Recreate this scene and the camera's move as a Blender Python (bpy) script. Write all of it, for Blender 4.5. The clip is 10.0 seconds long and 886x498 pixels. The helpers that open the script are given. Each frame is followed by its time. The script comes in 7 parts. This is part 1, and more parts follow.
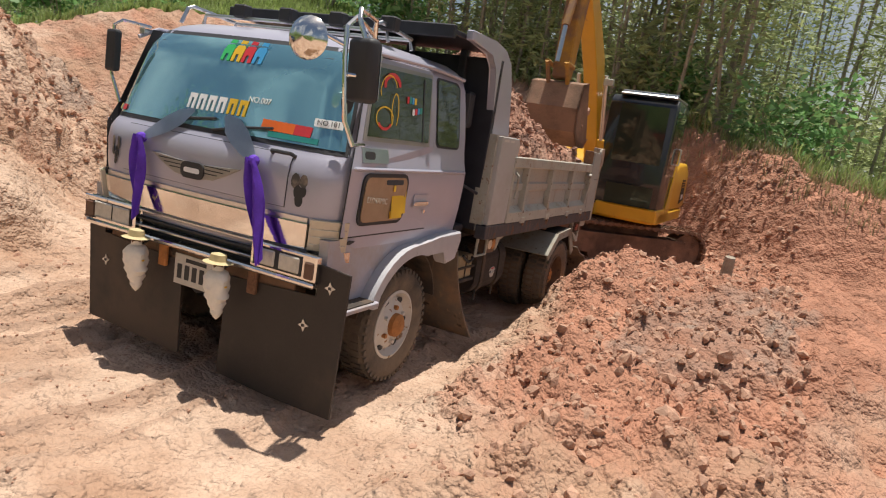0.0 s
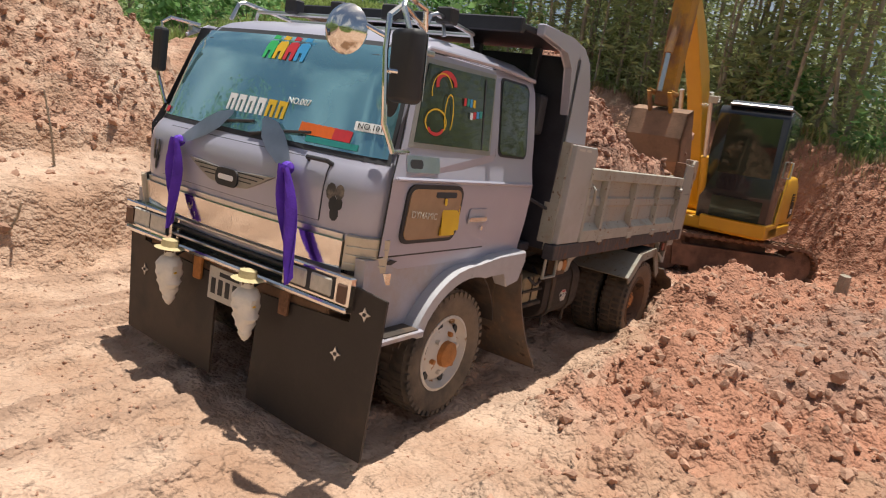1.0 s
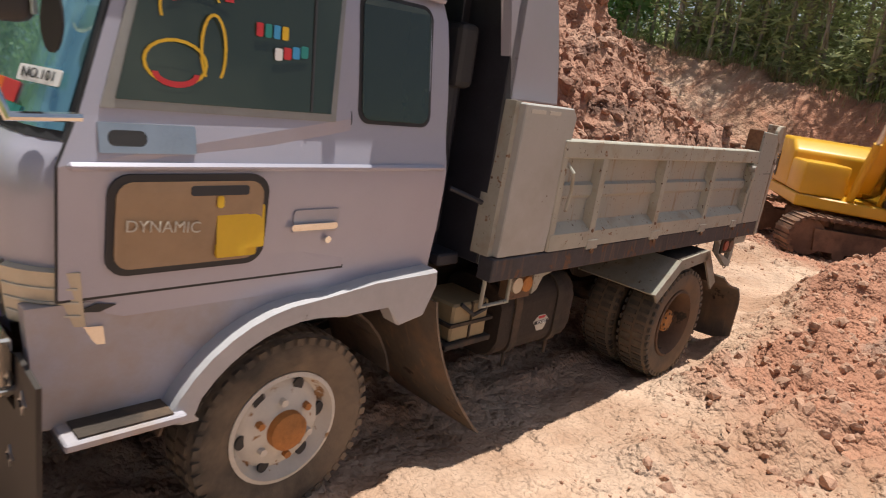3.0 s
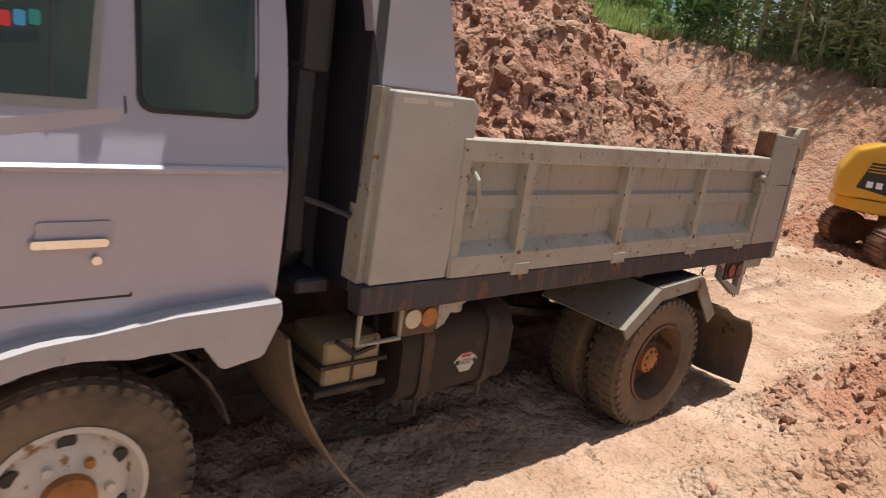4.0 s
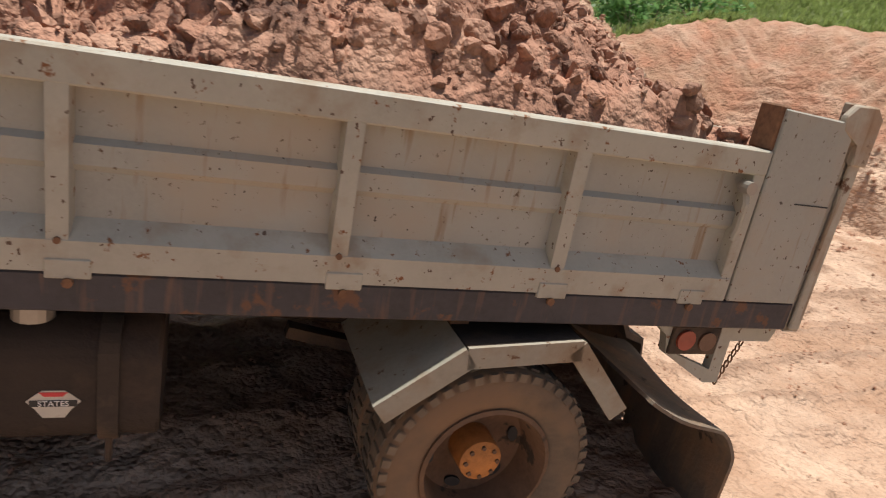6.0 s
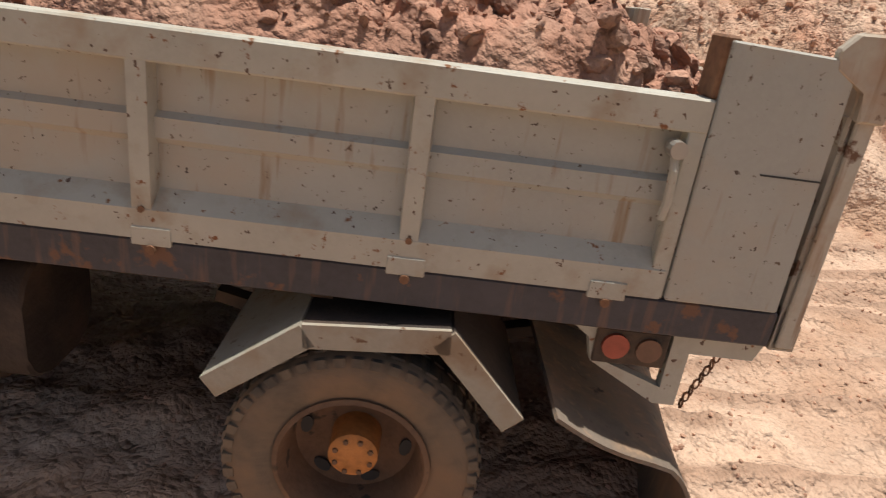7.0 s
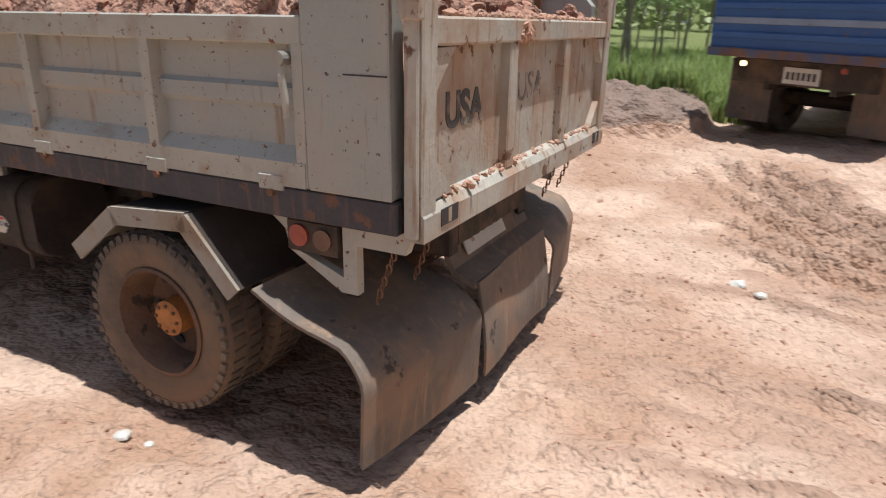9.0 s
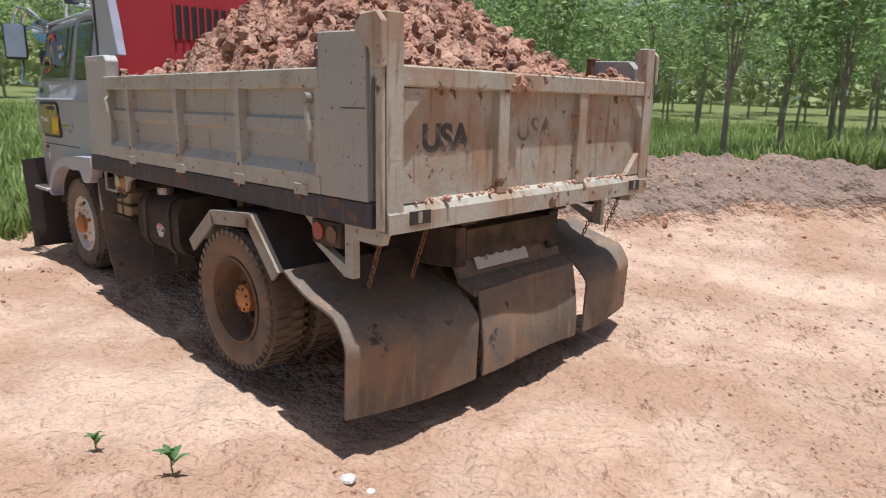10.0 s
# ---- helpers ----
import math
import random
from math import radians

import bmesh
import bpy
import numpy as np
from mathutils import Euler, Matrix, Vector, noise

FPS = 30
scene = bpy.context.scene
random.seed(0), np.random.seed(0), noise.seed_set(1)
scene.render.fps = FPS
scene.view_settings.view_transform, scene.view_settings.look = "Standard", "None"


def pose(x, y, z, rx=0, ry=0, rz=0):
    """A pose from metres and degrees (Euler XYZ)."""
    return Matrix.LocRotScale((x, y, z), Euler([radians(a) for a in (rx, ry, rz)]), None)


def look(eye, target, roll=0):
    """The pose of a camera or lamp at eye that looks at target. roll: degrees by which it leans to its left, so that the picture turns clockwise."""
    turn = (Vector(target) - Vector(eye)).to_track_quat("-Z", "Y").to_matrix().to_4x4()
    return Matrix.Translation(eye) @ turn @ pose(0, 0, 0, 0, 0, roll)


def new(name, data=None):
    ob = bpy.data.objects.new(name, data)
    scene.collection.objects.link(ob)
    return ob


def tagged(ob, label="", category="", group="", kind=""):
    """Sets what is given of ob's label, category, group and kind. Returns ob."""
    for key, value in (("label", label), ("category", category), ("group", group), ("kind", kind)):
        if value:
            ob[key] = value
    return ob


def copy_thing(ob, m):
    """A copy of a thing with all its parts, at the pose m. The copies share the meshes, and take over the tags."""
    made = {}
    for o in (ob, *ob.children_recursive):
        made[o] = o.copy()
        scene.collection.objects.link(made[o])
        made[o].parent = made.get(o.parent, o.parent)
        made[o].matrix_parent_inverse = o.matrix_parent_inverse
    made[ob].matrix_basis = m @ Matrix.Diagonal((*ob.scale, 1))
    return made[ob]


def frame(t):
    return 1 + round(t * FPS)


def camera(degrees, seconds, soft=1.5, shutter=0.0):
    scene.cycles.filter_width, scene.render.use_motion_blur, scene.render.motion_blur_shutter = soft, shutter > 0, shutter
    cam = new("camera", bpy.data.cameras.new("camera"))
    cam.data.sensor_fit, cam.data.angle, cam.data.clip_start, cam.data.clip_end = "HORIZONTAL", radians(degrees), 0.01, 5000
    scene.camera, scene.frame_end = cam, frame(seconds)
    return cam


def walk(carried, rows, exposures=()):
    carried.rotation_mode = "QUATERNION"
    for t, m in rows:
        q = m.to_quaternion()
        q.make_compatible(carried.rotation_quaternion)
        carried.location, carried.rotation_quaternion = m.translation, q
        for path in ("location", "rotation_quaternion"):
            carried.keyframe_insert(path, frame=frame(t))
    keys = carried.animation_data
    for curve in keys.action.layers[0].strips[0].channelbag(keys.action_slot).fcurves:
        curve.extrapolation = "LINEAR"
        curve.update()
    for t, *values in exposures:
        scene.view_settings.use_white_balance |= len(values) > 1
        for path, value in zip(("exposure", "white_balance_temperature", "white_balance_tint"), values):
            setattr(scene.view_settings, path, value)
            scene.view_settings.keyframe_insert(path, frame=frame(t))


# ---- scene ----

# ---------------------------------------------------------------- camera
cam = camera(67.9, 10.0, soft=1.1, shutter=0.25)
CAM = [  # seconds, eye, heading to the left of +y, pitch, roll
    (0.0, (-0.001, -0.000, 1.832), 115.68, -10.50, 8.89),
    (0.5, (0.071, 0.025, 1.801), 119.61, -11.18, 8.84),
    (1.0, (0.206, -0.002, 1.820), 123.66, -10.85, 9.07),
    (1.5, (0.408, -0.094, 1.831), 126.81, -10.47, 8.97),
    (2.0, (0.585, -0.134, 1.838), 128.92, -11.11, 8.86),
    (2.5, (0.707, -0.096, 1.840), 130.12, -13.36, 9.48),
    (4.0, (0.611, 0.004, 1.850), 139.39, -14.23, 7.85),
    (4.5, (0.652, 0.006, 1.809), 141.98, -13.99, 8.80),
    (5.0, (0.748, -0.013, 1.797), 145.12, -14.32, 10.31),
    (5.5, (0.845, 0.016, 1.769), 149.15, -14.99, 10.87),
    (7.0, (0.730, -0.234, 1.777), 176.63, -21.49, 7.03),
    (7.3, (0.773, -0.267, 1.774), 180.02, -22.31, 7.02),
    (7.5, (0.817, -0.278, 1.760), 181.49, -22.28, 6.73),
    (8.0, (0.972, -0.251, 1.768), 184.79, -21.48, 5.61),
    (8.5, (1.190, -0.197, 1.802), 191.99, -21.26, 4.83),
    (9.0, (1.353, -0.133, 1.773), 206.42, -19.68, 2.17),
    (9.3, (1.427, -0.112, 1.743), 212.70, -17.98, 1.46),
    (9.5, (1.483, -0.102, 1.724), 216.22, -16.58, 1.29),
    (10.0, (1.602, 0.026, 1.710), 221.39, -13.62, 1.59),
]


def aimed(eye, yaw, pitch, roll):
    cy, sy, cp, sp = math.cos(radians(yaw)), math.sin(radians(yaw)), math.cos(radians(pitch)), math.sin(radians(pitch))
    return look(eye, (eye[0] - sy * cp, eye[1] + cy * cp, eye[2] + sp), roll)


walk(cam, [(t, aimed(e, y, p, r)) for t, e, y, p, r in CAM], exposures=[(0.0, 0.19, 6500, 10), (7.5, 0.19, 6500, 10), (8.7, 0.22, 5850, 10), (10.0, 0.22, 5700, 10)])

# the lorry's way: seconds, x, y, z of the ground point under its front axle, and its turns
TRUCK = [
    (0.0, -3.921, -3.152, -0.013, 0.10, -0.45, 0.19),
    (0.5, -3.609, -3.139, -0.009, 0.49, -0.65, 0.52),
    (1.0, -3.148, -3.084, -0.020, -0.22, -0.57, 0.56),
    (1.5, -2.595, -3.055, -0.032, -0.02, -0.54, 0.05),
    (2.0, -1.978, -3.048, -0.034, 0.34, -0.16, -0.24),
    (2.5, -1.298, -3.042, -0.051, -0.15, 0.68, -0.18),
    (4.0, 0.250, -3.098, -0.042, -0.14, 0.12, 0.36),
    (4.5, 0.876, -3.084, -0.029, 0.67, -0.37, 0.12),
    (5.0, 1.540, -3.084, -0.031, -0.02, -0.57, -0.79),
    (5.5, 2.205, -3.076, -0.045, -1.07, -0.09, -1.76),
    (7.0, 3.928, -3.165, -0.040, -0.19, -0.81, -0.75),
    (7.3, 4.260, -3.162, -0.036, -0.15, -0.66, -0.48),
    (7.5, 4.493, -3.158, -0.026, -0.06, -0.25, -0.29),
    (8.0, 5.182, -3.149, -0.022, 0.13, 0.60, 0.19),
    (8.5, 5.977, -3.119, -0.031, 0.18, 0.95, 0.37),
    (9.0, 6.679, -3.082, -0.029, 0.10, 1.30, -0.10),
    (9.3, 7.071, -3.093, -0.029, 0.28, 1.18, -0.62),
    (9.5, 7.333, -3.109, -0.020, 0.42, 1.21, -1.06),
    (10.0, 7.901, -3.185, 0.005, 0.44, 1.30, -2.26),
]

# ---------------------------------------------------------------- light
SUN_FROM = Vector((-0.13, -0.004, 1.0)).normalized()
world = bpy.data.worlds.new("world")
scene.world = world
world.use_nodes = True
wn = world.node_tree
sky = wn.nodes.new("ShaderNodeTexSky")
sky.sky_type = "NISHITA"
sky.sun_disc = False
sky.sun_elevation = math.asin(SUN_FROM.z)
sky.sun_rotation = math.atan2(SUN_FROM.x, SUN_FROM.y)
sky.air_density, sky.dust_density, sky.ozone_density = 1.0, 2.5, 1.0
wn.nodes["Background"].inputs["Strength"].default_value = 0.064
wtc = wn.nodes.new("ShaderNodeTexCoord")
cloud = wn.nodes.new("ShaderNodeTexNoise")
cloud.inputs["Scale"].default_value, cloud.inputs["Detail"].default_value, cloud.inputs["Roughness"].default_value = 2.3, 7.0, 0.55
cramp = wn.nodes.new("ShaderNodeMapRange")
cramp.inputs[1].default_value, cramp.inputs[2].default_value = 0.50, 0.68
cmix = wn.nodes.new("ShaderNodeMix")
cmix.data_type = "RGBA"
cmix.inputs[7].default_value = (8.5, 8.6, 8.8, 1)
wn.links.new(wtc.outputs["Generated"], cloud.inputs["Vector"])
wn.links.new(cloud.outputs["Fac"], cramp.inputs[0])
wn.links.new(cramp.outputs[0], cmix.inputs[0])
wn.links.new(sky.outputs[0], cmix.inputs[6])
wn.links.new(cmix.outputs[2], wn.nodes["Background"].inputs["Color"])
sun_data = bpy.data.lights.new("sun", "SUN")
sun_data.energy, sun_data.angle, sun_data.color = 5.0, radians(0.6), (1.0, 0.95, 0.86)
sun = new("sun", sun_data)
sun.matrix_world = look((0, 0, 30), Vector((0, 0, 30)) - SUN_FROM)

# ---------------------------------------------------------------- materials


def mat(name, base, rough=0.6, metal=0.0, var=0.18, scale=6.0, fine=60.0, bump=0.1, spots=None, spot_scale=9.0, spot_at=0.62,
        spot_rough=0.85, second=None, second_scale=3.0, second_at=0.5, soft_edge=0.08, island=0.0, coat=0.0, attr=None, dist=0.02, streak=None, streak_at=0.6, chips=None, chip_scale=70.0, chip_at=0.685):
    """A painted, worn or dusty surface: base colour varied at two scales, optional patches and specks, fine relief."""
    m = bpy.data.materials.new(name)
    m.use_nodes = True
    nt = m.node_tree
    b = nt.nodes["Principled BSDF"]
    tc = nt.nodes.new("ShaderNodeTexCoord")

    def tex(sc, detail=5.0):
        n = nt.nodes.new("ShaderNodeTexNoise")
        n.inputs["Scale"].default_value, n.inputs["Detail"].default_value, n.inputs["Roughness"].default_value = sc, detail, 0.6
        nt.links.new(tc.outputs["Object"], n.inputs["Vector"])
        return n.outputs["Fac"]

    def mix(fac, a, bb):
        n = nt.nodes.new("ShaderNodeMix")
        n.data_type = "RGBA"
        for sock, val in ((n.inputs[0], fac), (n.inputs[6], a), (n.inputs[7], bb)):
            if isinstance(val, bpy.types.NodeSocket):
                nt.links.new(val, sock)
            elif isinstance(val, (int, float)):
                sock.default_value = val
            else:
                sock.default_value = (*val, 1)
        return n.outputs[2]

    def ramp(fac, lo, hi):
        n = nt.nodes.new("ShaderNodeMapRange")
        n.inputs[1].default_value, n.inputs[2].default_value = lo, hi
        nt.links.new(fac, n.inputs[0])
        return n.outputs[0]

    dark = tuple(c * (1 - var) for c in base)
    light = tuple(min(1, c * (1 + var)) for c in base)
    big, small = tex(scale), tex(fine, 3.0)
    col = mix(ramp(big, 0.3, 0.7), dark, light)
    col = mix(ramp(small, 0.35, 0.75), col, mix(0.5, col, light))
    if second:
        col = mix(ramp(tex(second_scale, 8.0), second_at - soft_edge, second_at + soft_edge), col, second)
    if streak:
        mp = nt.nodes.new("ShaderNodeMapping")
        mp.inputs["Scale"].default_value = (16.0, 16.0, 1.6)
        sn = nt.nodes.new("ShaderNodeTexNoise")
        sn.inputs["Scale"].default_value, sn.inputs["Detail"].default_value = 1.6, 5.0
        nt.links.new(tc.outputs["Object"], mp.inputs["Vector"])
        nt.links.new(mp.outputs[0], sn.inputs["Vector"])
        col = mix(ramp(sn.outputs["Fac"], streak_at, streak_at + 0.16), col, streak)
    if island:
        g = nt.nodes.new("ShaderNodeNewGeometry")
        hs = nt.nodes.new("ShaderNodeHueSaturation")
        v = nt.nodes.new("ShaderNodeMapRange")
        v.inputs[3].default_value, v.inputs[4].default_value = 1 - island, 1 + island
        nt.links.new(g.outputs["Random Per Island"], v.inputs[0])
        nt.links.new(v.outputs[0], hs.inputs["Value"])
        nt.links.new(col, hs.inputs["Color"])
        col = hs.outputs[0]
    if spots:
        f = ramp(tex(spot_scale, 6.0), spot_at, spot_at + 0.05)
        col = mix(f, col, spots)
        r = nt.nodes.new("ShaderNodeMapRange")
        r.inputs[3].default_value, r.inputs[4].default_value = rough, spot_rough
        nt.links.new(f, r.inputs[0])
        nt.links.new(r.outputs[0], b.inputs["Roughness"])
    else:
        b.inputs["Roughness"].default_value = rough
    if chips:
        col = mix(ramp(tex(chip_scale, 2.0), chip_at, chip_at + 0.02), col, chips)
    if attr:
        for nm, c2, lo, hi in attr:
            at = nt.nodes.new("ShaderNodeAttribute")
            at.attribute_name = nm
            add = nt.nodes.new("ShaderNodeMath")
            add.operation = "ADD"
            nt.links.new(at.outputs["Fac"], add.inputs[0])
            mm = nt.nodes.new("ShaderNodeMath")
            mm.operation = "MULTIPLY_ADD"
            mm.inputs[1].default_value, mm.inputs[2].default_value = 0.7, -0.35
            nt.links.new(tex(1.7, 6.0), mm.inputs[0])
            nt.links.new(mm.outputs[0], add.inputs[1])
            darker = mix(ramp(tex(scale * 1.3), 0.3, 0.7), tuple(c * 0.75 for c in c2), tuple(c * 1.2 for c in c2))
            col = mix(ramp(add.outputs[0], lo, hi), col, darker)
    nt.links.new(col, b.inputs["Base Color"])
    b.inputs["Metallic"].default_value = metal
    b.inputs["Coat Weight"].default_value = coat
    if bump:
        bp = nt.nodes.new("ShaderNodeBump")
        bp.inputs["Strength"].default_value, bp.inputs["Distance"].default_value = bump, dist
        mh = nt.nodes.new("ShaderNodeMath")
        mh.operation = "ADD"
        nt.links.new(big, mh.inputs[0])
        nt.links.new(small, mh.inputs[1])
        nt.links.new(mh.outputs[0], bp.inputs["Height"])
        nt.links.new(bp.outputs[0], b.inputs["Normal"])
    return m


def leaf_mat(name, base, var=0.35):
    m = mat(name, base, rough=0.55, var=0.2, scale=0.8, fine=9.0, bump=0.0, island=var)
    nt = m.node_tree
    b = nt.nodes["Principled BSDF"]
    tr = nt.nodes.new("ShaderNodeBsdfTranslucent")
    mx = nt.nodes.new("ShaderNodeMixShader")
    mx.inputs[0].default_value = 0.5
    src = b.inputs["Base Color"].links[0].from_socket
    nt.links.new(src, tr.inputs["Color"])
    nt.links.new(b.outputs[0], mx.inputs[1])
    nt.links.new(tr.outputs[0], mx.inputs[2])
    nt.links.new(mx.outputs[0], nt.nodes["Material Output"].inputs["Surface"])
    return m


RUST = (0.20, 0.085, 0.035)
DUST = (0.36, 0.235, 0.15)
M_GROUND = mat("soil", (0.53, 0.37, 0.27), rough=0.95, var=0.24, scale=1.3, fine=26.0, bump=0.55, dist=0.03, second=(0.40, 0.245, 0.16), second_scale=0.7,
               attr=[("red", (0.39, 0.185, 0.115), 0.35, 0.65), ("loose", (0.375, 0.24, 0.165), 0.28, 0.66), ("puddle_sheen", (0.66, 0.37, 0.17), 0.42, 0.58), ("grey", (0.25, 0.175, 0.135), 0.40, 0.62), ("grass", (0.16, 0.185, 0.055), 0.4, 0.6)])


def crumble(m, strength, dist):
    """Adds crumbs of soil in three sizes to a material's relief and speckles its colour."""
    nt = m.node_tree
    tc = nt.nodes.new("ShaderNodeTexCoord")
    total = None
    for sc, w in ((5.5, 1.0), (14.0, 0.6), (38.0, 0.3)):
        wob = nt.nodes.new("ShaderNodeTexNoise")
        wob.inputs["Scale"].default_value = sc * 0.9
        vm = nt.nodes.new("ShaderNodeVectorMath")
        vm.operation = "MULTIPLY_ADD"
        vm.inputs[1].default_value = (0.9 / sc,) * 3
        nt.links.new(tc.outputs["Object"], wob.inputs["Vector"])
        nt.links.new(wob.outputs["Color"], vm.inputs[0])
        nt.links.new(tc.outputs["Object"], vm.inputs[2])
        vo = nt.nodes.new("ShaderNodeTexVoronoi")
        vo.inputs["Scale"].default_value = sc
        nt.links.new(vm.outputs[0], vo.inputs["Vector"])
        ml = nt.nodes.new("ShaderNodeMath")
        ml.operation = "MULTIPLY"
        ml.inputs[1].default_value = -w
        nt.links.new(vo.outputs["Distance"], ml.inputs[0])
        if total is None:
            total = ml.outputs[0]
        else:
            ad = nt.nodes.new("ShaderNodeMath")
            ad.operation = "ADD"
            nt.links.new(total, ad.inputs[0])
            nt.links.new(ml.outputs[0], ad.inputs[1])
            total = ad.outputs[0]
    old = [n for n in nt.nodes if n.type == "BUMP"][0]
    bp = nt.nodes.new("ShaderNodeBump")
    bp.inputs["Strength"].default_value, bp.inputs["Distance"].default_value = strength, dist
    nt.links.new(total, bp.inputs["Height"])
    nt.links.new(old.outputs[0], bp.inputs["Normal"])
    nt.links.new(bp.outputs[0], nt.nodes["Principled BSDF"].inputs["Normal"])


crumble(M_GROUND, 0.85, 0.055)
M_CLOD = mat("clod", (0.40, 0.235, 0.16), rough=0.95, var=0.25, scale=5.0, fine=45.0, bump=0.5, island=0.16)
M_LOAD = mat("load_soil", (0.29, 0.152, 0.103), rough=0.95, var=0.38, scale=4.0, fine=38.0, bump=0.6, island=0.3, dist=0.03, second=(0.40, 0.24, 0.17), second_scale=3.2, second_at=0.57, spots=(0.15, 0.075, 0.05), spot_scale=2.6, spot_at=0.60)
crumble(M_LOAD, 0.8, 0.04)
M_CAB = mat("cab_paint", (0.42, 0.41, 0.49), rough=0.32, metal=0.15, var=0.06, scale=2.0, fine=140.0, bump=0.02, spots=(0.17, 0.13, 0.11), spot_scale=7.0, spot_at=0.72, coat=0.35)
M_CAB_LOW = mat("cab_paint_dusty", (0.42, 0.405, 0.455), rough=0.5, metal=0.1, var=0.08, scale=3.0, fine=90.0, bump=0.03, second=(0.40, 0.33, 0.29), second_scale=2.5, second_at=0.56, spots=(0.16, 0.12, 0.10), spot_scale=8.0, spot_at=0.70)
M_FENDER = mat("fender_paint", (0.44, 0.43, 0.45), rough=0.5, var=0.1, scale=5.0, fine=50.0, bump=0.05, spots=(0.20, 0.17, 0.15), spot_scale=11.0, spot_at=0.68)
M_BED = mat("bed_paint", (0.345, 0.345, 0.312), rough=0.55, var=0.10, scale=2.2, fine=70.0, bump=0.05, spots=(0.13, 0.09, 0.06), spot_scale=46.0, spot_at=0.645, second=(0.375, 0.335, 0.275), second_scale=2.4, second_at=0.58, streak=(0.25, 0.165, 0.09), streak_at=0.60, chips=(0.07, 0.05, 0.04), chip_scale=38.0, chip_at=0.72)
M_BED_EDGE = mat("bed_edge_paint", (0.39, 0.375, 0.32), rough=0.6, var=0.12, scale=4.0, fine=55.0, bump=0.08, spots=RUST, spot_scale=26.0, spot_at=0.635, second=(0.33, 0.27, 0.20), second_scale=5.0, second_at=0.6, chips=(0.10, 0.06, 0.04), chip_scale=42.0, chip_at=0.69)
M_BOX = mat("box_paint", (0.43, 0.42, 0.40), rough=0.5, var=0.06, scale=2.0, fine=70.0, bump=0.04, spots=(0.16, 0.11, 0.08), spot_scale=40.0, spot_at=0.69, second=(0.37, 0.35, 0.31), second_scale=1.8, second_at=0.58)
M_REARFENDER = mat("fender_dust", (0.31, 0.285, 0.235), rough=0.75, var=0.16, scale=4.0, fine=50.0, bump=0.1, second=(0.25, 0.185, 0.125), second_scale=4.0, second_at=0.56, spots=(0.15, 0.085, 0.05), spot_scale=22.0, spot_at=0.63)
M_RAIL = mat("rail_black", (0.045, 0.042, 0.05), rough=0.6, var=0.25, scale=5.0, fine=40.0, bump=0.15, spots=(0.15, 0.08, 0.05), spot_scale=8.0, spot_at=0.62, streak=(0.13, 0.08, 0.06), streak_at=0.55)
M_TAIL = mat("tailgate_paint", (0.40, 0.37, 0.31), rough=0.75, var=0.2, scale=3.0, fine=40.0, bump=0.14, second=(0.36, 0.25, 0.17), second_scale=3.2, second_at=0.52, soft_edge=0.1, spots=(0.14, 0.075, 0.045), spot_scale=11.0, spot_at=0.60, streak=(0.27, 0.17, 0.10), streak_at=0.55)
M_HEADRED = mat("headboard_red", (0.42, 0.035, 0.045), rough=0.5, var=0.12, scale=3.0, fine=50.0, bump=0.05, spots=(0.24, 0.14, 0.10), spot_scale=5.0, spot_at=0.68)
M_BLACK = mat("black_steel", (0.022, 0.022, 0.03), rough=0.5, var=0.3, scale=6.0, fine=60.0, bump=0.08, spots=(0.10, 0.085, 0.08), spot_scale=8.0, spot_at=0.68)
M_CHASSIS = mat("chassis_grime", (0.045, 0.034, 0.027), rough=0.85, var=0.3, scale=6.0, fine=40.0, bump=0.2, second=(0.12, 0.078, 0.05), second_scale=3.0, second_at=0.56)
M_RUBBER = mat("tyre_rubber", (0.060, 0.052, 0.044), rough=0.88, var=0.25, scale=8.0, fine=60.0, bump=0.2, second=(0.20, 0.15, 0.105), second_scale=3.5, second_at=0.5, soft_edge=0.14)
M_SIDEWALL = mat("dusty_sidewall", (0.13, 0.10, 0.073), rough=0.9, var=0.25, scale=6.0, fine=50.0, bump=0.15, second=(0.20, 0.125, 0.075), second_scale=3.0, second_at=0.53, soft_edge=0.12)
M_RIMDIRT = mat("dirty_rim", (0.14, 0.08, 0.047), rough=0.8, var=0.3, scale=6.0, fine=50.0, bump=0.2, spots=(0.05, 0.035, 0.025), spot_scale=8.0, spot_at=0.6)
M_RIMWHITE = mat("white_rim", (0.62, 0.58, 0.52), rough=0.45, var=0.1, scale=6.0, fine=60.0, bump=0.08, spots=(0.32, 0.18, 0.08), spot_scale=12.0, spot_at=0.6)
M_HUB = mat("orange_hub", (0.42, 0.17, 0.045), rough=0.7, var=0.3, scale=14.0, fine=60.0, bump=0.2)
M_FLAP = mat("rubber_flap", (0.036, 0.028, 0.024), rough=0.62, var=0.2, scale=3.0, fine=60.0, bump=0.06, second=(0.075, 0.052, 0.038), second_scale=1.6, second_at=0.55)
M_FLAP_DIRT = mat("muddy_flap", (0.155, 0.122, 0.095), rough=0.85, var=0.25, scale=4.0, fine=40.0, bump=0.15, second=(0.24, 0.155, 0.10), second_scale=3.4, second_at=0.56, spots=(0.055, 0.042, 0.034), spot_scale=7.0, spot_at=0.64, streak=(0.27, 0.18, 0.115), streak_at=0.57)
M_CHROME = mat("chrome", (0.80, 0.78, 0.74), rough=0.10, metal=1.0, var=0.05, scale=6.0, fine=90.0, bump=0.02, spots=(0.38, 0.30, 0.23), spot_scale=6.0, spot_at=0.62, spot_rough=0.45)
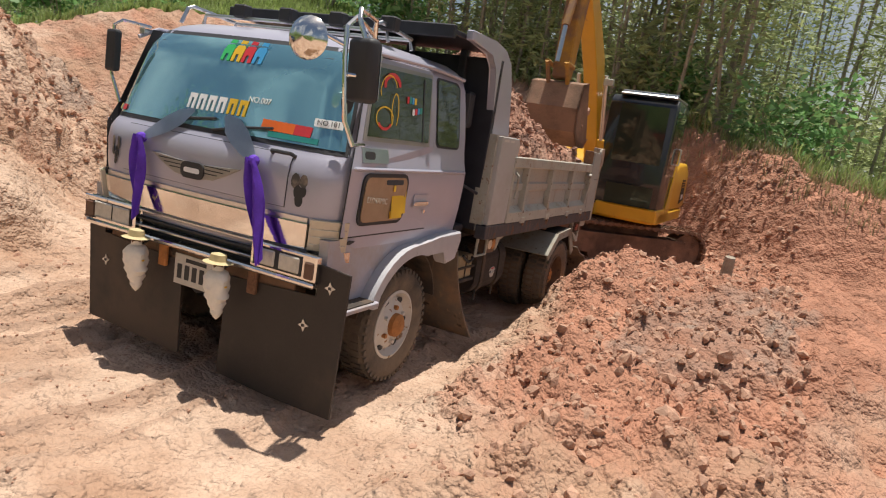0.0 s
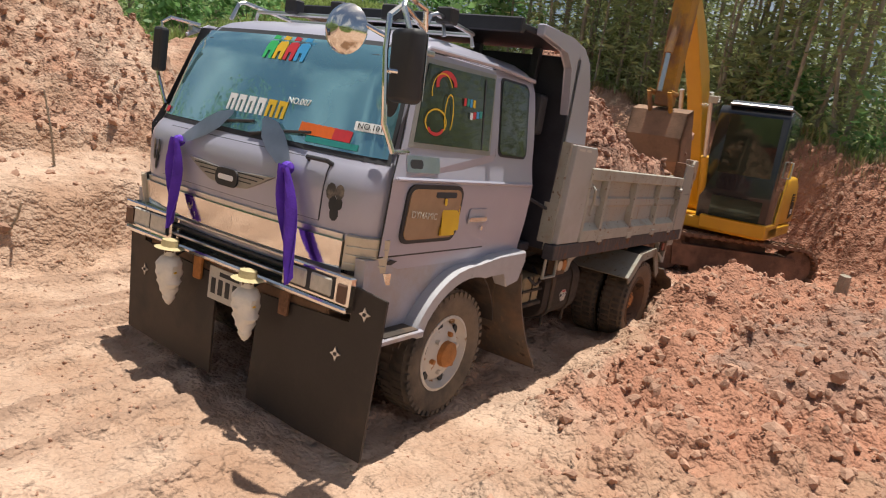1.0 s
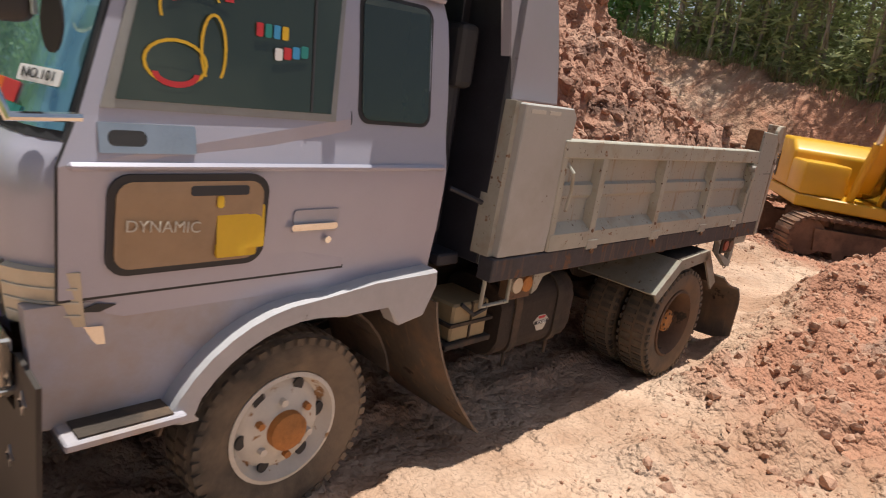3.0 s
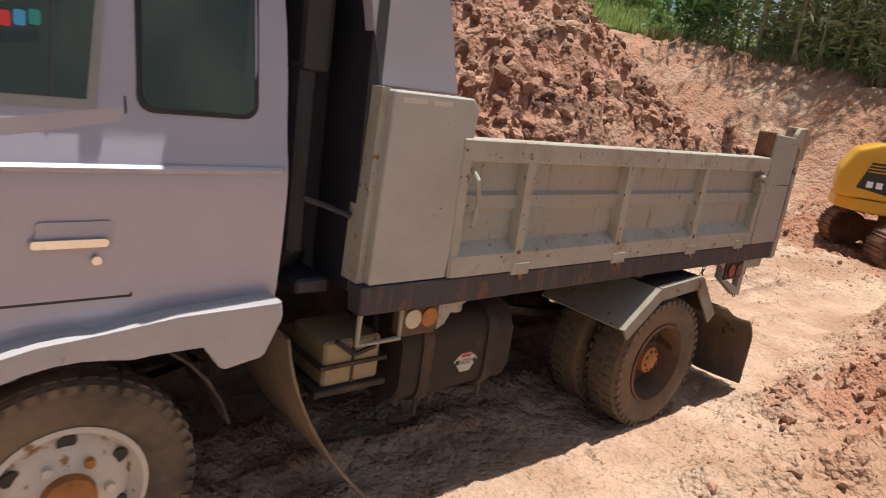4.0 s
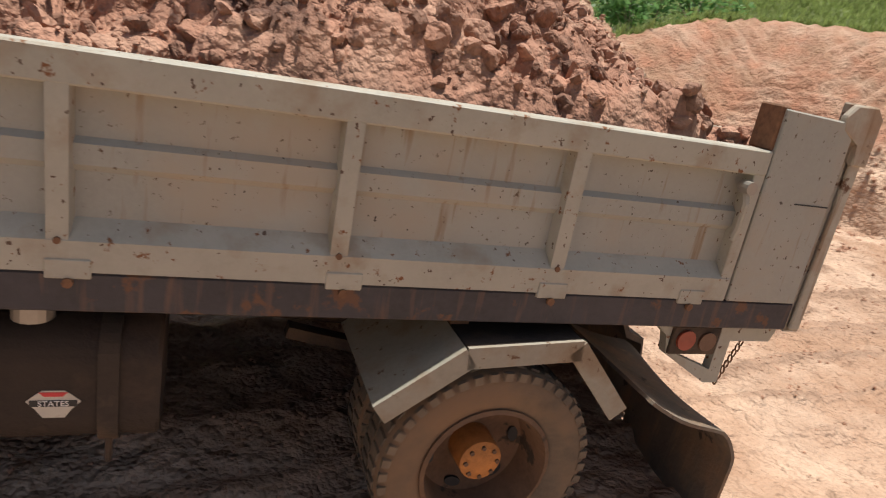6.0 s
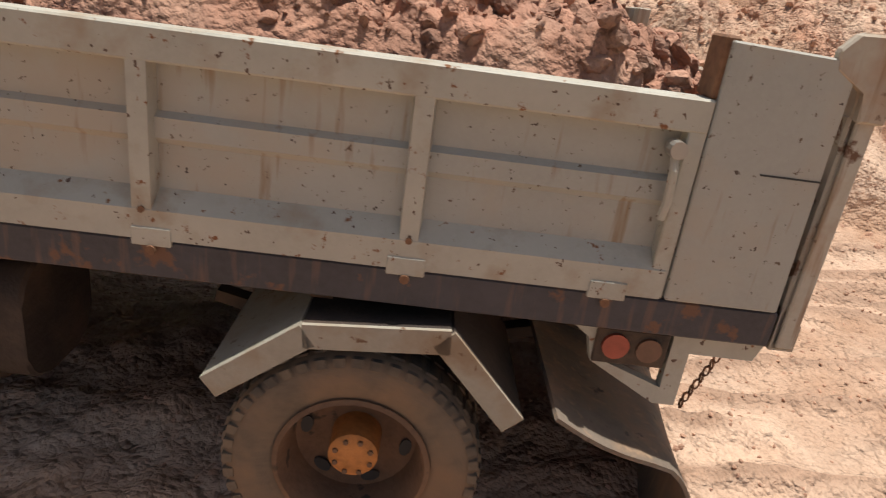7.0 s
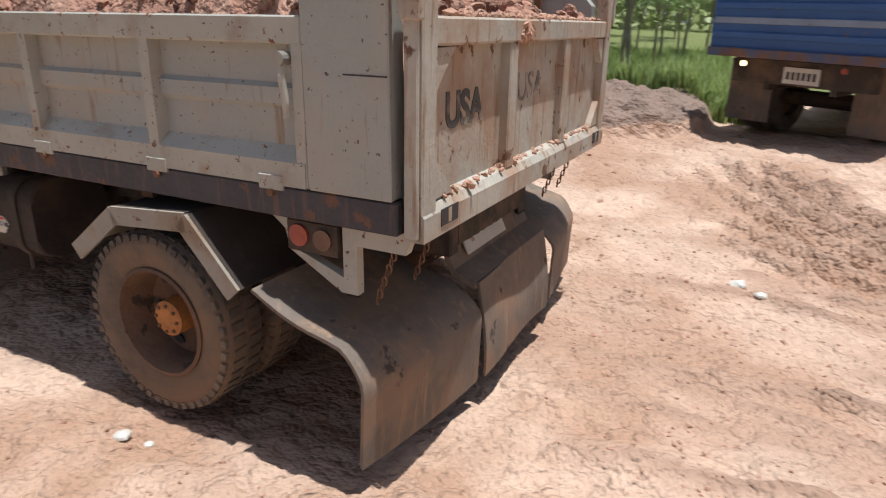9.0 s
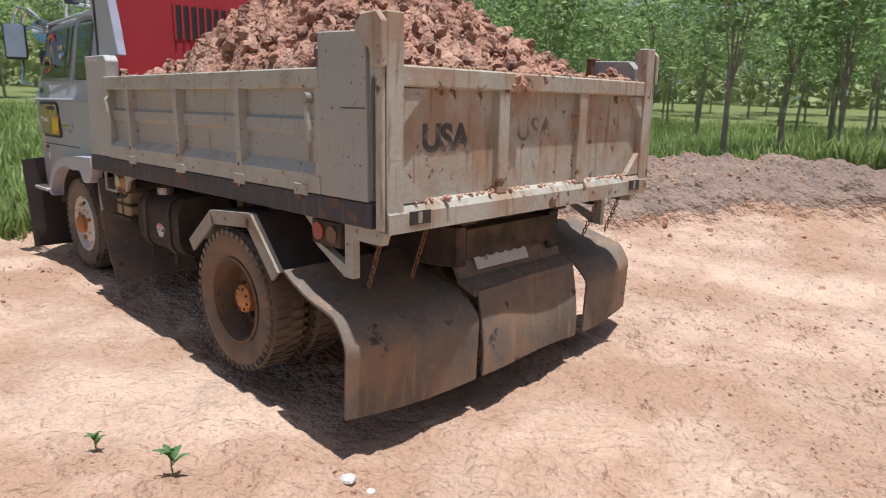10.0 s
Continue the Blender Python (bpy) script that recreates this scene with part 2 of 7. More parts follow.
M_STEEL = mat("brushed_steel", (0.62, 0.62, 0.62), rough=0.28, metal=1.0, var=0.1, scale=8.0, fine=120.0, bump=0.03)
M_GLASS = mat("windscreen_glass", (0.22, 0.47, 0.54), rough=0.04, metal=0.7, var=0.05, scale=2.0, fine=20.0, bump=0.0, coat=1.0)
M_SIDEGLASS = mat("side_glass", (0.055, 0.07, 0.05), rough=0.05, metal=0.5, var=0.05, scale=2.0, fine=20.0, bump=0.0, coat=0.6)
M_SEAL = mat("rubber_seal", (0.03, 0.03, 0.034), rough=0.6, var=0.1, bump=0.03)
M_ALU = mat("window_frame_alu", (0.36, 0.34, 0.31), rough=0.4, metal=0.5, var=0.1, bump=0.02)
M_LENS = mat("clear_lens", (0.52, 0.49, 0.42), rough=0.12, var=0.15, scale=20.0, fine=120.0, bump=0.1, coat=0.6)
M_AMBER = mat("cream_indicator", (0.56, 0.48, 0.36), rough=0.2, var=0.1, scale=10.0, fine=90.0, bump=0.06, coat=0.5)
M_REDLENS = mat("red_lens", (0.30, 0.06, 0.035), rough=0.35, var=0.2, scale=20.0, bump=0.05)
M_DARKLENS = mat("brown_lens", (0.13, 0.065, 0.04), rough=0.4, var=0.2, scale=20.0, bump=0.05)
M_PURPLE = mat("purple_cloth", (0.10, 0.025, 0.42), rough=0.7, var=0.25, scale=9.0, fine=90.0, bump=0.2)
M_WHITE = mat("white_plaster", (0.78, 0.74, 0.66), rough=0.6, var=0.08, scale=14.0, fine=60.0, bump=0.1)
M_STRAW = mat("straw", (0.55, 0.45, 0.24), rough=0.8, var=0.15, scale=30.0, fine=120.0, bump=0.2)
M_PLATE = mat("plate_white", (0.56, 0.53, 0.47), rough=0.5, var=0.1, scale=8.0, bump=0.03, spots=(0.40, 0.28, 0.2), spot_scale=8.0, spot_at=0.62)
M_INK = mat("dark_ink", (0.03, 0.03, 0.032), rough=0.6, var=0.1, bump=0.0)
M_FAINT = mat("rubbed_stencil", (0.15, 0.135, 0.12), rough=0.8, var=0.3, scale=12.0, fine=60.0, bump=0.0, second=(0.39, 0.35, 0.30), second_scale=7.0, second_at=0.50)
M_MARK = mat("worn_stencil", (0.07, 0.065, 0.06), rough=0.8, var=0.3, scale=12.0, fine=60.0, bump=0.0, second=(0.33, 0.27, 0.21), second_scale=9.0, second_at=0.6)
M_S_WHITE = mat("sticker_white", (0.82, 0.82, 0.82), rough=0.4, var=0.04, bump=0.0)
M_S_YELLOW = mat("sticker_yellow", (0.75, 0.47, 0.03), rough=0.4, var=0.06, bump=0.0)
M_S_ORANGE = mat("sticker_orange", (0.78, 0.15, 0.02), rough=0.4, var=0.06, bump=0.0)
M_S_RED = mat("sticker_red", (0.58, 0.04, 0.05), rough=0.4, var=0.06, bump=0.0)
M_S_GREEN = mat("sticker_green", (0.05, 0.48, 0.14), rough=0.4, var=0.06, bump=0.0)
M_S_BLUE = mat("sticker_blue", (0.06, 0.32, 0.62), rough=0.4, var=0.06, bump=0.0)
M_S_TEAL = mat("sticker_teal", (0.03, 0.26, 0.24), rough=0.4, var=0.06, bump=0.0)
M_LOWPANE = mat("tinted_lower_pane", (0.30, 0.20, 0.12), rough=0.18, var=0.15, scale=5.0, fine=30.0, bump=0.02, coat=0.6)
M_BATTERY = mat("cream_plastic", (0.30, 0.23, 0.13), rough=0.6, var=0.15, scale=5.0, bump=0.05)
# tank dirt; its dark tone doubles as shade on the rear fender plates
M_TANK = mat("tank_dirt_and_shade", (0.034, 0.024, 0.019), rough=0.8, var=0.3, scale=4.0, fine=40.0, bump=0.25, second=(0.075, 0.048, 0.033), second_scale=2.5, second_at=0.55)
M_CHAIN = mat("rusty_chain", (0.17, 0.085, 0.045), rough=0.8, var=0.3, scale=30.0, bump=0.1)
M_YELLOW = mat("machine_yellow", (0.64, 0.345, 0.018), rough=0.4, var=0.07, scale=3.0, fine=60.0, bump=0.03, spots=(0.26, 0.14, 0.06), spot_scale=5.0, spot_at=0.68, coat=0.2)
M_ARMDIRT = mat("muddy_arm", (0.45, 0.23, 0.03), rough=0.7, var=0.2, scale=4.0, fine=40.0, bump=0.1, second=(0.24, 0.13, 0.07), second_scale=2.2, second_at=0.52)
M_MACHBLACK = mat("machine_black", (0.015, 0.015, 0.018), rough=0.25, var=0.2, scale=4.0, bump=0.02, coat=0.5)
M_TRACK = mat("muddy_track", (0.13, 0.075, 0.05), rough=0.9, var=0.3, scale=5.0, fine=40.0, bump=0.3, second=(0.24, 0.135, 0.085), second_scale=3.0, second_at=0.52)
M_BUCKET = mat("muddy_bucket", (0.20, 0.12, 0.075), rough=0.8, var=0.3, scale=4.0, fine=40.0, bump=0.2, second=(0.30, 0.175, 0.11), second_scale=2.5, second_at=0.5)
M_BLUE = mat("blue_paint", (0.045, 0.115, 0.30), rough=0.45, var=0.12, scale=2.0, fine=50.0, bump=0.05, spots=(0.20, 0.13, 0.09), spot_scale=6.0, spot_at=0.66)
M_BLUEGREY = mat("faded_blue_rib", (0.22, 0.27, 0.36), rough=0.55, var=0.15, scale=4.0, bump=0.05, spots=(0.22, 0.13, 0.08), spot_scale=7.0, spot_at=0.62)
M_BLUERUST = mat("rusty_rail", (0.15, 0.085, 0.06), rough=0.75, var=0.25, scale=5.0, bump=0.1, second=(0.08, 0.10, 0.17), second_scale=3.0, second_at=0.52)
M_TARP = mat("blue_tarpaulin", (0.03, 0.20, 0.62), rough=0.45, var=0.15, scale=3.0, fine=30.0, bump=0.1)
M_REDCLOTH = mat("red_cloth", (0.62, 0.035, 0.03), rough=0.7, var=0.15, scale=6.0, bump=0.1)
M_BARK = mat("bark", (0.30, 0.25, 0.19), rough=0.9, var=0.3, scale=5.0, fine=40.0, bump=0.5, second=(0.40, 0.35, 0.28), second_scale=3.0, second_at=0.55)
M_THATCH = mat("dry_thatch", (0.42, 0.25, 0.13), rough=0.9, var=0.25, scale=9.0, fine=50.0, bump=0.5)
M_LEAF = leaf_mat("leaf_rubber_tree", (0.28, 0.38, 0.15))
M_LEAF2 = leaf_mat("leaf_thicket", (0.37, 0.41, 0.20))
M_LEAF3 = leaf_mat("leaf_bush", (0.18, 0.33, 0.12))
M_GRASS = leaf_mat("grass_blade", (0.27, 0.34, 0.11))
M_STALK = leaf_mat("dry_stalk", (0.30, 0.24, 0.13))
lamp_glow = bpy.data.materials.new("lamp_glow")
lamp_glow.use_nodes = True
lamp_glow.node_tree.nodes["Principled BSDF"].inputs["Emission Color"].default_value = (1.0, 0.62, 0.22, 1)
lamp_glow.node_tree.nodes["Principled BSDF"].inputs["Emission Strength"].default_value = 4.0

# ---------------------------------------------------------------- mesh helpers


def part(name, bm, material, parent=None, label="", smooth=False):
    me = bpy.data.meshes.new(name)
    bmesh.ops.recalc_face_normals(bm, faces=bm.faces)
    bm.to_mesh(me)
    bm.free()
    me.materials.append(material)
    if smooth:
        for p in me.polygons:
            p.use_smooth = True
        me.set_sharp_from_angle(angle=radians(38))
    ob = new(name, me)
    if parent is not None:
        ob.parent = parent
    if label:
        tagged(ob, label)
    return ob


def raw(name, verts, faces, material, parent=None, label="", smooth=False):
    me = bpy.data.meshes.new(name)
    me.from_pydata(verts, [], faces)
    me.materials.append(material)
    if smooth:
        me.shade_smooth()
    ob = new(name, me)
    if parent is not None:
        ob.parent = parent
    if label:
        tagged(ob, label)
    return ob


def thing(name, label, category, m=None, group="", kind=""):
    ob = new(name)
    ob.empty_display_size = 0.3
    if m is not None:
        ob.matrix_world = m
    return tagged(ob, label, category, group, kind)


def box(x0, x1, y0, y1, z0, z1, bevel=0.0, bm=None, m=None, seg=1):
    bm = bm or bmesh.new()
    r = bmesh.ops.create_cube(bm, size=1.0)
    vs = r["verts"]
    for v in vs:
        v.co = Vector((x0 + (v.co.x + 0.5) * (x1 - x0), y0 + (v.co.y + 0.5) * (y1 - y0), z0 + (v.co.z + 0.5) * (z1 - z0)))
    es = list({e for v in vs for e in v.link_edges})
    if bevel:
        out = bmesh.ops.bevel(bm, geom=es, offset=bevel, segments=seg, affect="EDGES", profile=0.5)
        vs = list(set(out["verts"]) | {v for v in vs if v.is_valid})
    if m is not None:
        bmesh.ops.transform(bm, matrix=m, verts=[v for v in vs if v.is_valid])
    return bm


def prism(pts, a, b, axis="y", bm=None, bevel=0.0, seg=1):
    """A polygon of 2D points drawn out along an axis from a to b: axis y takes (x, z), axis x takes (y, z), axis z takes (x, y)."""
    bm = bm or bmesh.new()

    def at(p, k):
        return {"y": (p[0], k, p[1]), "x": (k, p[0], p[1]), "z": (p[0], p[1], k)}[axis]

    lo = [bm.verts.new(at(p, a)) for p in pts]
    hi = [bm.verts.new(at(p, b)) for p in pts]
    fs = [bm.faces.new(lo), bm.faces.new(hi[::-1])]
    n = len(pts)
    for i in range(n):
        fs.append(bm.faces.new((lo[i], lo[(i + 1) % n], hi[(i + 1) % n], hi[i])))
    if bevel:
        bmesh.ops.bevel(bm, geom=list({e for f in fs for e in f.edges}), offset=bevel, segments=seg, affect="EDGES", profile=0.5)
    return bm


def tube(pts, r, bm=None, n=8, r_end=None):
    bm = bm or bmesh.new()
    pts = [Vector(p) for p in pts]
    rings = []
    for i, p in enumerate(pts):
        d = (pts[min(i + 1, len(pts) - 1)] - pts[max(i - 1, 0)]).normalized()
        u = d.orthogonal().normalized() if i == 0 else (rings[-1][1] - d * rings[-1][1].dot(d)).normalized()
        w = d.cross(u)
        rr = r if r_end is None else r + (r_end - r) * i / (len(pts) - 1)
        rings.append(([bm.verts.new(p + (u * math.cos(2 * math.pi * k / n) + w * math.sin(2 * math.pi * k / n)) * rr) for k in range(n)], u))
    for (a, _), (b, _) in zip(rings, rings[1:]):
        for k in range(n):
            bm.faces.new((a[k], a[(k + 1) % n], b[(k + 1) % n], b[k]))
    bm.faces.new(rings[0][0][::-1])
    bm.faces.new(rings[-1][0])
    return bm


def lathe(profile, n=40, bm=None, closed=True, m=None):
    """Turns (radius, y) points round the y axis."""
    bm = bm or bmesh.new()
    rings = [[bm.verts.new((r * math.cos(2 * math.pi * k / n), y, r * math.sin(2 * math.pi * k / n))) for k in range(n)] for r, y in profile]
    pairs = list(zip(rings, rings[1:])) + ([(rings[-1], rings[0])] if closed else [])
    for a, b in pairs:
        for k in range(n):
            bm.faces.new((a[k], a[(k + 1) % n], b[(k + 1) % n], b[k]))
    if m is not None:
        bmesh.ops.transform(bm, matrix=m, verts=[v for ring in rings for v in ring])
    return bm


def disc(r, y0, y1, n=24, bm=None, m=None):
    bm = bm or bmesh.new()
    lo = [bm.verts.new((r * math.cos(2 * math.pi * k / n), y0, r * math.sin(2 * math.pi * k / n))) for k in range(n)]
    hi = [bm.verts.new((r * math.cos(2 * math.pi * k / n), y1, r * math.sin(2 * math.pi * k / n))) for k in range(n)]
    bm.faces.new(lo)
    bm.faces.new(hi[::-1])
    for k in range(n):
        bm.faces.new((lo[k], hi[k], hi[(k + 1) % n], lo[(k + 1) % n]))
    if m is not None:
        bmesh.ops.transform(bm, matrix=m, verts=lo + hi)
    return bm


def sheet(fn, nu, nv, thick, bm=None):
    """A curved plate: fn(u, v) gives a point, thickened along the normal."""
    bm = bm or bmesh.new()
    g = [[Vector(fn(i / nu, j / nv)) for j in range(nv + 1)] for i in range(nu + 1)]

    def nrm(i, j):
        a = g[min(i + 1, nu)][j] - g[max(i - 1, 0)][j]
        b = g[i][min(j + 1, nv)] - g[i][max(j - 1, 0)]
        return a.cross(b).normalized()

    top = [[bm.verts.new(g[i][j]) for j in range(nv + 1)] for i in range(nu + 1)]
    bot = [[bm.verts.new(g[i][j] - nrm(i, j) * thick) for j in range(nv + 1)] for i in range(nu + 1)]
    for i in range(nu):
        for j in range(nv):
            bm.faces.new((top[i][j], top[i + 1][j], top[i + 1][j + 1], top[i][j + 1]))
            bm.faces.new((bot[i][j], bot[i][j + 1], bot[i + 1][j + 1], bot[i + 1][j]))
    rim = [(i, 0) for i in range(nu)] + [(nu, j) for j in range(nv)] + [(i, nv) for i in range(nu, 0, -1)] + [(0, j) for j in range(nv, 0, -1)]
    for a, b in zip(rim, rim[1:] + rim[:1]):
        bm.faces.new((top[a[0]][a[1]], bot[a[0]][a[1]], bot[b[0]][b[1]], top[b[0]][b[1]]))
    return bm


def words(name, text, size, material, parent, m, label="", thick=0.002, bold=0.0):
    cu = bpy.data.curves.new(name, "FONT")
    cu.body, cu.size, cu.extrude, cu.align_x, cu.align_y = text, size, thick, "CENTER", "CENTER"
    cu.offset = bold
    tmp = bpy.data.objects.new(name, cu)
    scene.collection.objects.link(tmp)
    me = bpy.data.meshes.new_from_object(tmp.evaluated_get(bpy.context.evaluated_depsgraph_get()))
    bpy.data.objects.remove(tmp)
    me.materials.clear()
    me.materials.append(material)
    ob = new(name, me)
    ob.parent = parent
    ob.matrix_basis = m
    if label:
        tagged(ob, label)
    return ob


# ---------------------------------------------------------------- noise on arrays


def lattice(ix, iy, seed):
    h = (ix.astype(np.int64) * 374761393 + iy.astype(np.int64) * 668265263 + seed * 1442695041) & 0x7FFFFFFF
    h = ((h ^ (h >> 13)) * 1274126177) & 0x7FFFFFFF
    return ((h ^ (h >> 16)) & 0xFFFF) / 65535.0


def value_noise(x, y, seed=0):
    ix, iy = np.floor(x), np.floor(y)
    fx, fy = x - ix, y - iy
    fx, fy = fx * fx * (3 - 2 * fx), fy * fy * (3 - 2 * fy)
    a, b, c, d = lattice(ix, iy, seed), lattice(ix + 1, iy, seed), lattice(ix, iy + 1, seed), lattice(ix + 1, iy + 1, seed)
    return (a * (1 - fx) + b * fx) * (1 - fy) + (c * (1 - fx) + d * fx) * fy


def fbm(x, y, seed=0, octaves=4):
    s, amp, tot = 0.0, 1.0, 0.0
    for o in range(octaves):
        s = s + amp * value_noise(x * 2**o, y * 2**o, seed + o)
        tot += amp
        amp *= 0.5
    return s / tot


def clods(x, y, seed=0):
    """Rounded lumps: one at the nearest of scattered points, each with its own height."""
    ix, iy = np.floor(x), np.floor(y)
    best = np.full_like(x, 9.0)
    hgt = np.zeros_like(x)
    for dx in (-1, 0, 1):
        for dy in (-1, 0, 1):
            cx, cy = ix + dx, iy + dy
            px, py = cx + lattice(cx, cy, seed), cy + lattice(cx, cy, seed + 7)
            d = (x - px) ** 2 + (y - py) ** 2
            near = d < best
            best = np.where(near, d, best)
            hgt = np.where(near, lattice(cx, cy, seed + 13), hgt)
    return np.clip(1 - best * 1.7, 0, 1) ** 0.55 * (0.25 + 0.75 * hgt)


def smooth(a, b, v):
    t = np.clip((v - a) / (b - a), 0, 1)
    return t * t * (3 - 2 * t)


# ---------------------------------------------------------------- ground
# round the pit, by heading from the camera's stand: where the bank begins, where it ends, how high it stands
RIM = [(0, 5, 10, 1.0), (40, 8, 12, 1.2), (70, 12.0, 13.8, 1.4), (82, 12.2, 14.0, 1.5), (88, 11.8, 13.8, 1.72), (94, 13.0, 15, 2.1), (98, 14.2, 16.3, 2.55),
       (108, 14.5, 18.5, 2.7), (113, 15, 20, 3.2), (119, 15.5, 21, 3.55), (127, 16, 22, 3.8), (136, 16.5, 22, 3.75), (142, 16, 20.5, 3.2), (148, 16, 20, 2.5),
       (156, 13, 19, 1.5), (165, 7.5, 13, 0.78), (172, 5.6, 11.0, 0.54), (180, 5.4, 10.5, 0.36), (190, 5.4, 10.5, 0.28), (200, 6.4, 10.8, 0.20), (207, 7.6, 12, 0.16), (212, 8, 12, 0.15),
       (230, 10, 14, 0.5), (262, 9, 14, 0.6), (300, 6, 12, 0.8), (360, 5, 10, 1.0)]
RIM_A, RIM_0, RIM_1, RIM_Z = np.array(RIM, float).T
EX = (-11.6, -2.62)  # where the digger stands
HEAPS = [  # x, y, half length, half width, heading of its length, height
    (-4.7, -11.3, 3.9, 2.9, 60, 2.15), (-3.5, -11.6, 1.8, 1.5, 80, 0.9), (-5.9, -10.8, 3.2, 2.6, 40, 0.9),
    (-6.4, -0.1, 3.6, 1.5, 165, 0.26), (-8.4, -1.2, 1.5, 1.1, 150, 0.20), (-7.6, -1.9, 1.0, 0.5, 170, 0.14),
    (-7.6, -1.25, 1.9, 0.62, 174, 0.34), (-10.2, -6.2, 1.6, 1.1, 120, 0.5), (-9.6, -8.4, 2.4, 1.3, 110, 0.7)]


BENCH_A, BENCH_R = (140, 148, 152, 156, 161, 165, 168), (8.0, 6.9, 6.5, 6.3, 6.2, 6.9, 8.5)
BERM_A, BERM_R, BERM_W = (186, 190, 195, 207, 212, 222, 234), (12.4, 11.8, 11.2, 10.7, 10.3, 10.8, 12.4), (1.3, 1.5, 1.7, 1.8, 1.7, 1.4, 1.2)


def berm(x, y):
    """The low bank of tipped grey-brown soil along the edge of the grass."""
    dx, dy = x - 0.5, y
    r, az = np.hypot(dx, dy), np.degrees(np.arctan2(-dx, dy)) % 360
    d = (r + (fbm(x * 0.9, y * 0.9, 27, 3) - 0.5) * 1.3 - np.interp(az, BERM_A, BERM_R)) / np.interp(az, BERM_A, BERM_W)
    return np.clip(1 - d * d, 0, 1) ** 0.7 * smooth(188, 192, az) * smooth(236, 228, az) * np.interp(az, (190, 199, 209), (0.6, 0.85, 1.0))


def heaps(x, y):
    z = np.zeros_like(x)
    for hx, hy, a, b, rot, h in HEAPS:
        c, s = math.cos(radians(rot)), math.sin(radians(rot))
        u, v = (x - hx) * c + (y - hy) * s, -(x - hx) * s + (y - hy) * c
        r = (u / a) ** 2 + (v / b) ** 2
        z = np.maximum(z, h * np.clip(1 - r, 0, 1) ** 0.75)
    return z


def height(x, y, detail=True):
    dx, dy = x - 0.5, y
    r = np.hypot(dx, dy)
    az = np.degrees(np.arctan2(-dx, dy)) % 360
    wob = (fbm(x * 0.35, y * 0.35, 3, 3) - 0.5) * 2.2
    r0, r1, rz = np.interp(az, RIM_A, RIM_0), np.interp(az, RIM_A, RIM_1), np.interp(az, RIM_A, RIM_Z)
    t = smooth(0, 1, (r + wob * 0.6 - r0) / (r1 - r0))
    z = rz * t
    hp = heaps(x + (fbm(x, y, 21, 2) - 0.5) * 0.7, y + (fbm(x, y, 22, 2) - 0.5) * 0.7)
    # a cut face along the foot of the big heap
    big = smooth(0.05, 0.4, hp) * (y < -4) * (x < 0.5) * (x > -7)
    hp = hp + big * 0.22 * smooth(0.35, 0.42, hp) - 0.0
    z = np.maximum(z, hp)
    # the trodden bench at the foot of the big heap, with its dug face
    rb = np.interp(az, BENCH_A, BENCH_R) + (fbm(x * 1.6, y * 1.6, 25, 3) - 0.5) * 0.7
    z = np.maximum(z, (0.60 + 0.06 * (r - rb)) * smooth(0, 0.45, r - rb) * smooth(168, 164.5, az) * smooth(142, 148, az) * (r < 12))
    far = smooth(22, 60, r)
    z = z * (1 - far) + (1.1 + 1.4 * smooth(150, 90, np.abs(az - 125) * 1.5 + 60)) * far
    r1m = np.interp(az, RIM_A, RIM_1)
    z = z + 3.0 * smooth(119, 126, az) * smooth(146, 139, az) * smooth(0, 12, r - r1m) * smooth(75, 55, r)
    z = z + 0.42 * berm(x, y)
    if not detail:
        return z
    stand = smooth(2.6, 1.5, np.hypot(x - EX[0], y - EX[1]))
    lane = lane_mask(x, y)
    rough = (1 - lane) * (1 - smooth(20, 26, r))
    bank = smooth(0.05, 0.25, t) * (1 - smooth(0.9, 1.0, t)) * (az > 75) * (az < 152)
    z = z + (fbm(x * 0.6, y * 0.6, 5, 3) - 0.5) * (0.10 + 0.22 * rough)
    bm_ = smooth(0.03, 0.3, berm(x, y))
    heapy = np.maximum(smooth(0.03, 0.3, hp), bm_)
    rough = np.maximum(rough, bm_)
    coarse = rough * (0.35 + 0.65 * np.clip(heapy + red_mask(x, y), 0, 1)) * (1 - 0.6 * bank) * (1 - 0.45 * bm_)
    z = z + coarse * (0.20 * clods(x * 2.3, y * 2.3, 31) + 0.17 * clods(x * 4.3, y * 4.3, 37) + 0.10 * clods(x * 8.0, y * 8.0, 41) + 0.05 * clods(x * 14, y * 14, 43))
    z = z + heapy * (y < -4) * (0.38 * clods(x * 1.5, y * 1.5, 51) + 0.10 * clods(x * 3.1, y * 3.1, 53)) * (1 - 0.7 * bm_)
    # tooth marks of the digger down the bank
    along = np.radians(az) * r
    z = z + bank * (0.15 * (np.abs(np.sin(np.where(az < 103, along * 8.0 + (r - r0) * 3.5, (r - r0) * 8.0 + along * 1.6) + wob * 3)) - 0.5) * smooth(0.25, 0.5, fbm(x * 0.5, y * 0.5, 61, 2)) + 0.22 * (fbm(x * 1.3, y * 1.3, 63, 3) - 0.5))
    z = z * (1 - stand) + 0.10 * stand
    # wheel ruts and cracks along the lane
    rut = np.exp(-(((y + 4.0 + 0.1 * np.sin(x * 0.7)) / 0.22) ** 2)) + np.exp(-(((y + 2.15 + 0.08 * np.sin(x * 0.5 + 1)) / 0.22) ** 2))
    z = z - lane * 0.035 * rut
    ridges, fan, ramp = ruts(x, y)
    z = z + 0.06 * ridges + 0.17 * fan
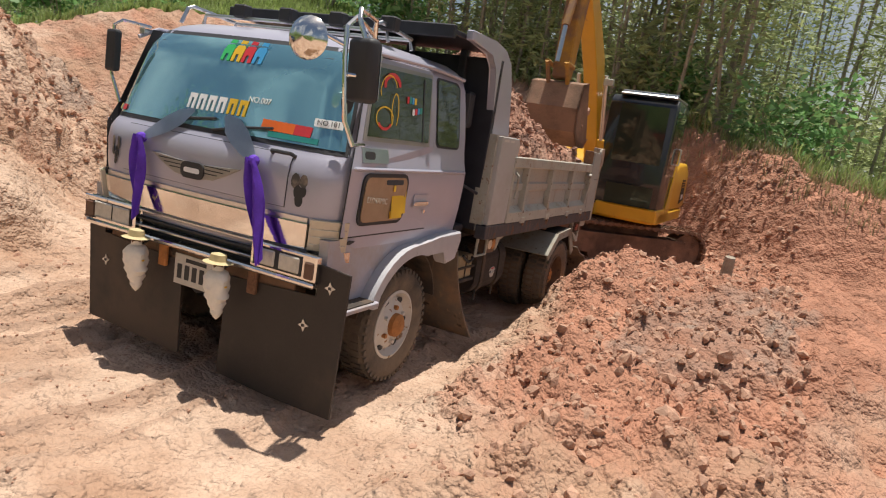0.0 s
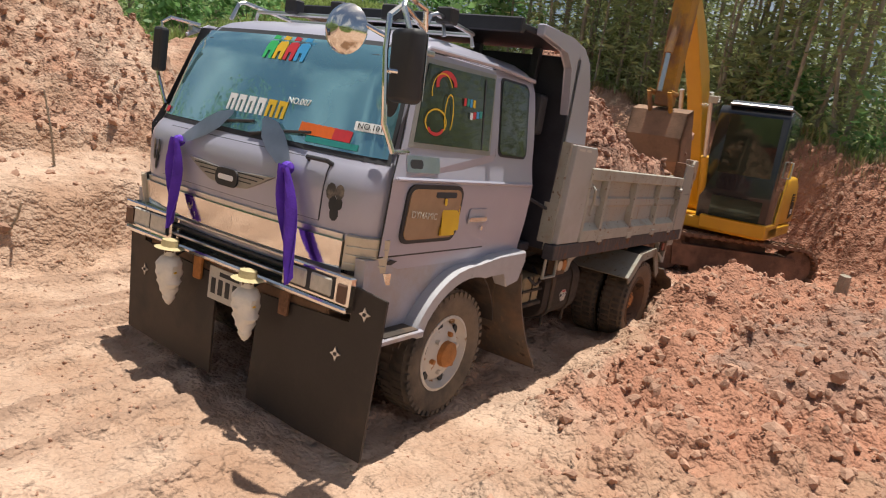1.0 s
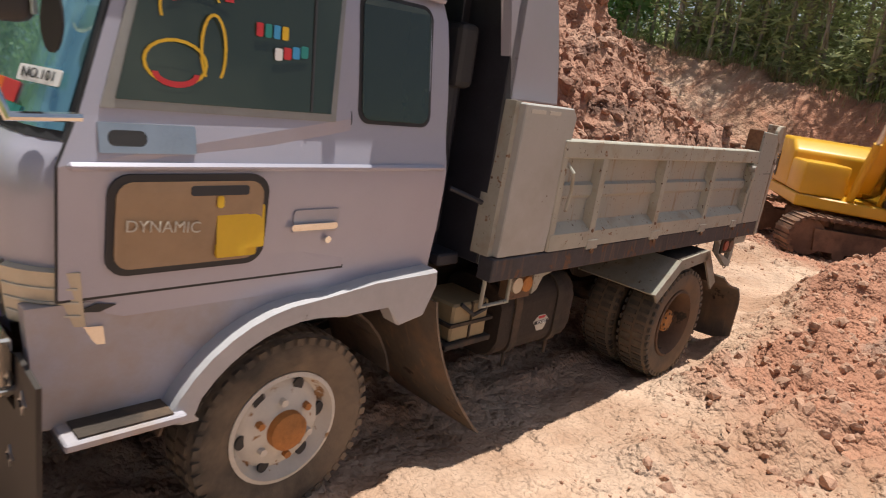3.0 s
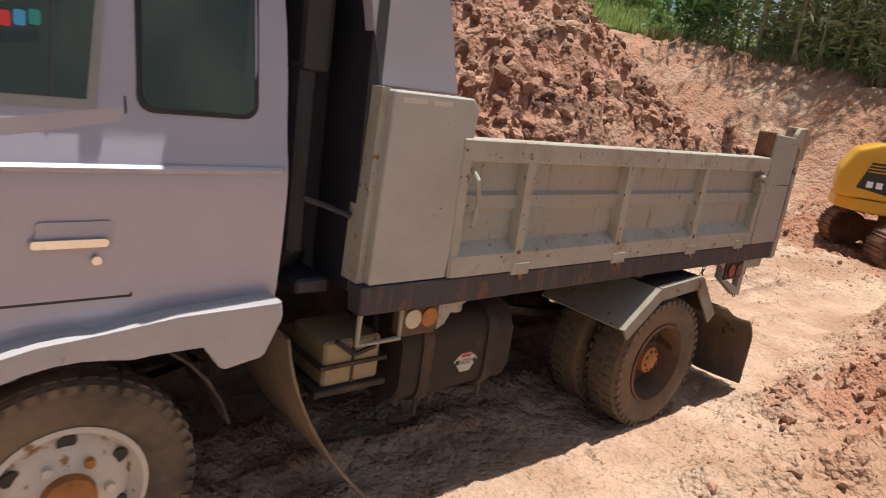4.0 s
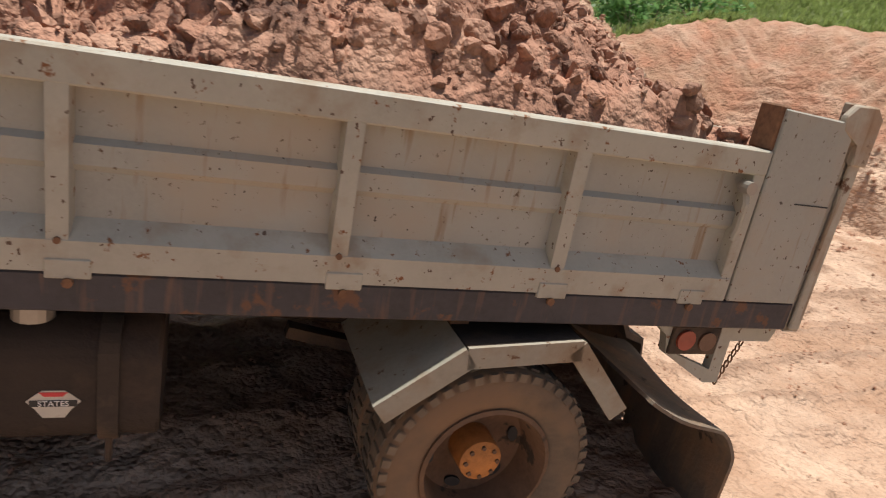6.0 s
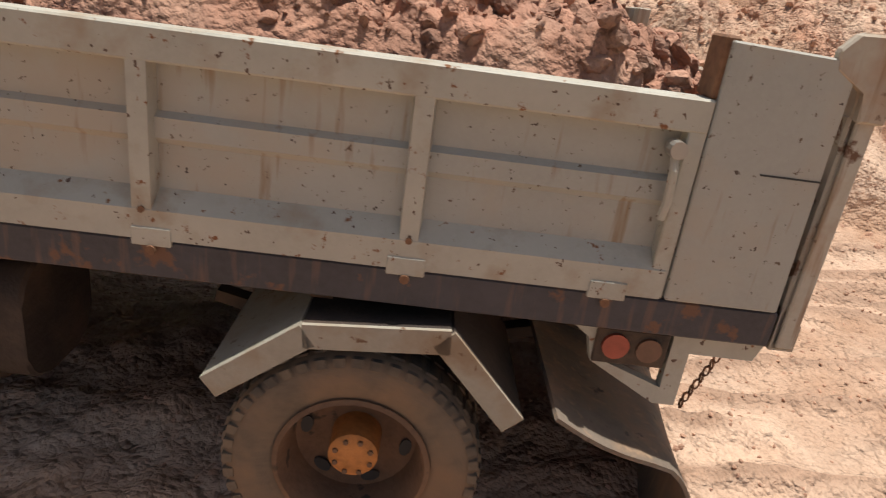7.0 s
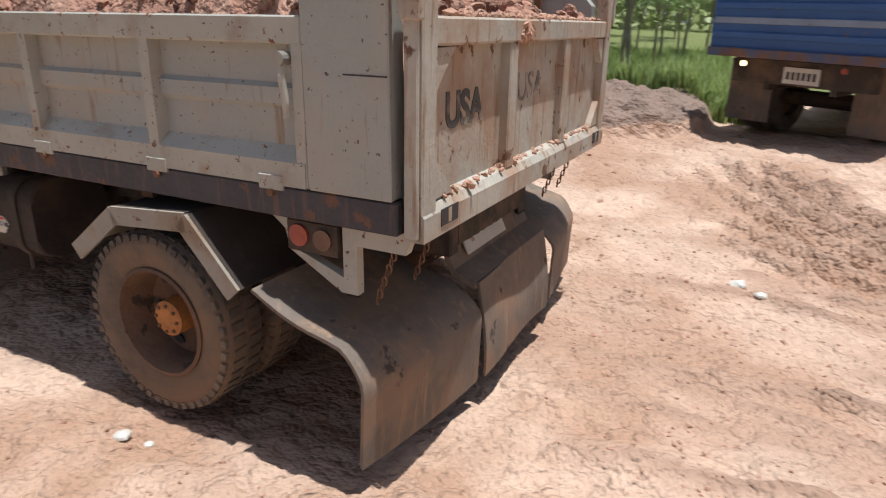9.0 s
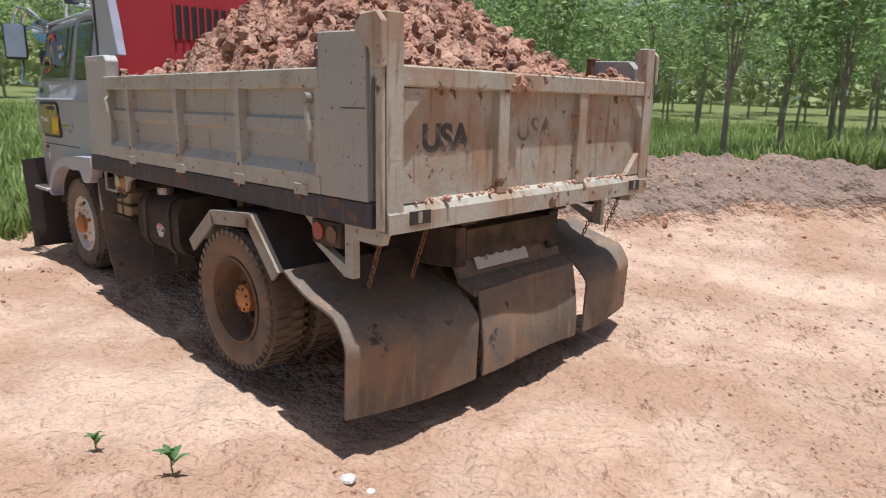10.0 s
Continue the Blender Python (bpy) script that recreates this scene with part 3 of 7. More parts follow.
    z = z + 0.016 * (fbm(x * 9, y * 9, 71, 3) - 0.5) + lane * 0.075 * np.clip(clods(x * 4.0, y * 4.0, 73) - 0.55, 0, 1) * smooth(0.42, 0.6, fbm(x * 0.9, y * 0.9, 76, 3)) + lane * (0.012 + 0.03 * smooth(0.45, 0.62, fbm(x * 1.1, y * 1.1, 77, 3))) * clods(x * 10, y * 10, 75)
    worn = smooth(0.38, 0.58, fbm(x * 0.35 + 3, y * 0.9, 78, 3))
    z = z + lane * worn * (0.085 * (fbm(x * 0.9, y * 5.5, 79, 3) - 0.5) + 0.05 * (fbm(x * 3.0, y * 3.0, 80, 3) - 0.5) + 0.045 * clods(x * 6.5, y * 6.5, 84) * smooth(0.4, 0.55, fbm(x * 1.6, y * 1.6, 85, 2)))
    # crumbs on the ramp out
    z = z + ramp * (0.05 * (fbm(x * 4, y * 4, 87, 3) - 0.5) + 0.07 * clods(x * 5, y * 5, 88) * smooth(0.45, 0.6, fbm(x * 1.1, y * 1.1, 89, 3)))
    return z


def ruts(x, y):
    """Loose ridges that tyres have thrown up: along the lane, and in a fan where lorries turn up the ramp."""
    s = np.zeros_like(x)
    for k, (off, wide, amp) in enumerate(((4.75, 0.08, 1.0), (5.05, 0.07, 0.9), (4.42, 0.06, 0.9), (5.38, 0.06, 0.8), (3.72, 0.06, 0.8), (3.45, 0.05, 0.8), (5.62, 0.05, 0.6), (3.1, 0.06, 0.85), (2.72, 0.05, 0.8), (2.4, 0.05, 0.7), (4.12, 0.05, 0.7))):
        s = s + amp * np.exp(-(((y + off + 0.10 * np.sin(x * (0.6 + 0.07 * k) + k) - 0.03 * np.clip(x + 2, -4, 4) + 0.14 * (fbm(x * 1.5, y * 1.5, 64 + k, 2) - 0.5)) / wide) ** 2)) * smooth(0.28, 0.45, fbm(x * 0.9 + k, y * 0.4, 65, 2))
    s = s * smooth(-9, -6, x) * smooth(3.2, 0.2, x)
    dx, dy = x - 0.5, y
    r, az = np.hypot(dx, dy), np.degrees(np.arctan2(-dx, dy)) % 360
    ramp = smooth(156, 166, az) * smooth(193, 185, az) * smooth(4.9, 5.6, r) * smooth(10.5, 8.0, r)
    d = np.hypot(x + 3.9, y + 10.2) + 0.22 * fbm(x * 0.9, y * 0.9, 81, 3)
    fan = np.clip(np.sin(d * 19.0), 0, 1) ** 0.6 * smooth(0.30, 0.5, fbm(d * 1.3, d * 0 + 2.0, 82, 2) * 0.5 + 0.5 * fbm(x * 0.8, y * 0.8, 83, 2))
    return s, fan * ramp, ramp


def lane_mask(x, y):
    w = (fbm(x * 0.8, y * 0.8, 91, 3) - 0.5) * 0.9
    main = smooth(-5.7, -5.0, y + w) * smooth(-1.15, -1.75, y + w - 0.10 * np.clip(x + 3, -6, 0)) * smooth(-10, -8, x)
    side = smooth(-3.4, -1.6, x + w * 2 + (y + 1.0) * 0.6) * smooth(-6.2, -5.2, y + w)
    dx, dy = x - 0.5, y
    az = np.degrees(np.arctan2(-dx, dy)) % 360
    exit_ = smooth(164, 172, az + w * 6) * smooth(202, 194, az + w * 6) * smooth(12.5, 11.5, np.hypot(dx, dy))
    out = smooth(196, 206, az) * smooth(300, 280, az) * smooth(9.3, 7.6, np.hypot(dx, dy) + w)
    return np.clip(np.maximum.reduce([main, side, exit_, out]), 0, 1)


def red_mask(x, y):
    return np.clip(smooth(-1.0, -4.5, x + 0.3 * y) * smooth(-3.6, -1.4, y) + smooth(-8.6, -10.5, x), 0, 1)


def build_ground():
    def axis(lo, hi, step, far):
        core = np.arange(lo, hi + 1e-6, step)
        grow, out = step, []
        while sum(out) < far:
            grow *= 1.22
            out.append(grow)
        tail = np.cumsum(out)
        return np.concatenate([(lo - tail)[::-1], core, hi + tail])

    xs, ys = axis(-13.5, 7.0, 0.047, 900), axis(-13.6, 0.8, 0.047, 900)
    X, Y = np.meshgrid(xs, ys, indexing="ij")
    Z = height(X, Y)
    n, m = X.shape
    me = bpy.data.meshes.new("ground")
    idx = np.arange(n * m).reshape(n, m)
    quads = np.stack([idx[:-1, :-1], idx[1:, :-1], idx[1:, 1:], idx[:-1, 1:]], -1).reshape(-1, 4)
    me.vertices.add(n * m)
    me.vertices.foreach_set("co", np.stack([X, Y, Z], -1).astype(np.float32).ravel())
    me.loops.add(quads.size)
    me.loops.foreach_set("vertex_index", quads.ravel().astype(np.int32))
    me.polygons.add(len(quads))
    me.polygons.foreach_set("loop_start", np.arange(0, quads.size, 4, dtype=np.int32))
    me.update()
    me.validate()
    dx, dy = X - 0.5, Y
    r, az = np.hypot(dx, dy), np.degrees(np.arctan2(-dx, dy)) % 360
    r1 = np.interp(az, RIM_A, RIM_1)
    w = (fbm(X * 0.5, Y * 0.5, 95, 3) - 0.5) * 1.6
    grass = smooth(-0.3, 0.8, r + w - r1) * np.where((az > 150) & (az < 192), smooth(13, 16, r + w), 1.0)
    grass = np.maximum(grass, smooth(226, 250, az) * smooth(300, 280, az) * smooth(9.0, 10.5, r + w))
    bm_ = smooth(0.05, 0.25, berm(X, Y))
    heapy = np.maximum(smooth(0.06, 0.22, heaps(X, Y)), bm_)
    grass = grass * (1 - heapy)
    red = red_mask(X, Y) * (1 - lane_mask(X, Y)) * (0.55 + 0.45 * smooth(-5, -10, X)) + 0.26 * heapy * (1 - bm_)
    worn = smooth(0.38, 0.58, fbm(X * 0.35 + 3, Y * 0.9, 78, 3)) * lane_mask(X, Y)
    red = red * (1 - 0.5 * smooth(-3.5, -6.0, Y) * smooth(-8.0, -9.5, X))
    red = red + 0.16 * smooth(142, 148, az) * smooth(168, 164, az) * smooth(5.8, 6.8, r) * smooth(14, 12, r)
    red = red + 0.30 * worn * smooth(0.3, 0.6, fbm(X * 0.9, Y * 4.0, 86, 3)) * smooth(4, -3, X)
    grey = bm_ + 0.5 * smooth(0.55, 0.7, fbm(X * 0.4, Y * 0.4, 97, 3)) * heapy
    ridges, fan, ramp = ruts(X, Y)
    # loose soil tone, deepened along ridges for relief shading the high sun loses
    loose = 0.72 * np.clip(ridges, 0, 1) + 0.62 * fan + 0.40 * ramp * smooth(0.45, 0.62, fbm(X * 1.1, Y * 1.1, 89, 3))
    # orange patch: a puddle's reflection painted into the soil colour, no water
    for nm, a in (("puddle_sheen", np.exp(-(((X + 13.6) / 0.45) ** 2 + ((Y + 7.2) / 0.75) ** 2)) + 0.0 * X), ("loose", loose + 0.34 * worn), ("red", red), ("grass", grass), ("grey", grey)):
        at = me.attributes.new(nm, "FLOAT", "POINT")
        at.data.foreach_set("value", a.astype(np.float32).ravel())
    me.materials.append(M_GROUND)
    me.shade_smooth()
    ob = new("ground", me)
    return tagged(ob, "tan and red dug soil with ruts, banks and grass beyond", "ground", kind="structure")


build_ground()


def ground_at(x, y):
    return float(height(np.array([x], float), np.array([y], float))[0])


ICO = []


def icosphere(sub=1):
    bm = bmesh.new()
    bmesh.ops.create_icosphere(bm, subdivisions=sub, radius=1.0)
    v = np.array([p.co[:] for p in bm.verts])
    f = np.array([[q.index for q in p.verts] for p in bm.faces])
    bm.free()
    return v, f


def clod_mesh(name, places, material, rng, sub=1, parent=None, cuts=0):
    """Many jagged lumps joined in one mesh: rows of x, y, z, radius."""
    bv, bf = icosphere(sub) if sub else (np.array([(1, 0, 0), (-1, 0, 0), (0, 1, 0), (0, -1, 0), (0, 0, 1), (0, 0, -1)], float), np.array([(0, 2, 4), (2, 1, 4), (1, 3, 4), (3, 0, 4), (2, 0, 5), (1, 2, 5), (3, 1, 5), (0, 3, 5)]))
    places = np.asarray(places)
    k = len(places)
    q = rng.normal(size=(k, 4))
    q /= np.linalg.norm(q, axis=1, keepdims=True)
    w, x, y, z = q.T
    R = np.stack([1 - 2 * (y * y + z * z), 2 * (x * y - z * w), 2 * (x * z + y * w), 2 * (x * y + z * w), 1 - 2 * (x * x + z * z), 2 * (y * z - x * w),
                  2 * (x * z - y * w), 2 * (y * z + x * w), 1 - 2 * (x * x + y * y)], -1).reshape(k, 3, 3)
    sc = rng.uniform(0.65, 1.25, (k, 1, 3))
    v = bv[None] * sc * (1 + rng.normal(0, 0.17 if sub < 2 else 0.07, (k, len(bv), 1)))
    for _ in range(cuts):
        nrm = rng.normal(size=(k, 1, 3))
        nrm /= np.linalg.norm(nrm, axis=2, keepdims=True)
        over = (v * nrm).sum(2, keepdims=True) - rng.uniform(0.35, 0.8, (k, 1, 1))
        v = v - nrm * np.clip(over, 0, None) * 0.92
    v = np.einsum("kij,knj->kni", R, v) * places[:, None, 3:4] + places[:, None, :3]
    f = bf[None] + (np.arange(k) * len(bv))[:, None, None]
    return raw(name, v.reshape(-1, 3).tolist(), f.reshape(-1, 3).tolist(), material, parent)


def scatter_clods():
    rng = np.random.default_rng(5)
    n = 75000
    x, y = rng.uniform(-14, 9, n), rng.uniform(-12, 0.5, n)
    hp, lane = heaps(x, y) + 0.3 * berm(x, y), lane_mask(x, y)
    worn = smooth(0.42, 0.6, fbm(x * 0.35 + 3, y * 0.9, 78, 3))
    rough = np.clip(red_mask(x, y) * 0.75 + smooth(0.05, 0.3, hp) * 0.8 + 0.10, 0, 1) * (1 - 0.92 * lane) + 0.30 * lane * worn + 0.3 * np.clip(ruts(x, y)[0] + ruts(x, y)[1], 0, 1)
    near = np.hypot(x - 0.5, y) > 1.6
    keep = (rng.uniform(size=n) < rough) & near
    x, y = x[keep], y[keep]
    rad = 0.009 + 0.050 * rng.uniform(size=len(x)) ** 4.0 * (1 - 0.85 * lane_mask(x, y)) * (1 - 0.55 * smooth(0.05, 0.3, berm(x, y)))
    z = height(x, y) - rad * 0.15
    tagged(clod_mesh("soil_clods", np.stack([x, y, z, rad], -1), M_CLOD, rng), "loose reddish clods of dug soil on the ground", "soil", kind="stuff")


scatter_clods()

# ---------------------------------------------------------------- the lorry
# its space: x ahead from the front axle, y to its left, z up from the ground
CAB_Z = [0.95, 1.08, 1.25, 1.42, 1.50, 1.55, 1.59, 1.67, 1.80, 2.00, 2.12, 2.19, 2.24, 2.28, 2.305]
CAB_F = [0.965, 0.985, 1.005, 1.01, 0.995, 0.965, 0.93, 0.905, 0.865, 0.805, 0.755, 0.695, 0.62, 0.51, 0.32]
CAB_W = [0.985, 1.00, 1.02, 1.03, 1.03, 1.022, 1.01, 0.995, 0.98, 0.95, 0.93, 0.905, 0.87, 0.80, 0.63]
CAB_R = [-0.665, -0.67, -0.67, -0.67, -0.67, -0.67, -0.67, -0.67, -0.67, -0.665, -0.655, -0.64, -0.60, -0.53, -0.38]


def cab_at(z, u, out=0.0):
    """A point on the cab's skin: u from -1 (right rear) over 0 (front middle) to 1 (left rear)."""
    xf, hw, xr = np.interp(z, CAB_Z, CAB_F), np.interp(z, CAB_Z, CAB_W), np.interp(z, CAB_Z, CAB_R)
    rx, ry = 0.26, 0.24
    s, sg = abs(u), (1 if u >= 0 else -1)
    hw, xf = hw + out, xf + out
    if s < 0.38:
        k = s / 0.38
        x, y = xf - 0.045 * k * k, k * (hw - ry)
    elif s < 0.62:
        a = (s - 0.38) / 0.24 * math.pi / 2
        x, y = xf - 0.045 - rx * (1 - math.cos(a)), hw - ry + ry * math.sin(a)
    else:
        k = (s - 0.62) / 0.38
        x, y = (xf - 0.045 - rx) * (1 - k) + xr * k, hw
    return Vector((float(x), float(y * sg), float(z)))


def cab_patch(z0, z1, u0, u1, out, thick, nz=8, nu=24, bow=0.0):
    return sheet(lambda a, b: cab_at(z0 + (z1 - z0) * b, u0 + (u1 - u0) * a, out), nu, nz, thick)


def rrect(x0, x1, z0, z1, r, n=5):
    pts = []
    for cx, cz, a0 in ((x1 - r, z1 - r, 0), (x0 + r, z1 - r, 90), (x0 + r, z0 + r, 180), (x1 - r, z0 + r, 270)):
        pts += [(cx + r * math.cos(radians(a0 + 90 * k / n)), cz + r * math.sin(radians(a0 + 90 * k / n))) for k in range(n + 1)]
    return pts


def side_panel(pts, out, thick, side=1, bm=None):
    """A flat plate laid on the cab's side: polygon of (x, z)."""
    bm = bm or bmesh.new()
    hw = [float(np.interp(z, CAB_Z, CAB_W)) for _, z in pts]
    a = [bm.verts.new((x, side * (h + out), z)) for (x, z), h in zip(pts, hw)]
    b = [bm.verts.new((x, side * (h + out - thick), z)) for (x, z), h in zip(pts, hw)]
    bm.faces.new(a)
    bm.faces.new(b[::-1])
    for i in range(len(pts)):
        j = (i + 1) % len(pts)
        bm.faces.new((a[i], b[i], b[j], a[j]))
    return bm


def blob_letters(parent, name, y0, y1, z0, z1, x, mats, label, n=5, seed=1, lean=0.0, plane="x"):
    """Unreadable writing as plain slanted bars, one colour a bar."""
    rng = random.Random(seed)
    w = (y1 - y0) / n
    for k in range(n):
        ya = y0 + w * k
        h = (z1 - z0) * rng.uniform(0.7, 1.0)
        pts = [(ya + w * 0.08, z0), (ya + w * 0.85, z0), (ya + w * 0.85 + lean, z0 + h), (ya + w * 0.08 + lean, z0 + h)]
        ob = part(name, prism(pts, -0.0015, 0.0015, "x"), mats[k % len(mats)], parent, label)
        ob.matrix_basis = x
    return ob


def wheel(name, parent, at, outward, dual_dish, front):
    """A tyre with lugs, a rim and a hub, turning on its y axis; outward is the side of its face."""
    w = 0.115
    R = 0.42
    prof = [(0.245, -w * 0.8), (0.30, -w), (0.36, -w * 1.04), (0.395, -w * 0.93), (0.410, -w * 0.75), (0.412, 0), (0.410, w * 0.75), (0.395, w * 0.93), (0.36, w * 1.04), (0.30, w), (0.245, w * 0.8), (0.235, 0)]
    bm = lathe(prof, 48)
    tyre = part(name, bm, M_SIDEWALL if not front else M_RUBBER, parent, "dusty worn lorry tyre" if not front else "black ribbed lorry tyre", smooth=True)
    tyre.matrix_basis = pose(*at)
    bm = bmesh.new()
    nl = 44
    for k in range(nl):
        a = 2 * math.pi * k / nl
        for sgn in (-1, 1):
            m = Matrix.Rotation(a + sgn * 0.035, 4, "Y")
            box(-0.017, 0.017, sgn * 0.045 - 0.036, sgn * 0.045 + 0.036, 0.40, 0.4175, bm=bm, m=m)
            box(-0.016, 0.016, sgn * w * 0.95 - 0.009, sgn * w * 0.95 + 0.009, 0.374, 0.405, bm=bm, m=m)
    part("tread", bm, M_RUBBER, tyre, "worn tread blocks caked with mud")
    o = outward
    if front:
        rim = lathe([(0.250, o * 0.10), (0.232, o * 0.105), (0.222, o * 0.07), (0.20, o * 0.045), (0.165, o * 0.075), (0.10, o * 0.095), (0.085, o * 0.10), (0.085, 0.0), (0.235, 0.0)], 40)
        part("rim", rim, M_RIMWHITE, tyre, "white steel rim with rust stains", smooth=True)
        for k in range(6):
            a = math.pi / 3 * k
            part("hand_hole", disc(0.026, o * 0.058, o * 0.070, 14, m=Matrix.Translation((0.182 * math.cos(a), 0, 0.182 * math.sin(a))) @ Matrix.Diagonal((1.25, 1, 0.9, 1))), M_INK, tyre)
            a += math.pi / 6
            part("wheel_nut", disc(0.017, o * 0.080, o * 0.112, 6, m=Matrix.Translation((0.125 * math.cos(a), 0, 0.125 * math.sin(a)))), M_HUB if k % 2 else M_RIMWHITE, tyre)
        part("hub", lathe([(0.085, o * 0.09), (0.082, o * 0.135), (0.055, o * 0.155), (0.0001, o * 0.160), (0.0001, 0.0), (0.085, 0.0)], 20), M_HUB, tyre, "orange-brown rusty hub", smooth=True)
    else:
        d = -0.045 if dual_dish else 0.02
        rim = lathe([(0.252, o * 0.105), (0.236, o * 0.11), (0.226, o * 0.08), (0.218, o * 0.02), (0.205, o * d), (0.15, o * (d - 0.02)), (0.085, o * (d - 0.03)), (0.085, o * -0.07), (0.235, o * -0.07)], 40)
        part("rim", rim, M_RIMDIRT, tyre, "deep steel rim brown with mud", smooth=True)
        for k in range(6):
            a = math.pi / 3 * k
            part("hand_hole", disc(0.026, o * (d - 0.012), o * (d - 0.002), 12, m=Matrix.Translation((0.172 * math.cos(a), 0, 0.172 * math.sin(a))) @ Matrix.Rotation(-a, 4, "Y") @ Matrix.Diagonal((0.8, 1, 1.3, 1))), M_INK, tyre)
        hubm = lathe([(0.085, o * (d - 0.03)), (0.082, o * (d + 0.095)), (0.066, o * (d + 0.105)), (0.0001, o * (d + 0.106)), (0.0001, o * (d - 0.05)), (0.085, o * (d - 0.05))], 20)
        part("hub", hubm, M_HUB, tyre, "orange-brown hub with bolts", smooth=True)
        for k in range(8):
            a = math.pi / 4 * k + 0.2
            part("wheel_nut", disc(0.009, o * (d + 0.10), o * (d + 0.112), 6, m=Matrix.Translation((0.062 * math.cos(a), 0, 0.062 * math.sin(a)))), M_RIMDIRT, tyre)
    return tyre


WHEELS = []


def build_cab(truck):
    bm = bmesh.new()
    us = [-1 + 2 * k / 80 for k in range(81)]
    rings = [[bm.verts.new(cab_at(z, u)) for u in us] for z in CAB_Z]
    for a, b in zip(rings, rings[1:]):
        for k in range(80):
            bm.faces.new((a[k], a[k + 1], b[k + 1], b[k]))
        bm.faces.new((a[80], a[0], b[0], b[80]))
    bm.faces.new(rings[-1])
    bm.faces.new(rings[0][::-1])
    cab = part("cab", bm, M_CAB, truck, "lavender-silver lorry cab, scratched and shiny", smooth=True)
    # below the belt: corner, arch and step
    for sg in (1, -1):
        arch = [(0.56 * math.cos(radians(a)), 0.42 + 0.57 * math.sin(radians(a))) for a in range(28, 112, 7)]
        pts = [(0.90, 0.70), (0.53, 0.66)] + arch + [(-0.30, 1.02), (-0.655, 1.04), (-0.66, 1.10), (0.93, 1.10)]
        part("lower_panel", prism(pts, sg * 0.93, sg * 0.995, "y"), M_CAB_LOW, truck, "dusty lower side panel round the wheel arch")
        lip = [(0.50, 0.64)] + [(0.60 * math.cos(radians(a)), 0.42 + 0.60 * math.sin(radians(a))) for a in range(25, 105, 8)] + [(-0.30, 1.055), (-0.655, 1.075)]
        inner = [(-0.665, 1.00), (-0.60, 0.86), (-0.45, 0.835), (-0.385, 0.95)] + [(0.53 * math.cos(radians(a)), 0.42 + 0.53 * math.sin(radians(a))) for a in range(108, 20, -8)] + [(0.42, 0.64)]
        part("wheel_arch", prism(lip + inner, sg * 0.985, sg * 1.09, "y", bevel=0.012), M_FENDER, truck, "pale chipped wheel-arch lip", smooth=False)
        part("arch_liner", sheet(lambda a, b: (0.54 * math.cos(math.pi * (0.08 + 0.84 * a)), sg * (0.55 + 0.44 * b), 0.42 + 0.56 * math.sin(math.pi * (0.08 + 0.84 * a))), 14, 1, 0.01), M_CHASSIS, truck)
        part("step", box(0.49, 0.86, sg * 0.80, sg * 1.12, 0.675, 0.705, 0.006), M_CAB_LOW, truck, "worn tread step")
        part("step_tread", box(0.53, 0.82, sg * 0.84, sg * 1.105, 0.707, 0.713), M_CHASSIS, truck)
        # doors
        door = part("door", side_panel([(0.845, 1.12), (0.85, 1.52), (0.79, 1.66), (0.63, 2.175), (-0.14, 2.19), (-0.15, 1.70), (-0.17, 1.12)], 0.005, 0.004, sg), M_CAB, truck, "cab door with stickers")
        part("door_gap", side_panel([(0.853, 1.11), (0.858, 1.52), (0.798, 1.665), (0.637, 2.185), (-0.145, 2.20), (-0.158, 1.70), (-0.178, 1.11)], 0.002, 0.002, sg), M_INK, door)
        frame_pts = [(0.735, 1.685), (0.605, 2.145), (-0.125, 2.165), (-0.075, 1.685)]
        part("window_frame", side_panel(frame_pts, 0.012, 0.012, sg), M_ALU, door, "bare aluminium window frame")
        pane = part("pane", side_panel([(0.695, 1.712), (0.59, 2.118), (-0.098, 2.138), (-0.05, 1.712)], 0.015, 0.006, sg), M_SIDEGLASS, door, "dark tinted door window with stickers")
        part("window_bar", side_panel([(0.03, 1.715), (0.04, 1.715), (0.02, 2.12), (0.01, 2.12)], 0.017, 0.004, sg), M_SEAL, door)
        qw = part("quarter_window", side_panel(rrect(-0.565, -0.185, 1.685, 2.165, 0.05), 0.004, 0.004, sg), M_SEAL, truck)
        part("pane", side_panel(rrect(-0.55, -0.20, 1.70, 2.15, 0.045), 0.008, 0.004, sg), M_SIDEGLASS, qw, "dark green quarter window")
        lo = part("lower_window", side_panel(rrect(0.20, 0.725, 1.18, 1.50, 0.065), 0.012, 0.012, sg), M_SEAL, door, "black rubber window surround")
        part("pane", side_panel(rrect(0.222, 0.703, 1.202, 1.478, 0.052), 0.016, 0.006, sg), M_LOWPANE, lo, "brown tinted low door window")
        part("door_handle_recess", side_panel(rrect(-0.115, 0.085, 1.275, 1.365, 0.012), 0.008, 0.004, sg), M_CAB_LOW, door)
        part("door_handle", side_panel(rrect(-0.10, 0.10, 1.29, 1.315, 0.01), 0.026, 0.014, sg), M_CHROME, door, "chrome pull handle")
        part("lock", disc(0.014, sg * 1.025, sg * 1.04, 12, m=Matrix.Translation((-0.07, 0, 1.245))), M_CHROME, door)
        part("belt_ridge", box(-0.655, 0.83, sg * 1.022, sg * 1.044, 1.508, 1.534, 0.010), M_CAB, truck)
        part("badge_plate", side_panel(rrect(0.46, 0.745, 1.56, 1.645, 0.006), 0.012, 0.006, sg), M_STEEL, door, "steel badge plate")
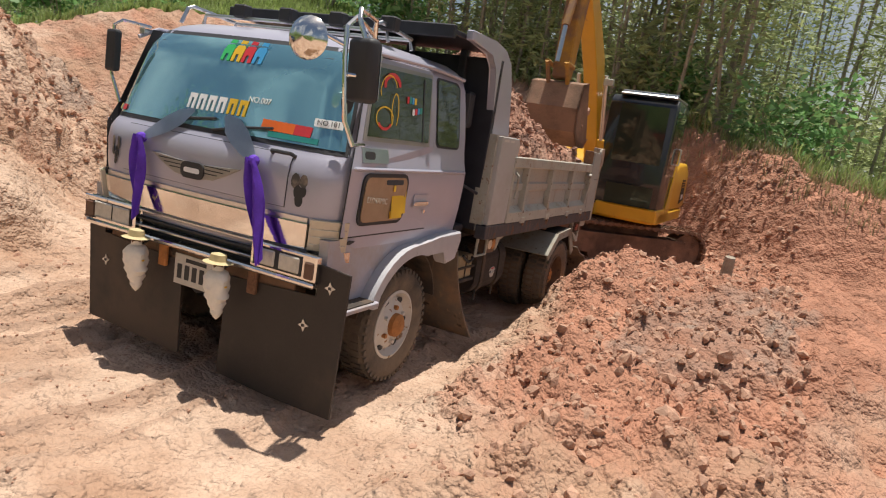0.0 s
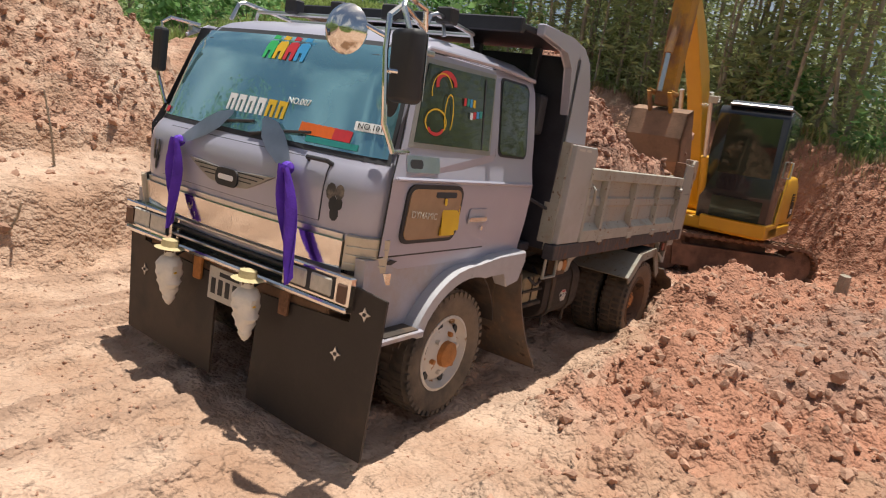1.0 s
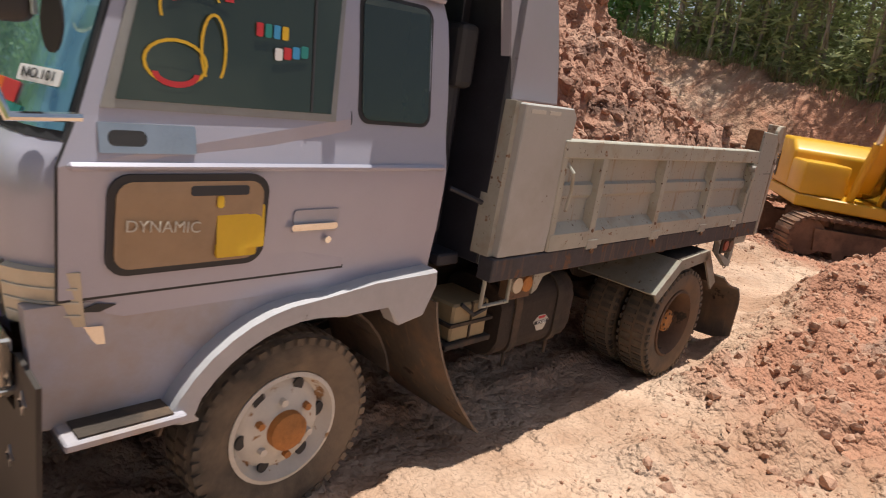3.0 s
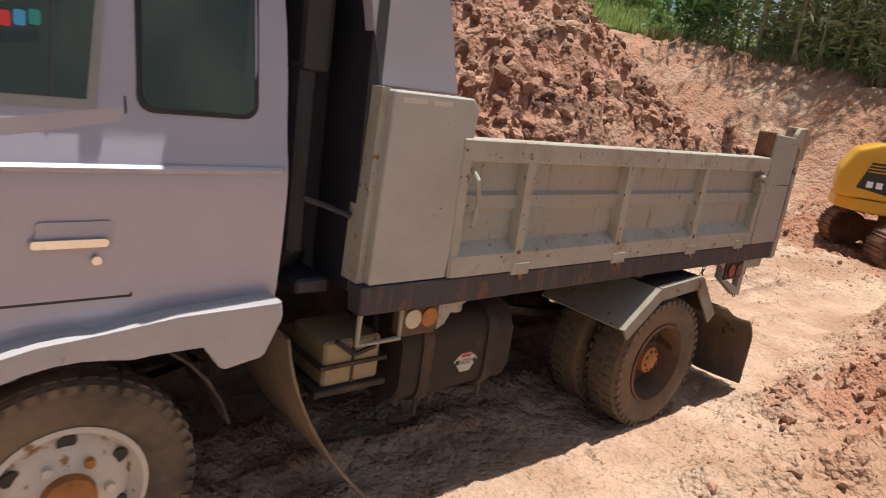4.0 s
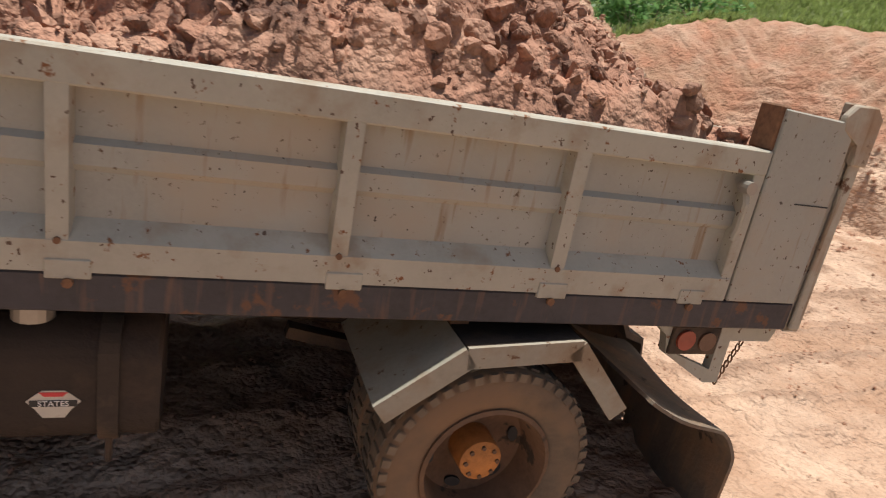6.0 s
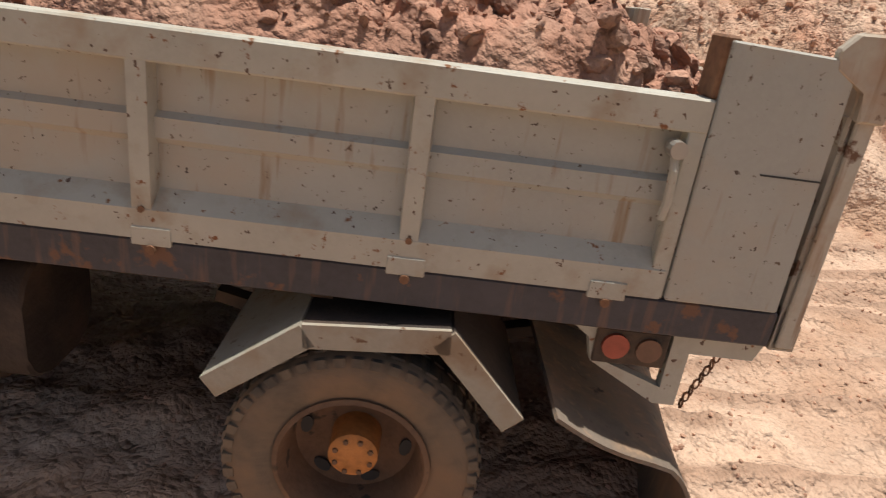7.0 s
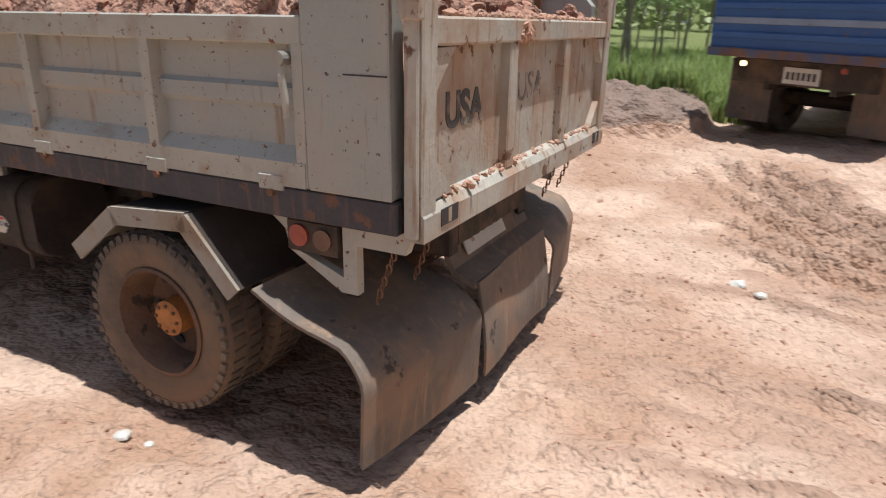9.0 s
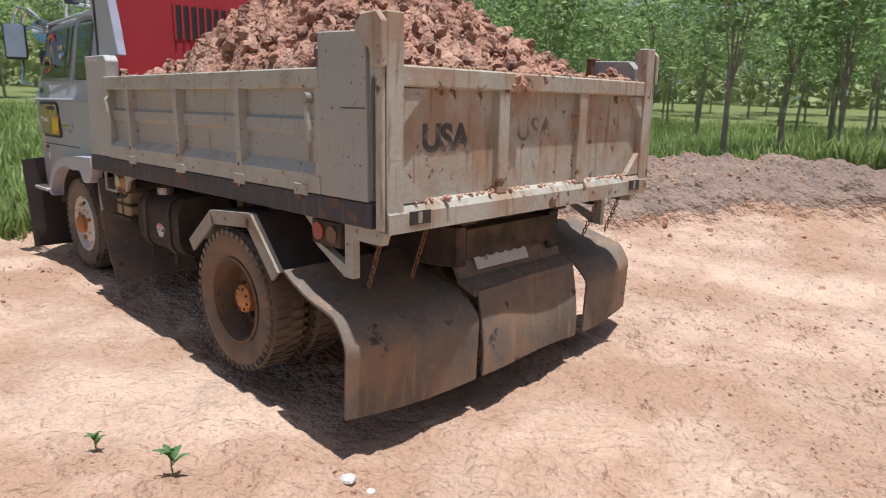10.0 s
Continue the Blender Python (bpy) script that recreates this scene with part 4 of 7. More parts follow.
        part("badge_mark", side_panel(rrect(0.61, 0.72, 1.58, 1.625, 0.02), 0.015, 0.004, sg), M_INK, door)
        part("rain_gutter", tube([(0.72, sg * 0.945, 2.12), (0.58, sg * 0.925, 2.195), (-0.1, sg * 0.925, 2.215), (-0.62, sg * 0.925, 2.20)], 0.014), M_CAB, truck)
        part("gutter_shine", box(0.56, 0.70, sg * 0.925, sg * 0.955, 2.15, 2.18, 0.008), M_STEEL, truck)
    # front
    seal = part("windscreen_seal", cab_patch(1.578, 2.195, -0.515, 0.515, 0.004, 0.01), M_SEAL, truck, "black rubber windscreen seal")
    part("windscreen", cab_patch(1.605, 2.168, -0.50, 0.50, 0.010, 0.01), M_GLASS, seal, "teal reflecting windscreen with lettered stickers", smooth=True)
    part("hood_panel", cab_patch(1.245, 1.545, -0.33, 0.33, 0.006, 0.006, 10, 20), M_CAB, truck, "front hatch panel", smooth=True)
    part("hood_gap", cab_patch(1.242, 1.548, -0.333, 0.333, 0.003, 0.003, 10, 20), M_SEAL, truck)
    band = part("bumper_band", cab_patch(1.03, 1.175, -0.42, 0.42, 0.030, 0.03, 4, 24), M_CHROME, truck, "dented mirror-bright chrome front band")
    part("band_top", cab_patch(1.178, 1.208, -0.42, 0.42, 0.014, 0.02, 2, 24), M_STEEL, truck)
    for sg in (1, -1):
        part("corner_lamp", cab_patch(1.025, 1.205, sg * 0.43, sg * 0.575, 0.022, 0.03, 5, 8), M_AMBER, truck, "cream ribbed corner indicator lamp")
        for k in range(3):
            zz = 1.06 + 0.045 * k
            part("lamp_rib", cab_patch(zz, zz + 0.006, sg * 0.435, sg * 0.57, 0.026, 0.006, 1, 8), M_LENS, truck)
        part("corner_bumper", cab_patch(0.955, 1.02, sg * 0.43, sg * 0.60, 0.016, 0.02, 3, 8), M_CHROME, truck)
        surr = part("headlamp_surround", box(0.955, 1.005, sg * 0.50, sg * 0.985, 0.86, 1.015, 0.008), M_CHROME, truck, "chrome headlamp surround")
        part("lamp_recess", box(1.006, 1.010, sg * 0.53, sg * 0.885, 0.88, 0.995), M_INK, surr)
        part("headlamp", box(0.998, 1.020, sg * 0.545, sg * 0.69, 0.89, 0.985, 0.008), M_LENS, surr, "square clear headlamp")
        part("headlamp", box(0.998, 1.018, sg * 0.72, sg * 0.87, 0.89, 0.985, 0.008), M_LENS, surr, "square dusty headlamp")
        part("side_lamp", box(0.998, 1.016, sg * 0.905, sg * 0.97, 0.875, 0.975, 0.008), M_DARKLENS, surr)
    part("grille_back", box(0.90, 0.935, -0.50, 0.50, 0.86, 1.02), M_INK, truck)
    for k in range(3):
        part("grille_bar", box(0.935, 0.99, -0.50, 0.50, 0.995 - 0.05 * k, 1.012 - 0.05 * k, 0.004), M_STEEL if k != 1 else M_SEAL, truck)
    part("lower_bumper", box(0.925, 1.015, -0.98, 0.98, 0.825, 0.858, 0.010), M_CHROME, truck, "narrow chrome bumper edge")
    part("under_beam", box(0.82, 0.94, -0.80, 0.80, 0.68, 0.825, 0.01), M_RIMDIRT, truck, "rusty under-run beam")
    for y, mt in ((-0.25, M_HUB), (0.51, M_CHAIN)):
        part("tow_bracket", box(0.955, 0.985, y - 0.035, y + 0.035, 0.68, 0.825, 0.008), mt, truck)
    # wiper guards
    for y0, y1, z1 in ((-0.145, -0.465, 1.475), (0.12, 0.475, 1.475)):
        a, b = Vector((0.915, y0, 1.70)), Vector((1.03, y1, z1))
        d = (b - a).normalized()
        up = Vector((-0.45, 0, 0.9)) - d * d.dot(Vector((-0.45, 0, 0.9)))
        up.normalize()
        bm = bmesh.new()
        ws = [0.015, 0.062, 0.066, 0.050, 0.022]
        top = [bm.verts.new(a + d * (b - a).length * k / 4 + up * ws[k]) for k in range(5)]
        bot = [bm.verts.new(a + d * (b - a).length * k / 4 - up * ws[k]) for k in range(5)]
        for k in range(4):
            bm.faces.new((top[k], top[k + 1], bot[k + 1], bot[k]))
        bmesh.ops.solidify(bm, geom=list(bm.faces), thickness=0.012)
        part("wiper_guard", bm, M_STEEL, truck, "pierced bright steel wiper guard")
        # ribbon at its end: knot and a hanging, wind-blown length of cloth
        part("ribbon_knot", lathe([(0.0001, -0.035), (0.03, -0.02), (0.036, 0.0), (0.03, 0.02), (0.0001, 0.035)], 12, closed=False, m=Matrix.Translation(b)), M_PURPLE, truck)
        dirn = (0.07, 0.17) if y1 > 0 else (0.06, 0.06)

        def cloth(u, v, b=b, dirn=dirn, y1=y1):
            w = (0.016 + 0.042 * math.sin(math.pi * min(1, 0.15 + v * 0.85))) * (u - 0.5) * 2
            return (b.x + 0.02 + dirn[0] * v * 0.5 + 0.02 * math.sin(9 * u + 5 * v), b.y + dirn[1] * v + w, b.z - (0.56 if y1 > 0 else 0.50) * v + 0.02 * math.sin(7 * u + 3 * v))

        part("ribbon", sheet(cloth, 10, 14, 0.004), M_PURPLE, truck, "purple cloth ribbon tied to the wiper guard", smooth=True)
    for y0, y1 in ((-0.40, 0.05), (0.05, 0.50)):
        part("wiper_arm", tube([(0.945, y0, 1.60), (0.93, (y0 + y1) / 2, 1.645), (0.925, y1, 1.67)], 0.008), M_SEAL, truck)
    part("hatch_handle", tube([(0.955, 0.55, 1.535), (0.985, 0.56, 1.55), (0.975, 0.69, 1.55), (0.94, 0.70, 1.535)], 0.012), M_SEAL, truck, "black grab handle")
    # winged emblem
    for sg in (1, -1):
        wing = [(sg * 0.06, 1.295), (sg * 0.06, 1.385), (sg * 0.37, 1.405), (sg * 0.31, 1.375), (sg * 0.25, 1.345), (sg * 0.16, 1.305)]
        part("wing_emblem", prism(wing, 1.004, 1.024, "x", bevel=0.002), M_ALU, truck, "grey pressed-metal wing emblem")
        for k in range(3):
            part("wing_line", box(1.0245, 1.0265, min(sg * 0.09, sg * (0.30 - 0.05 * k)), max(sg * 0.09, sg * (0.30 - 0.05 * k)), 1.38 - 0.022 * k, 1.386 - 0.022 * k), M_SEAL, truck)
    part("emblem_plate", prism(rrect(-0.095, 0.095, 1.29, 1.39, 0.04), 1.024, 1.034, "x"), M_INK, truck, "black emblem plate")
    part("emblem_mark", prism(rrect(-0.065, 0.065, 1.325, 1.355, 0.012), 1.035, 1.037, "x"), M_S_WHITE, truck)
    # flower decal, plain shapes
    for dy, dz, r in ((0.73, 1.405, 0.035), (0.785, 1.41, 0.03), (0.75, 1.345, 0.03), (0.79, 1.35, 0.025), (0.765, 1.30, 0.032)):
        for sg in (1, -1):
            p = cab_at(dz, sg * (dy / 0.815 * 0.40), 0.004)
            part("decal", disc(r, 0, 0.002, 9, m=Matrix.Translation(p) @ Matrix.Rotation(radians(-70 * sg), 4, "Z") @ Matrix.Diagonal((0.8, 1, 1.3, 1))), M_MARK if dz > 1.36 else M_INK, truck)
    # stickers on the glass
    def on_glass(u, z):
        p = cab_at(z, u, 0.014)
        q = cab_at(z + 0.05, u, 0.014)
        r = cab_at(z, u + 0.02, 0.014)
        ay, az = (r - p).normalized(), (q - p).normalized()
        ax = ay.cross(az).normalized()
        az = ax.cross(ay)
        return Matrix.Translation(p) @ Matrix((ax, ay, az)).transposed().to_4x4()

    for k, (mt, u) in enumerate(((M_S_GREEN, -0.005), (M_S_YELLOW, 0.04), (M_S_RED, 0.085), (M_S_BLUE, 0.13))):
        m = on_glass(u - 0.02, 2.075)
        part("letter_bar", prism([(-0.035, -0.05), (-0.012, -0.05), (-0.01, 0.0), (0.012, 0.0), (0.014, -0.05), (0.038, -0.05), (0.045, 0.05), (0.03, 0.065), (-0.02, 0.06), (-0.035, 0.03)], -0.002, 0.002, "x"), mt, truck).matrix_basis = m
        part("letter_bar", prism([(-0.01, 0.075), (0.04, 0.075), (0.045, 0.095), (0.0, 0.1)], -0.002, 0.002, "x"), mt, truck).matrix_basis = m
    for k in range(6):
        m = on_glass(-0.10 + 0.042 * k, 1.755)
        part("letter_bar", prism([(-0.03, -0.05), (-0.01, -0.05), (-0.008, 0.02), (0.01, 0.02), (0.01, -0.05), (0.032, -0.05), (0.034, 0.05), (-0.03, 0.05)], -0.002, 0.002, "x"), M_S_WHITE if k < 4 else M_S_YELLOW, truck).matrix_basis = m
    words("lettering", "NO.007", 0.05, M_S_WHITE, truck, on_glass(0.165, 1.815) @ pose(0, 0, 0, 90, 0, 90))
    for k in range(9):
        m = on_glass(0.205 + 0.019 * k, 1.685 - 0.0005 * k)
        part("letter_bar", prism([(-0.02, -0.03), (0.018, -0.03), (0.02, 0.03), (-0.018, 0.034)], -0.002, 0.002, "x"), M_S_ORANGE if k < 6 else M_S_RED, truck).matrix_basis = m
    for k in range(8):
        m = on_glass(0.235 + 0.021 * k, 1.635)
        part("letter_bar", prism([(-0.022, -0.016), (0.022, -0.016), (0.022, 0.016), (-0.022, 0.016)], -0.002, 0.002, "x"), M_S_TEAL, truck).matrix_basis = m
    m = on_glass(0.425, 1.745)
    part("number_sticker", prism(rrect(-0.085, 0.085, -0.024, 0.024, 0.006), -0.003, 0.001, "x"), M_S_WHITE, truck).matrix_basis = m
    words("lettering", "NO.101", 0.042, M_INK, truck, m @ Matrix.Translation((0.004, 0, 0)) @ pose(0, 0, 0, 90, 0, 90), thick=0.001)
    for k, mt in enumerate((M_S_YELLOW, M_S_TEAL, M_S_RED)):
        part("letter_bar", prism(rrect(-0.02, 0.02, -0.02, 0.02, 0.008), -0.002, 0.002, "x"), mt, truck).matrix_basis = on_glass(-0.455 + 0.02 * k, 1.64)
    # stickers on the left door: plain outlines and bars
    def on_side(x, z, out=0.018):
        return Matrix.Translation((x, float(np.interp(z, CAB_Z, CAB_W)) + out, z)) @ pose(0, 0, 0, -4, 0, 180)

    def ring_sticker(x, z, rx, rz, mt, w=0.012, a0=0, a1=360):
        n = 20
        o = [((rx + w) * math.cos(radians(a0 + (a1 - a0) * k / n)), (rz + w) * math.sin(radians(a0 + (a1 - a0) * k / n))) for k in range(n + 1)]
        i = [(rx * math.cos(radians(a0 + (a1 - a0) * k / n)), rz * math.sin(radians(a0 + (a1 - a0) * k / n))) for k in range(n + 1)]
        bm = bmesh.new()
        for k in range(n):
            bm.faces.new([bm.verts.new((p[0], 0, p[1])) for p in (o[k], o[k + 1], i[k + 1], i[k])])
        part("window_sticker", bm, mt, truck).matrix_basis = on_side(x, z)

    ring_sticker(0.52, 1.83, 0.09, 0.06, M_S_YELLOW, 0.010)
    ring_sticker(0.40, 1.88, 0.035, 0.10, M_S_YELLOW, 0.010)
    ring_sticker(0.43, 2.03, 0.07, 0.045, M_S_RED, 0.030, 0, 200)
    ring_sticker(0.47, 1.99, 0.09, 0.09, M_S_YELLOW, 0.008, 20, 200)
    ring_sticker(0.52, 1.80, 0.055, 0.025, M_S_RED, 0.018, 180, 360)
    for k, mt in enumerate((M_S_RED, M_S_TEAL, M_S_BLUE, M_S_YELLOW)):
        part("letter_bar", prism(rrect(-0.012, 0.012, -0.022, 0.022, 0.006), -0.001, 0.001, "y"), mt, truck).matrix_basis = on_side(0.24 - 0.032 * k, 1.965)
        part("letter_bar", prism(rrect(-0.014, 0.014, -0.020, 0.020, 0.006), -0.001, 0.001, "y"), (M_S_WHITE, M_S_RED, M_S_BLUE, M_S_TEAL)[k], truck).matrix_basis = on_side(0.17 - 0.034 * k, 1.895 + 0.006 * k)
    words("lettering", "DYNAMIC", 0.052, M_LENS, truck, Matrix.Translation((0.56, 1.048, 1.335)) @ pose(0, 0, 0, 90, 4, 180), thick=0.001)
    for k, (dx, dz, w, h) in enumerate(((0.33, 1.33, 0.055, 0.11), (0.25, 1.32, 0.04, 0.075), (0.31, 1.24, 0.075, 0.025), (0.38, 1.41, 0.012, 0.02))):
        part("letter_bar", prism(rrect(-w, w, -h, h, 0.01), -0.001, 0.001, "y"), M_S_YELLOW, truck).matrix_basis = on_side(dx, dz, 0.017 + 0.001 * k)
    part("letter_bar", prism(rrect(-0.10, 0.10, -0.016, 0.016, 0.01), -0.001, 0.001, "y"), M_SEAL, truck).matrix_basis = on_side(0.38, 1.448)
    part("paint_scar", side_panel([(0.80, 1.075), (0.74, 1.095), (0.68, 1.085), (0.73, 1.065)], 0.004, 0.003), M_INK, truck)
    # mirrors on the left, one small frame on the right
    bar = part("mirror_bar", tube([(0.80, 1.05, 1.66), (0.98, 1.10, 1.66), (1.02, 1.06, 1.78), (1.06, 1.04, 2.10), (1.04, 1.02, 2.26), (0.93, 1.0, 2.33), (0.70, 0.97, 2.26)], 0.014), M_CHROME, truck, "chrome mirror bracket", smooth=True)
    part("mirror_bar", tube([(1.05, 1.04, 2.16), (1.08, 0.93, 2.20), (1.09, 0.84, 2.175)], 0.012), M_CHROME, truck)
    part("mirror_bar", tube([(0.70, 0.97, 2.26), (0.80, 1.03, 2.34), (0.98, 1.05, 2.36), (1.02, 1.08, 2.30), (1.0, 1.13, 2.18)], 0.014), M_CHROME, truck)
    part("mirror_bar", tube([(1.03, 1.05, 2.02), (1.0, 1.12, 2.02)], 0.012), M_CHROME, truck)
    mir = part("mirror_housing", box(-0.045, 0.045, -0.095, 0.095, -0.165, 0.165, 0.03, seg=3), M_SEAL, truck, "black wing mirror housing", smooth=True)
    mir.matrix_basis = pose(0.98, 1.11, 2.05, 0, 4, -18)
    part("mirror_glass", box(-0.051, -0.047, -0.08, 0.08, -0.145, 0.145, 0.0), M_STEEL, mir)
    cm = part("round_mirror", lathe([(0.0001, 0.045), (0.05, 0.038), (0.09, 0.018), (0.115, -0.015), (0.11, -0.03), (0.0001, -0.035)], 24, closed=False), M_CHROME, truck, "round convex chrome mirror", smooth=True)
    cm.matrix_basis = pose(1.12, 0.83, 2.175, 0, 0, -80)
    part("inner_mirror", disc(0.045, 0, 0.01, 18), M_SEAL, truck).matrix_basis = pose(0.83, 0.93, 1.90, 0, 0, -60) @ Matrix.Diagonal((0.8, 1, 1.9, 1))
    part("mirror_bar", tube([(0.62, -0.95, 2.20), (0.78, -1.04, 2.21), (0.82, -1.07, 2.17), (0.82, -1.07, 1.85), (0.80, -0.99, 1.66)], 0.012), M_CHROME, truck, "bare mirror bracket")
    part("mirror_housing", box(-0.03, 0.03, -0.05, 0.05, -0.14, 0.14, 0.02, seg=2), M_SEAL, truck).matrix_basis = pose(0.83, -1.05, 2.0)
    # roof rack with four square lamps
    for x in (0.30, 0.0):
        part("roof_rack", tube([(x, -0.80, 2.30), (x, -0.78, 2.365), (x, 0.78, 2.365), (x, 0.80, 2.30)], 0.013), M_STEEL, truck, "steel roof rack bar")
    for sg in (1, -1):
        part("roof_rack", tube([(0.50, sg * 0.80, 2.27), (0.45, sg * 0.80, 2.38), (0.40, sg * 0.80, 2.40), (0.0, sg * 0.79, 2.37)], 0.013), M_STEEL, truck)
    for y in (-0.43, -0.02, 0.40, 0.80):
        part("roof_lamp", box(0.26, 0.34, y - 0.055, y + 0.055, 2.365, 2.455, 0.01), M_SEAL, truck, "square black roof lamp")
    return cab


def doll():
    """A white hanging figure-shaped ornament with a straw hat: one plain mesh."""
    prof = [(0.0001, 0.07), (0.032, 0.06), (0.034, 0.03), (0.055, 0.015), (0.072, -0.03), (0.066, -0.075), (0.074, -0.10), (0.060, -0.145), (0.066, -0.165), (0.050, -0.205), (0.053, -0.225), (0.036, -0.265), (0.036, -0.285), (0.018, -0.325), (0.0001, -0.345)]
    bm = lathe([(r, z) for r, z in prof], 22, closed=False, m=Matrix.Rotation(radians(90), 4, "X"))
    for v in bm.verts:
        k = 1 + 0.30 * noise.noise(v.co * 16)
        v.co.x, v.co.y = v.co.x * k, v.co.y * k
    return bm


def build_front_gear(truck):
    # black rubber sheets under the bumper
    left = [(0.27, 0.10), (0.70, 0.075), (1.16, 0.08), (1.185, 0.945), (0.975, 0.965), (0.965, 0.775), (0.60, 0.755), (0.29, 0.74)]
    right = [(-0.08, 0.125), (-0.50, 0.14), (-0.96, 0.16), (-1.02, 0.945), (-0.86, 0.955), (-0.85, 0.775), (-0.52, 0.755), (-0.10, 0.74)]
    for pts in (left, right):
        f = part("front_mud_flap", prism(pts, 0.935, 0.95, "x"), M_FLAP, truck, "large black rubber mud flap with star studs")
        sg = 1 if pts[2][0] > 0 else -1
        for y, z in ((sg * (0.905 if sg > 0 else 0.82), 0.587), (sg * (1.06 if sg > 0 else 0.92), 0.845)):
            star = []
            for k in range(8):
                r = 0.038 if k % 2 == 0 else 0.017
                star.append((y + r * math.cos(math.pi / 4 * k + 0.1), z + r * math.sin(math.pi / 4 * k + 0.1)))
            part("star_stud", prism(star, 0.95, 0.956, "x"), M_STEEL, f, "bright four-pointed star stud")
            part("stud_bolt", box(0.956, 0.962, y - 0.008, y + 0.008, z - 0.008, z + 0.008), M_SEAL, f)
    for y in (-0.35, 0.355):
        d = part("hanging_doll", doll(), M_WHITE, truck, "plain white plaster hanging ornament", smooth=True)
        d.matrix_basis = pose(1.10, y, 0.785, 0, 4, 0) @ Matrix.Diagonal((0.95, 1.12, 0.84, 1))
        hat = lathe([(0.085, -0.012), (0.05, 0.0), (0.045, 0.045), (0.0001, 0.06)], 18, closed=False, m=Matrix.Rotation(radians(90), 4, "X"))
        part("doll_hat", hat, M_STRAW, d, "straw hat", smooth=True).matrix_basis = pose(0.0, 0, 0.095, 0, -6, 0)
        part("doll_head", lathe([(0.0001, -0.04), (0.036, 0), (0.0001, 0.04)], 10, closed=False), M_RIMDIRT, d).matrix_basis = pose(0, 0, 0.06)
        sash = tube([(0.052 * math.cos(a), 0.065 * math.sin(a), -0.05 - 0.03 * math.sin(a)) for a in [k * math.pi / 10 - math.pi / 2 for k in range(11)]], 0.008, n=5)
        part("doll_sash", sash, M_S_YELLOW, d)
        part("hook", tube([(1.07, y, 0.80), (0.98, y, 0.845)], 0.008, n=5), M_SEAL, truck)
    pl = part("number_plate", box(0.945, 0.953, -0.165, 0.205, 0.585, 0.785, 0.004), M_PLATE, truck, "white number plate")
    for k in range(5):
        part("plate_bar", box(0.9535, 0.955, -0.135 + 0.065 * k, -0.095 + 0.065 * k, 0.625, 0.72), M_INK, pl)
    part("plate_bar", box(0.9535, 0.955, -0.065, 0.115, 0.74, 0.765), M_INK, pl)


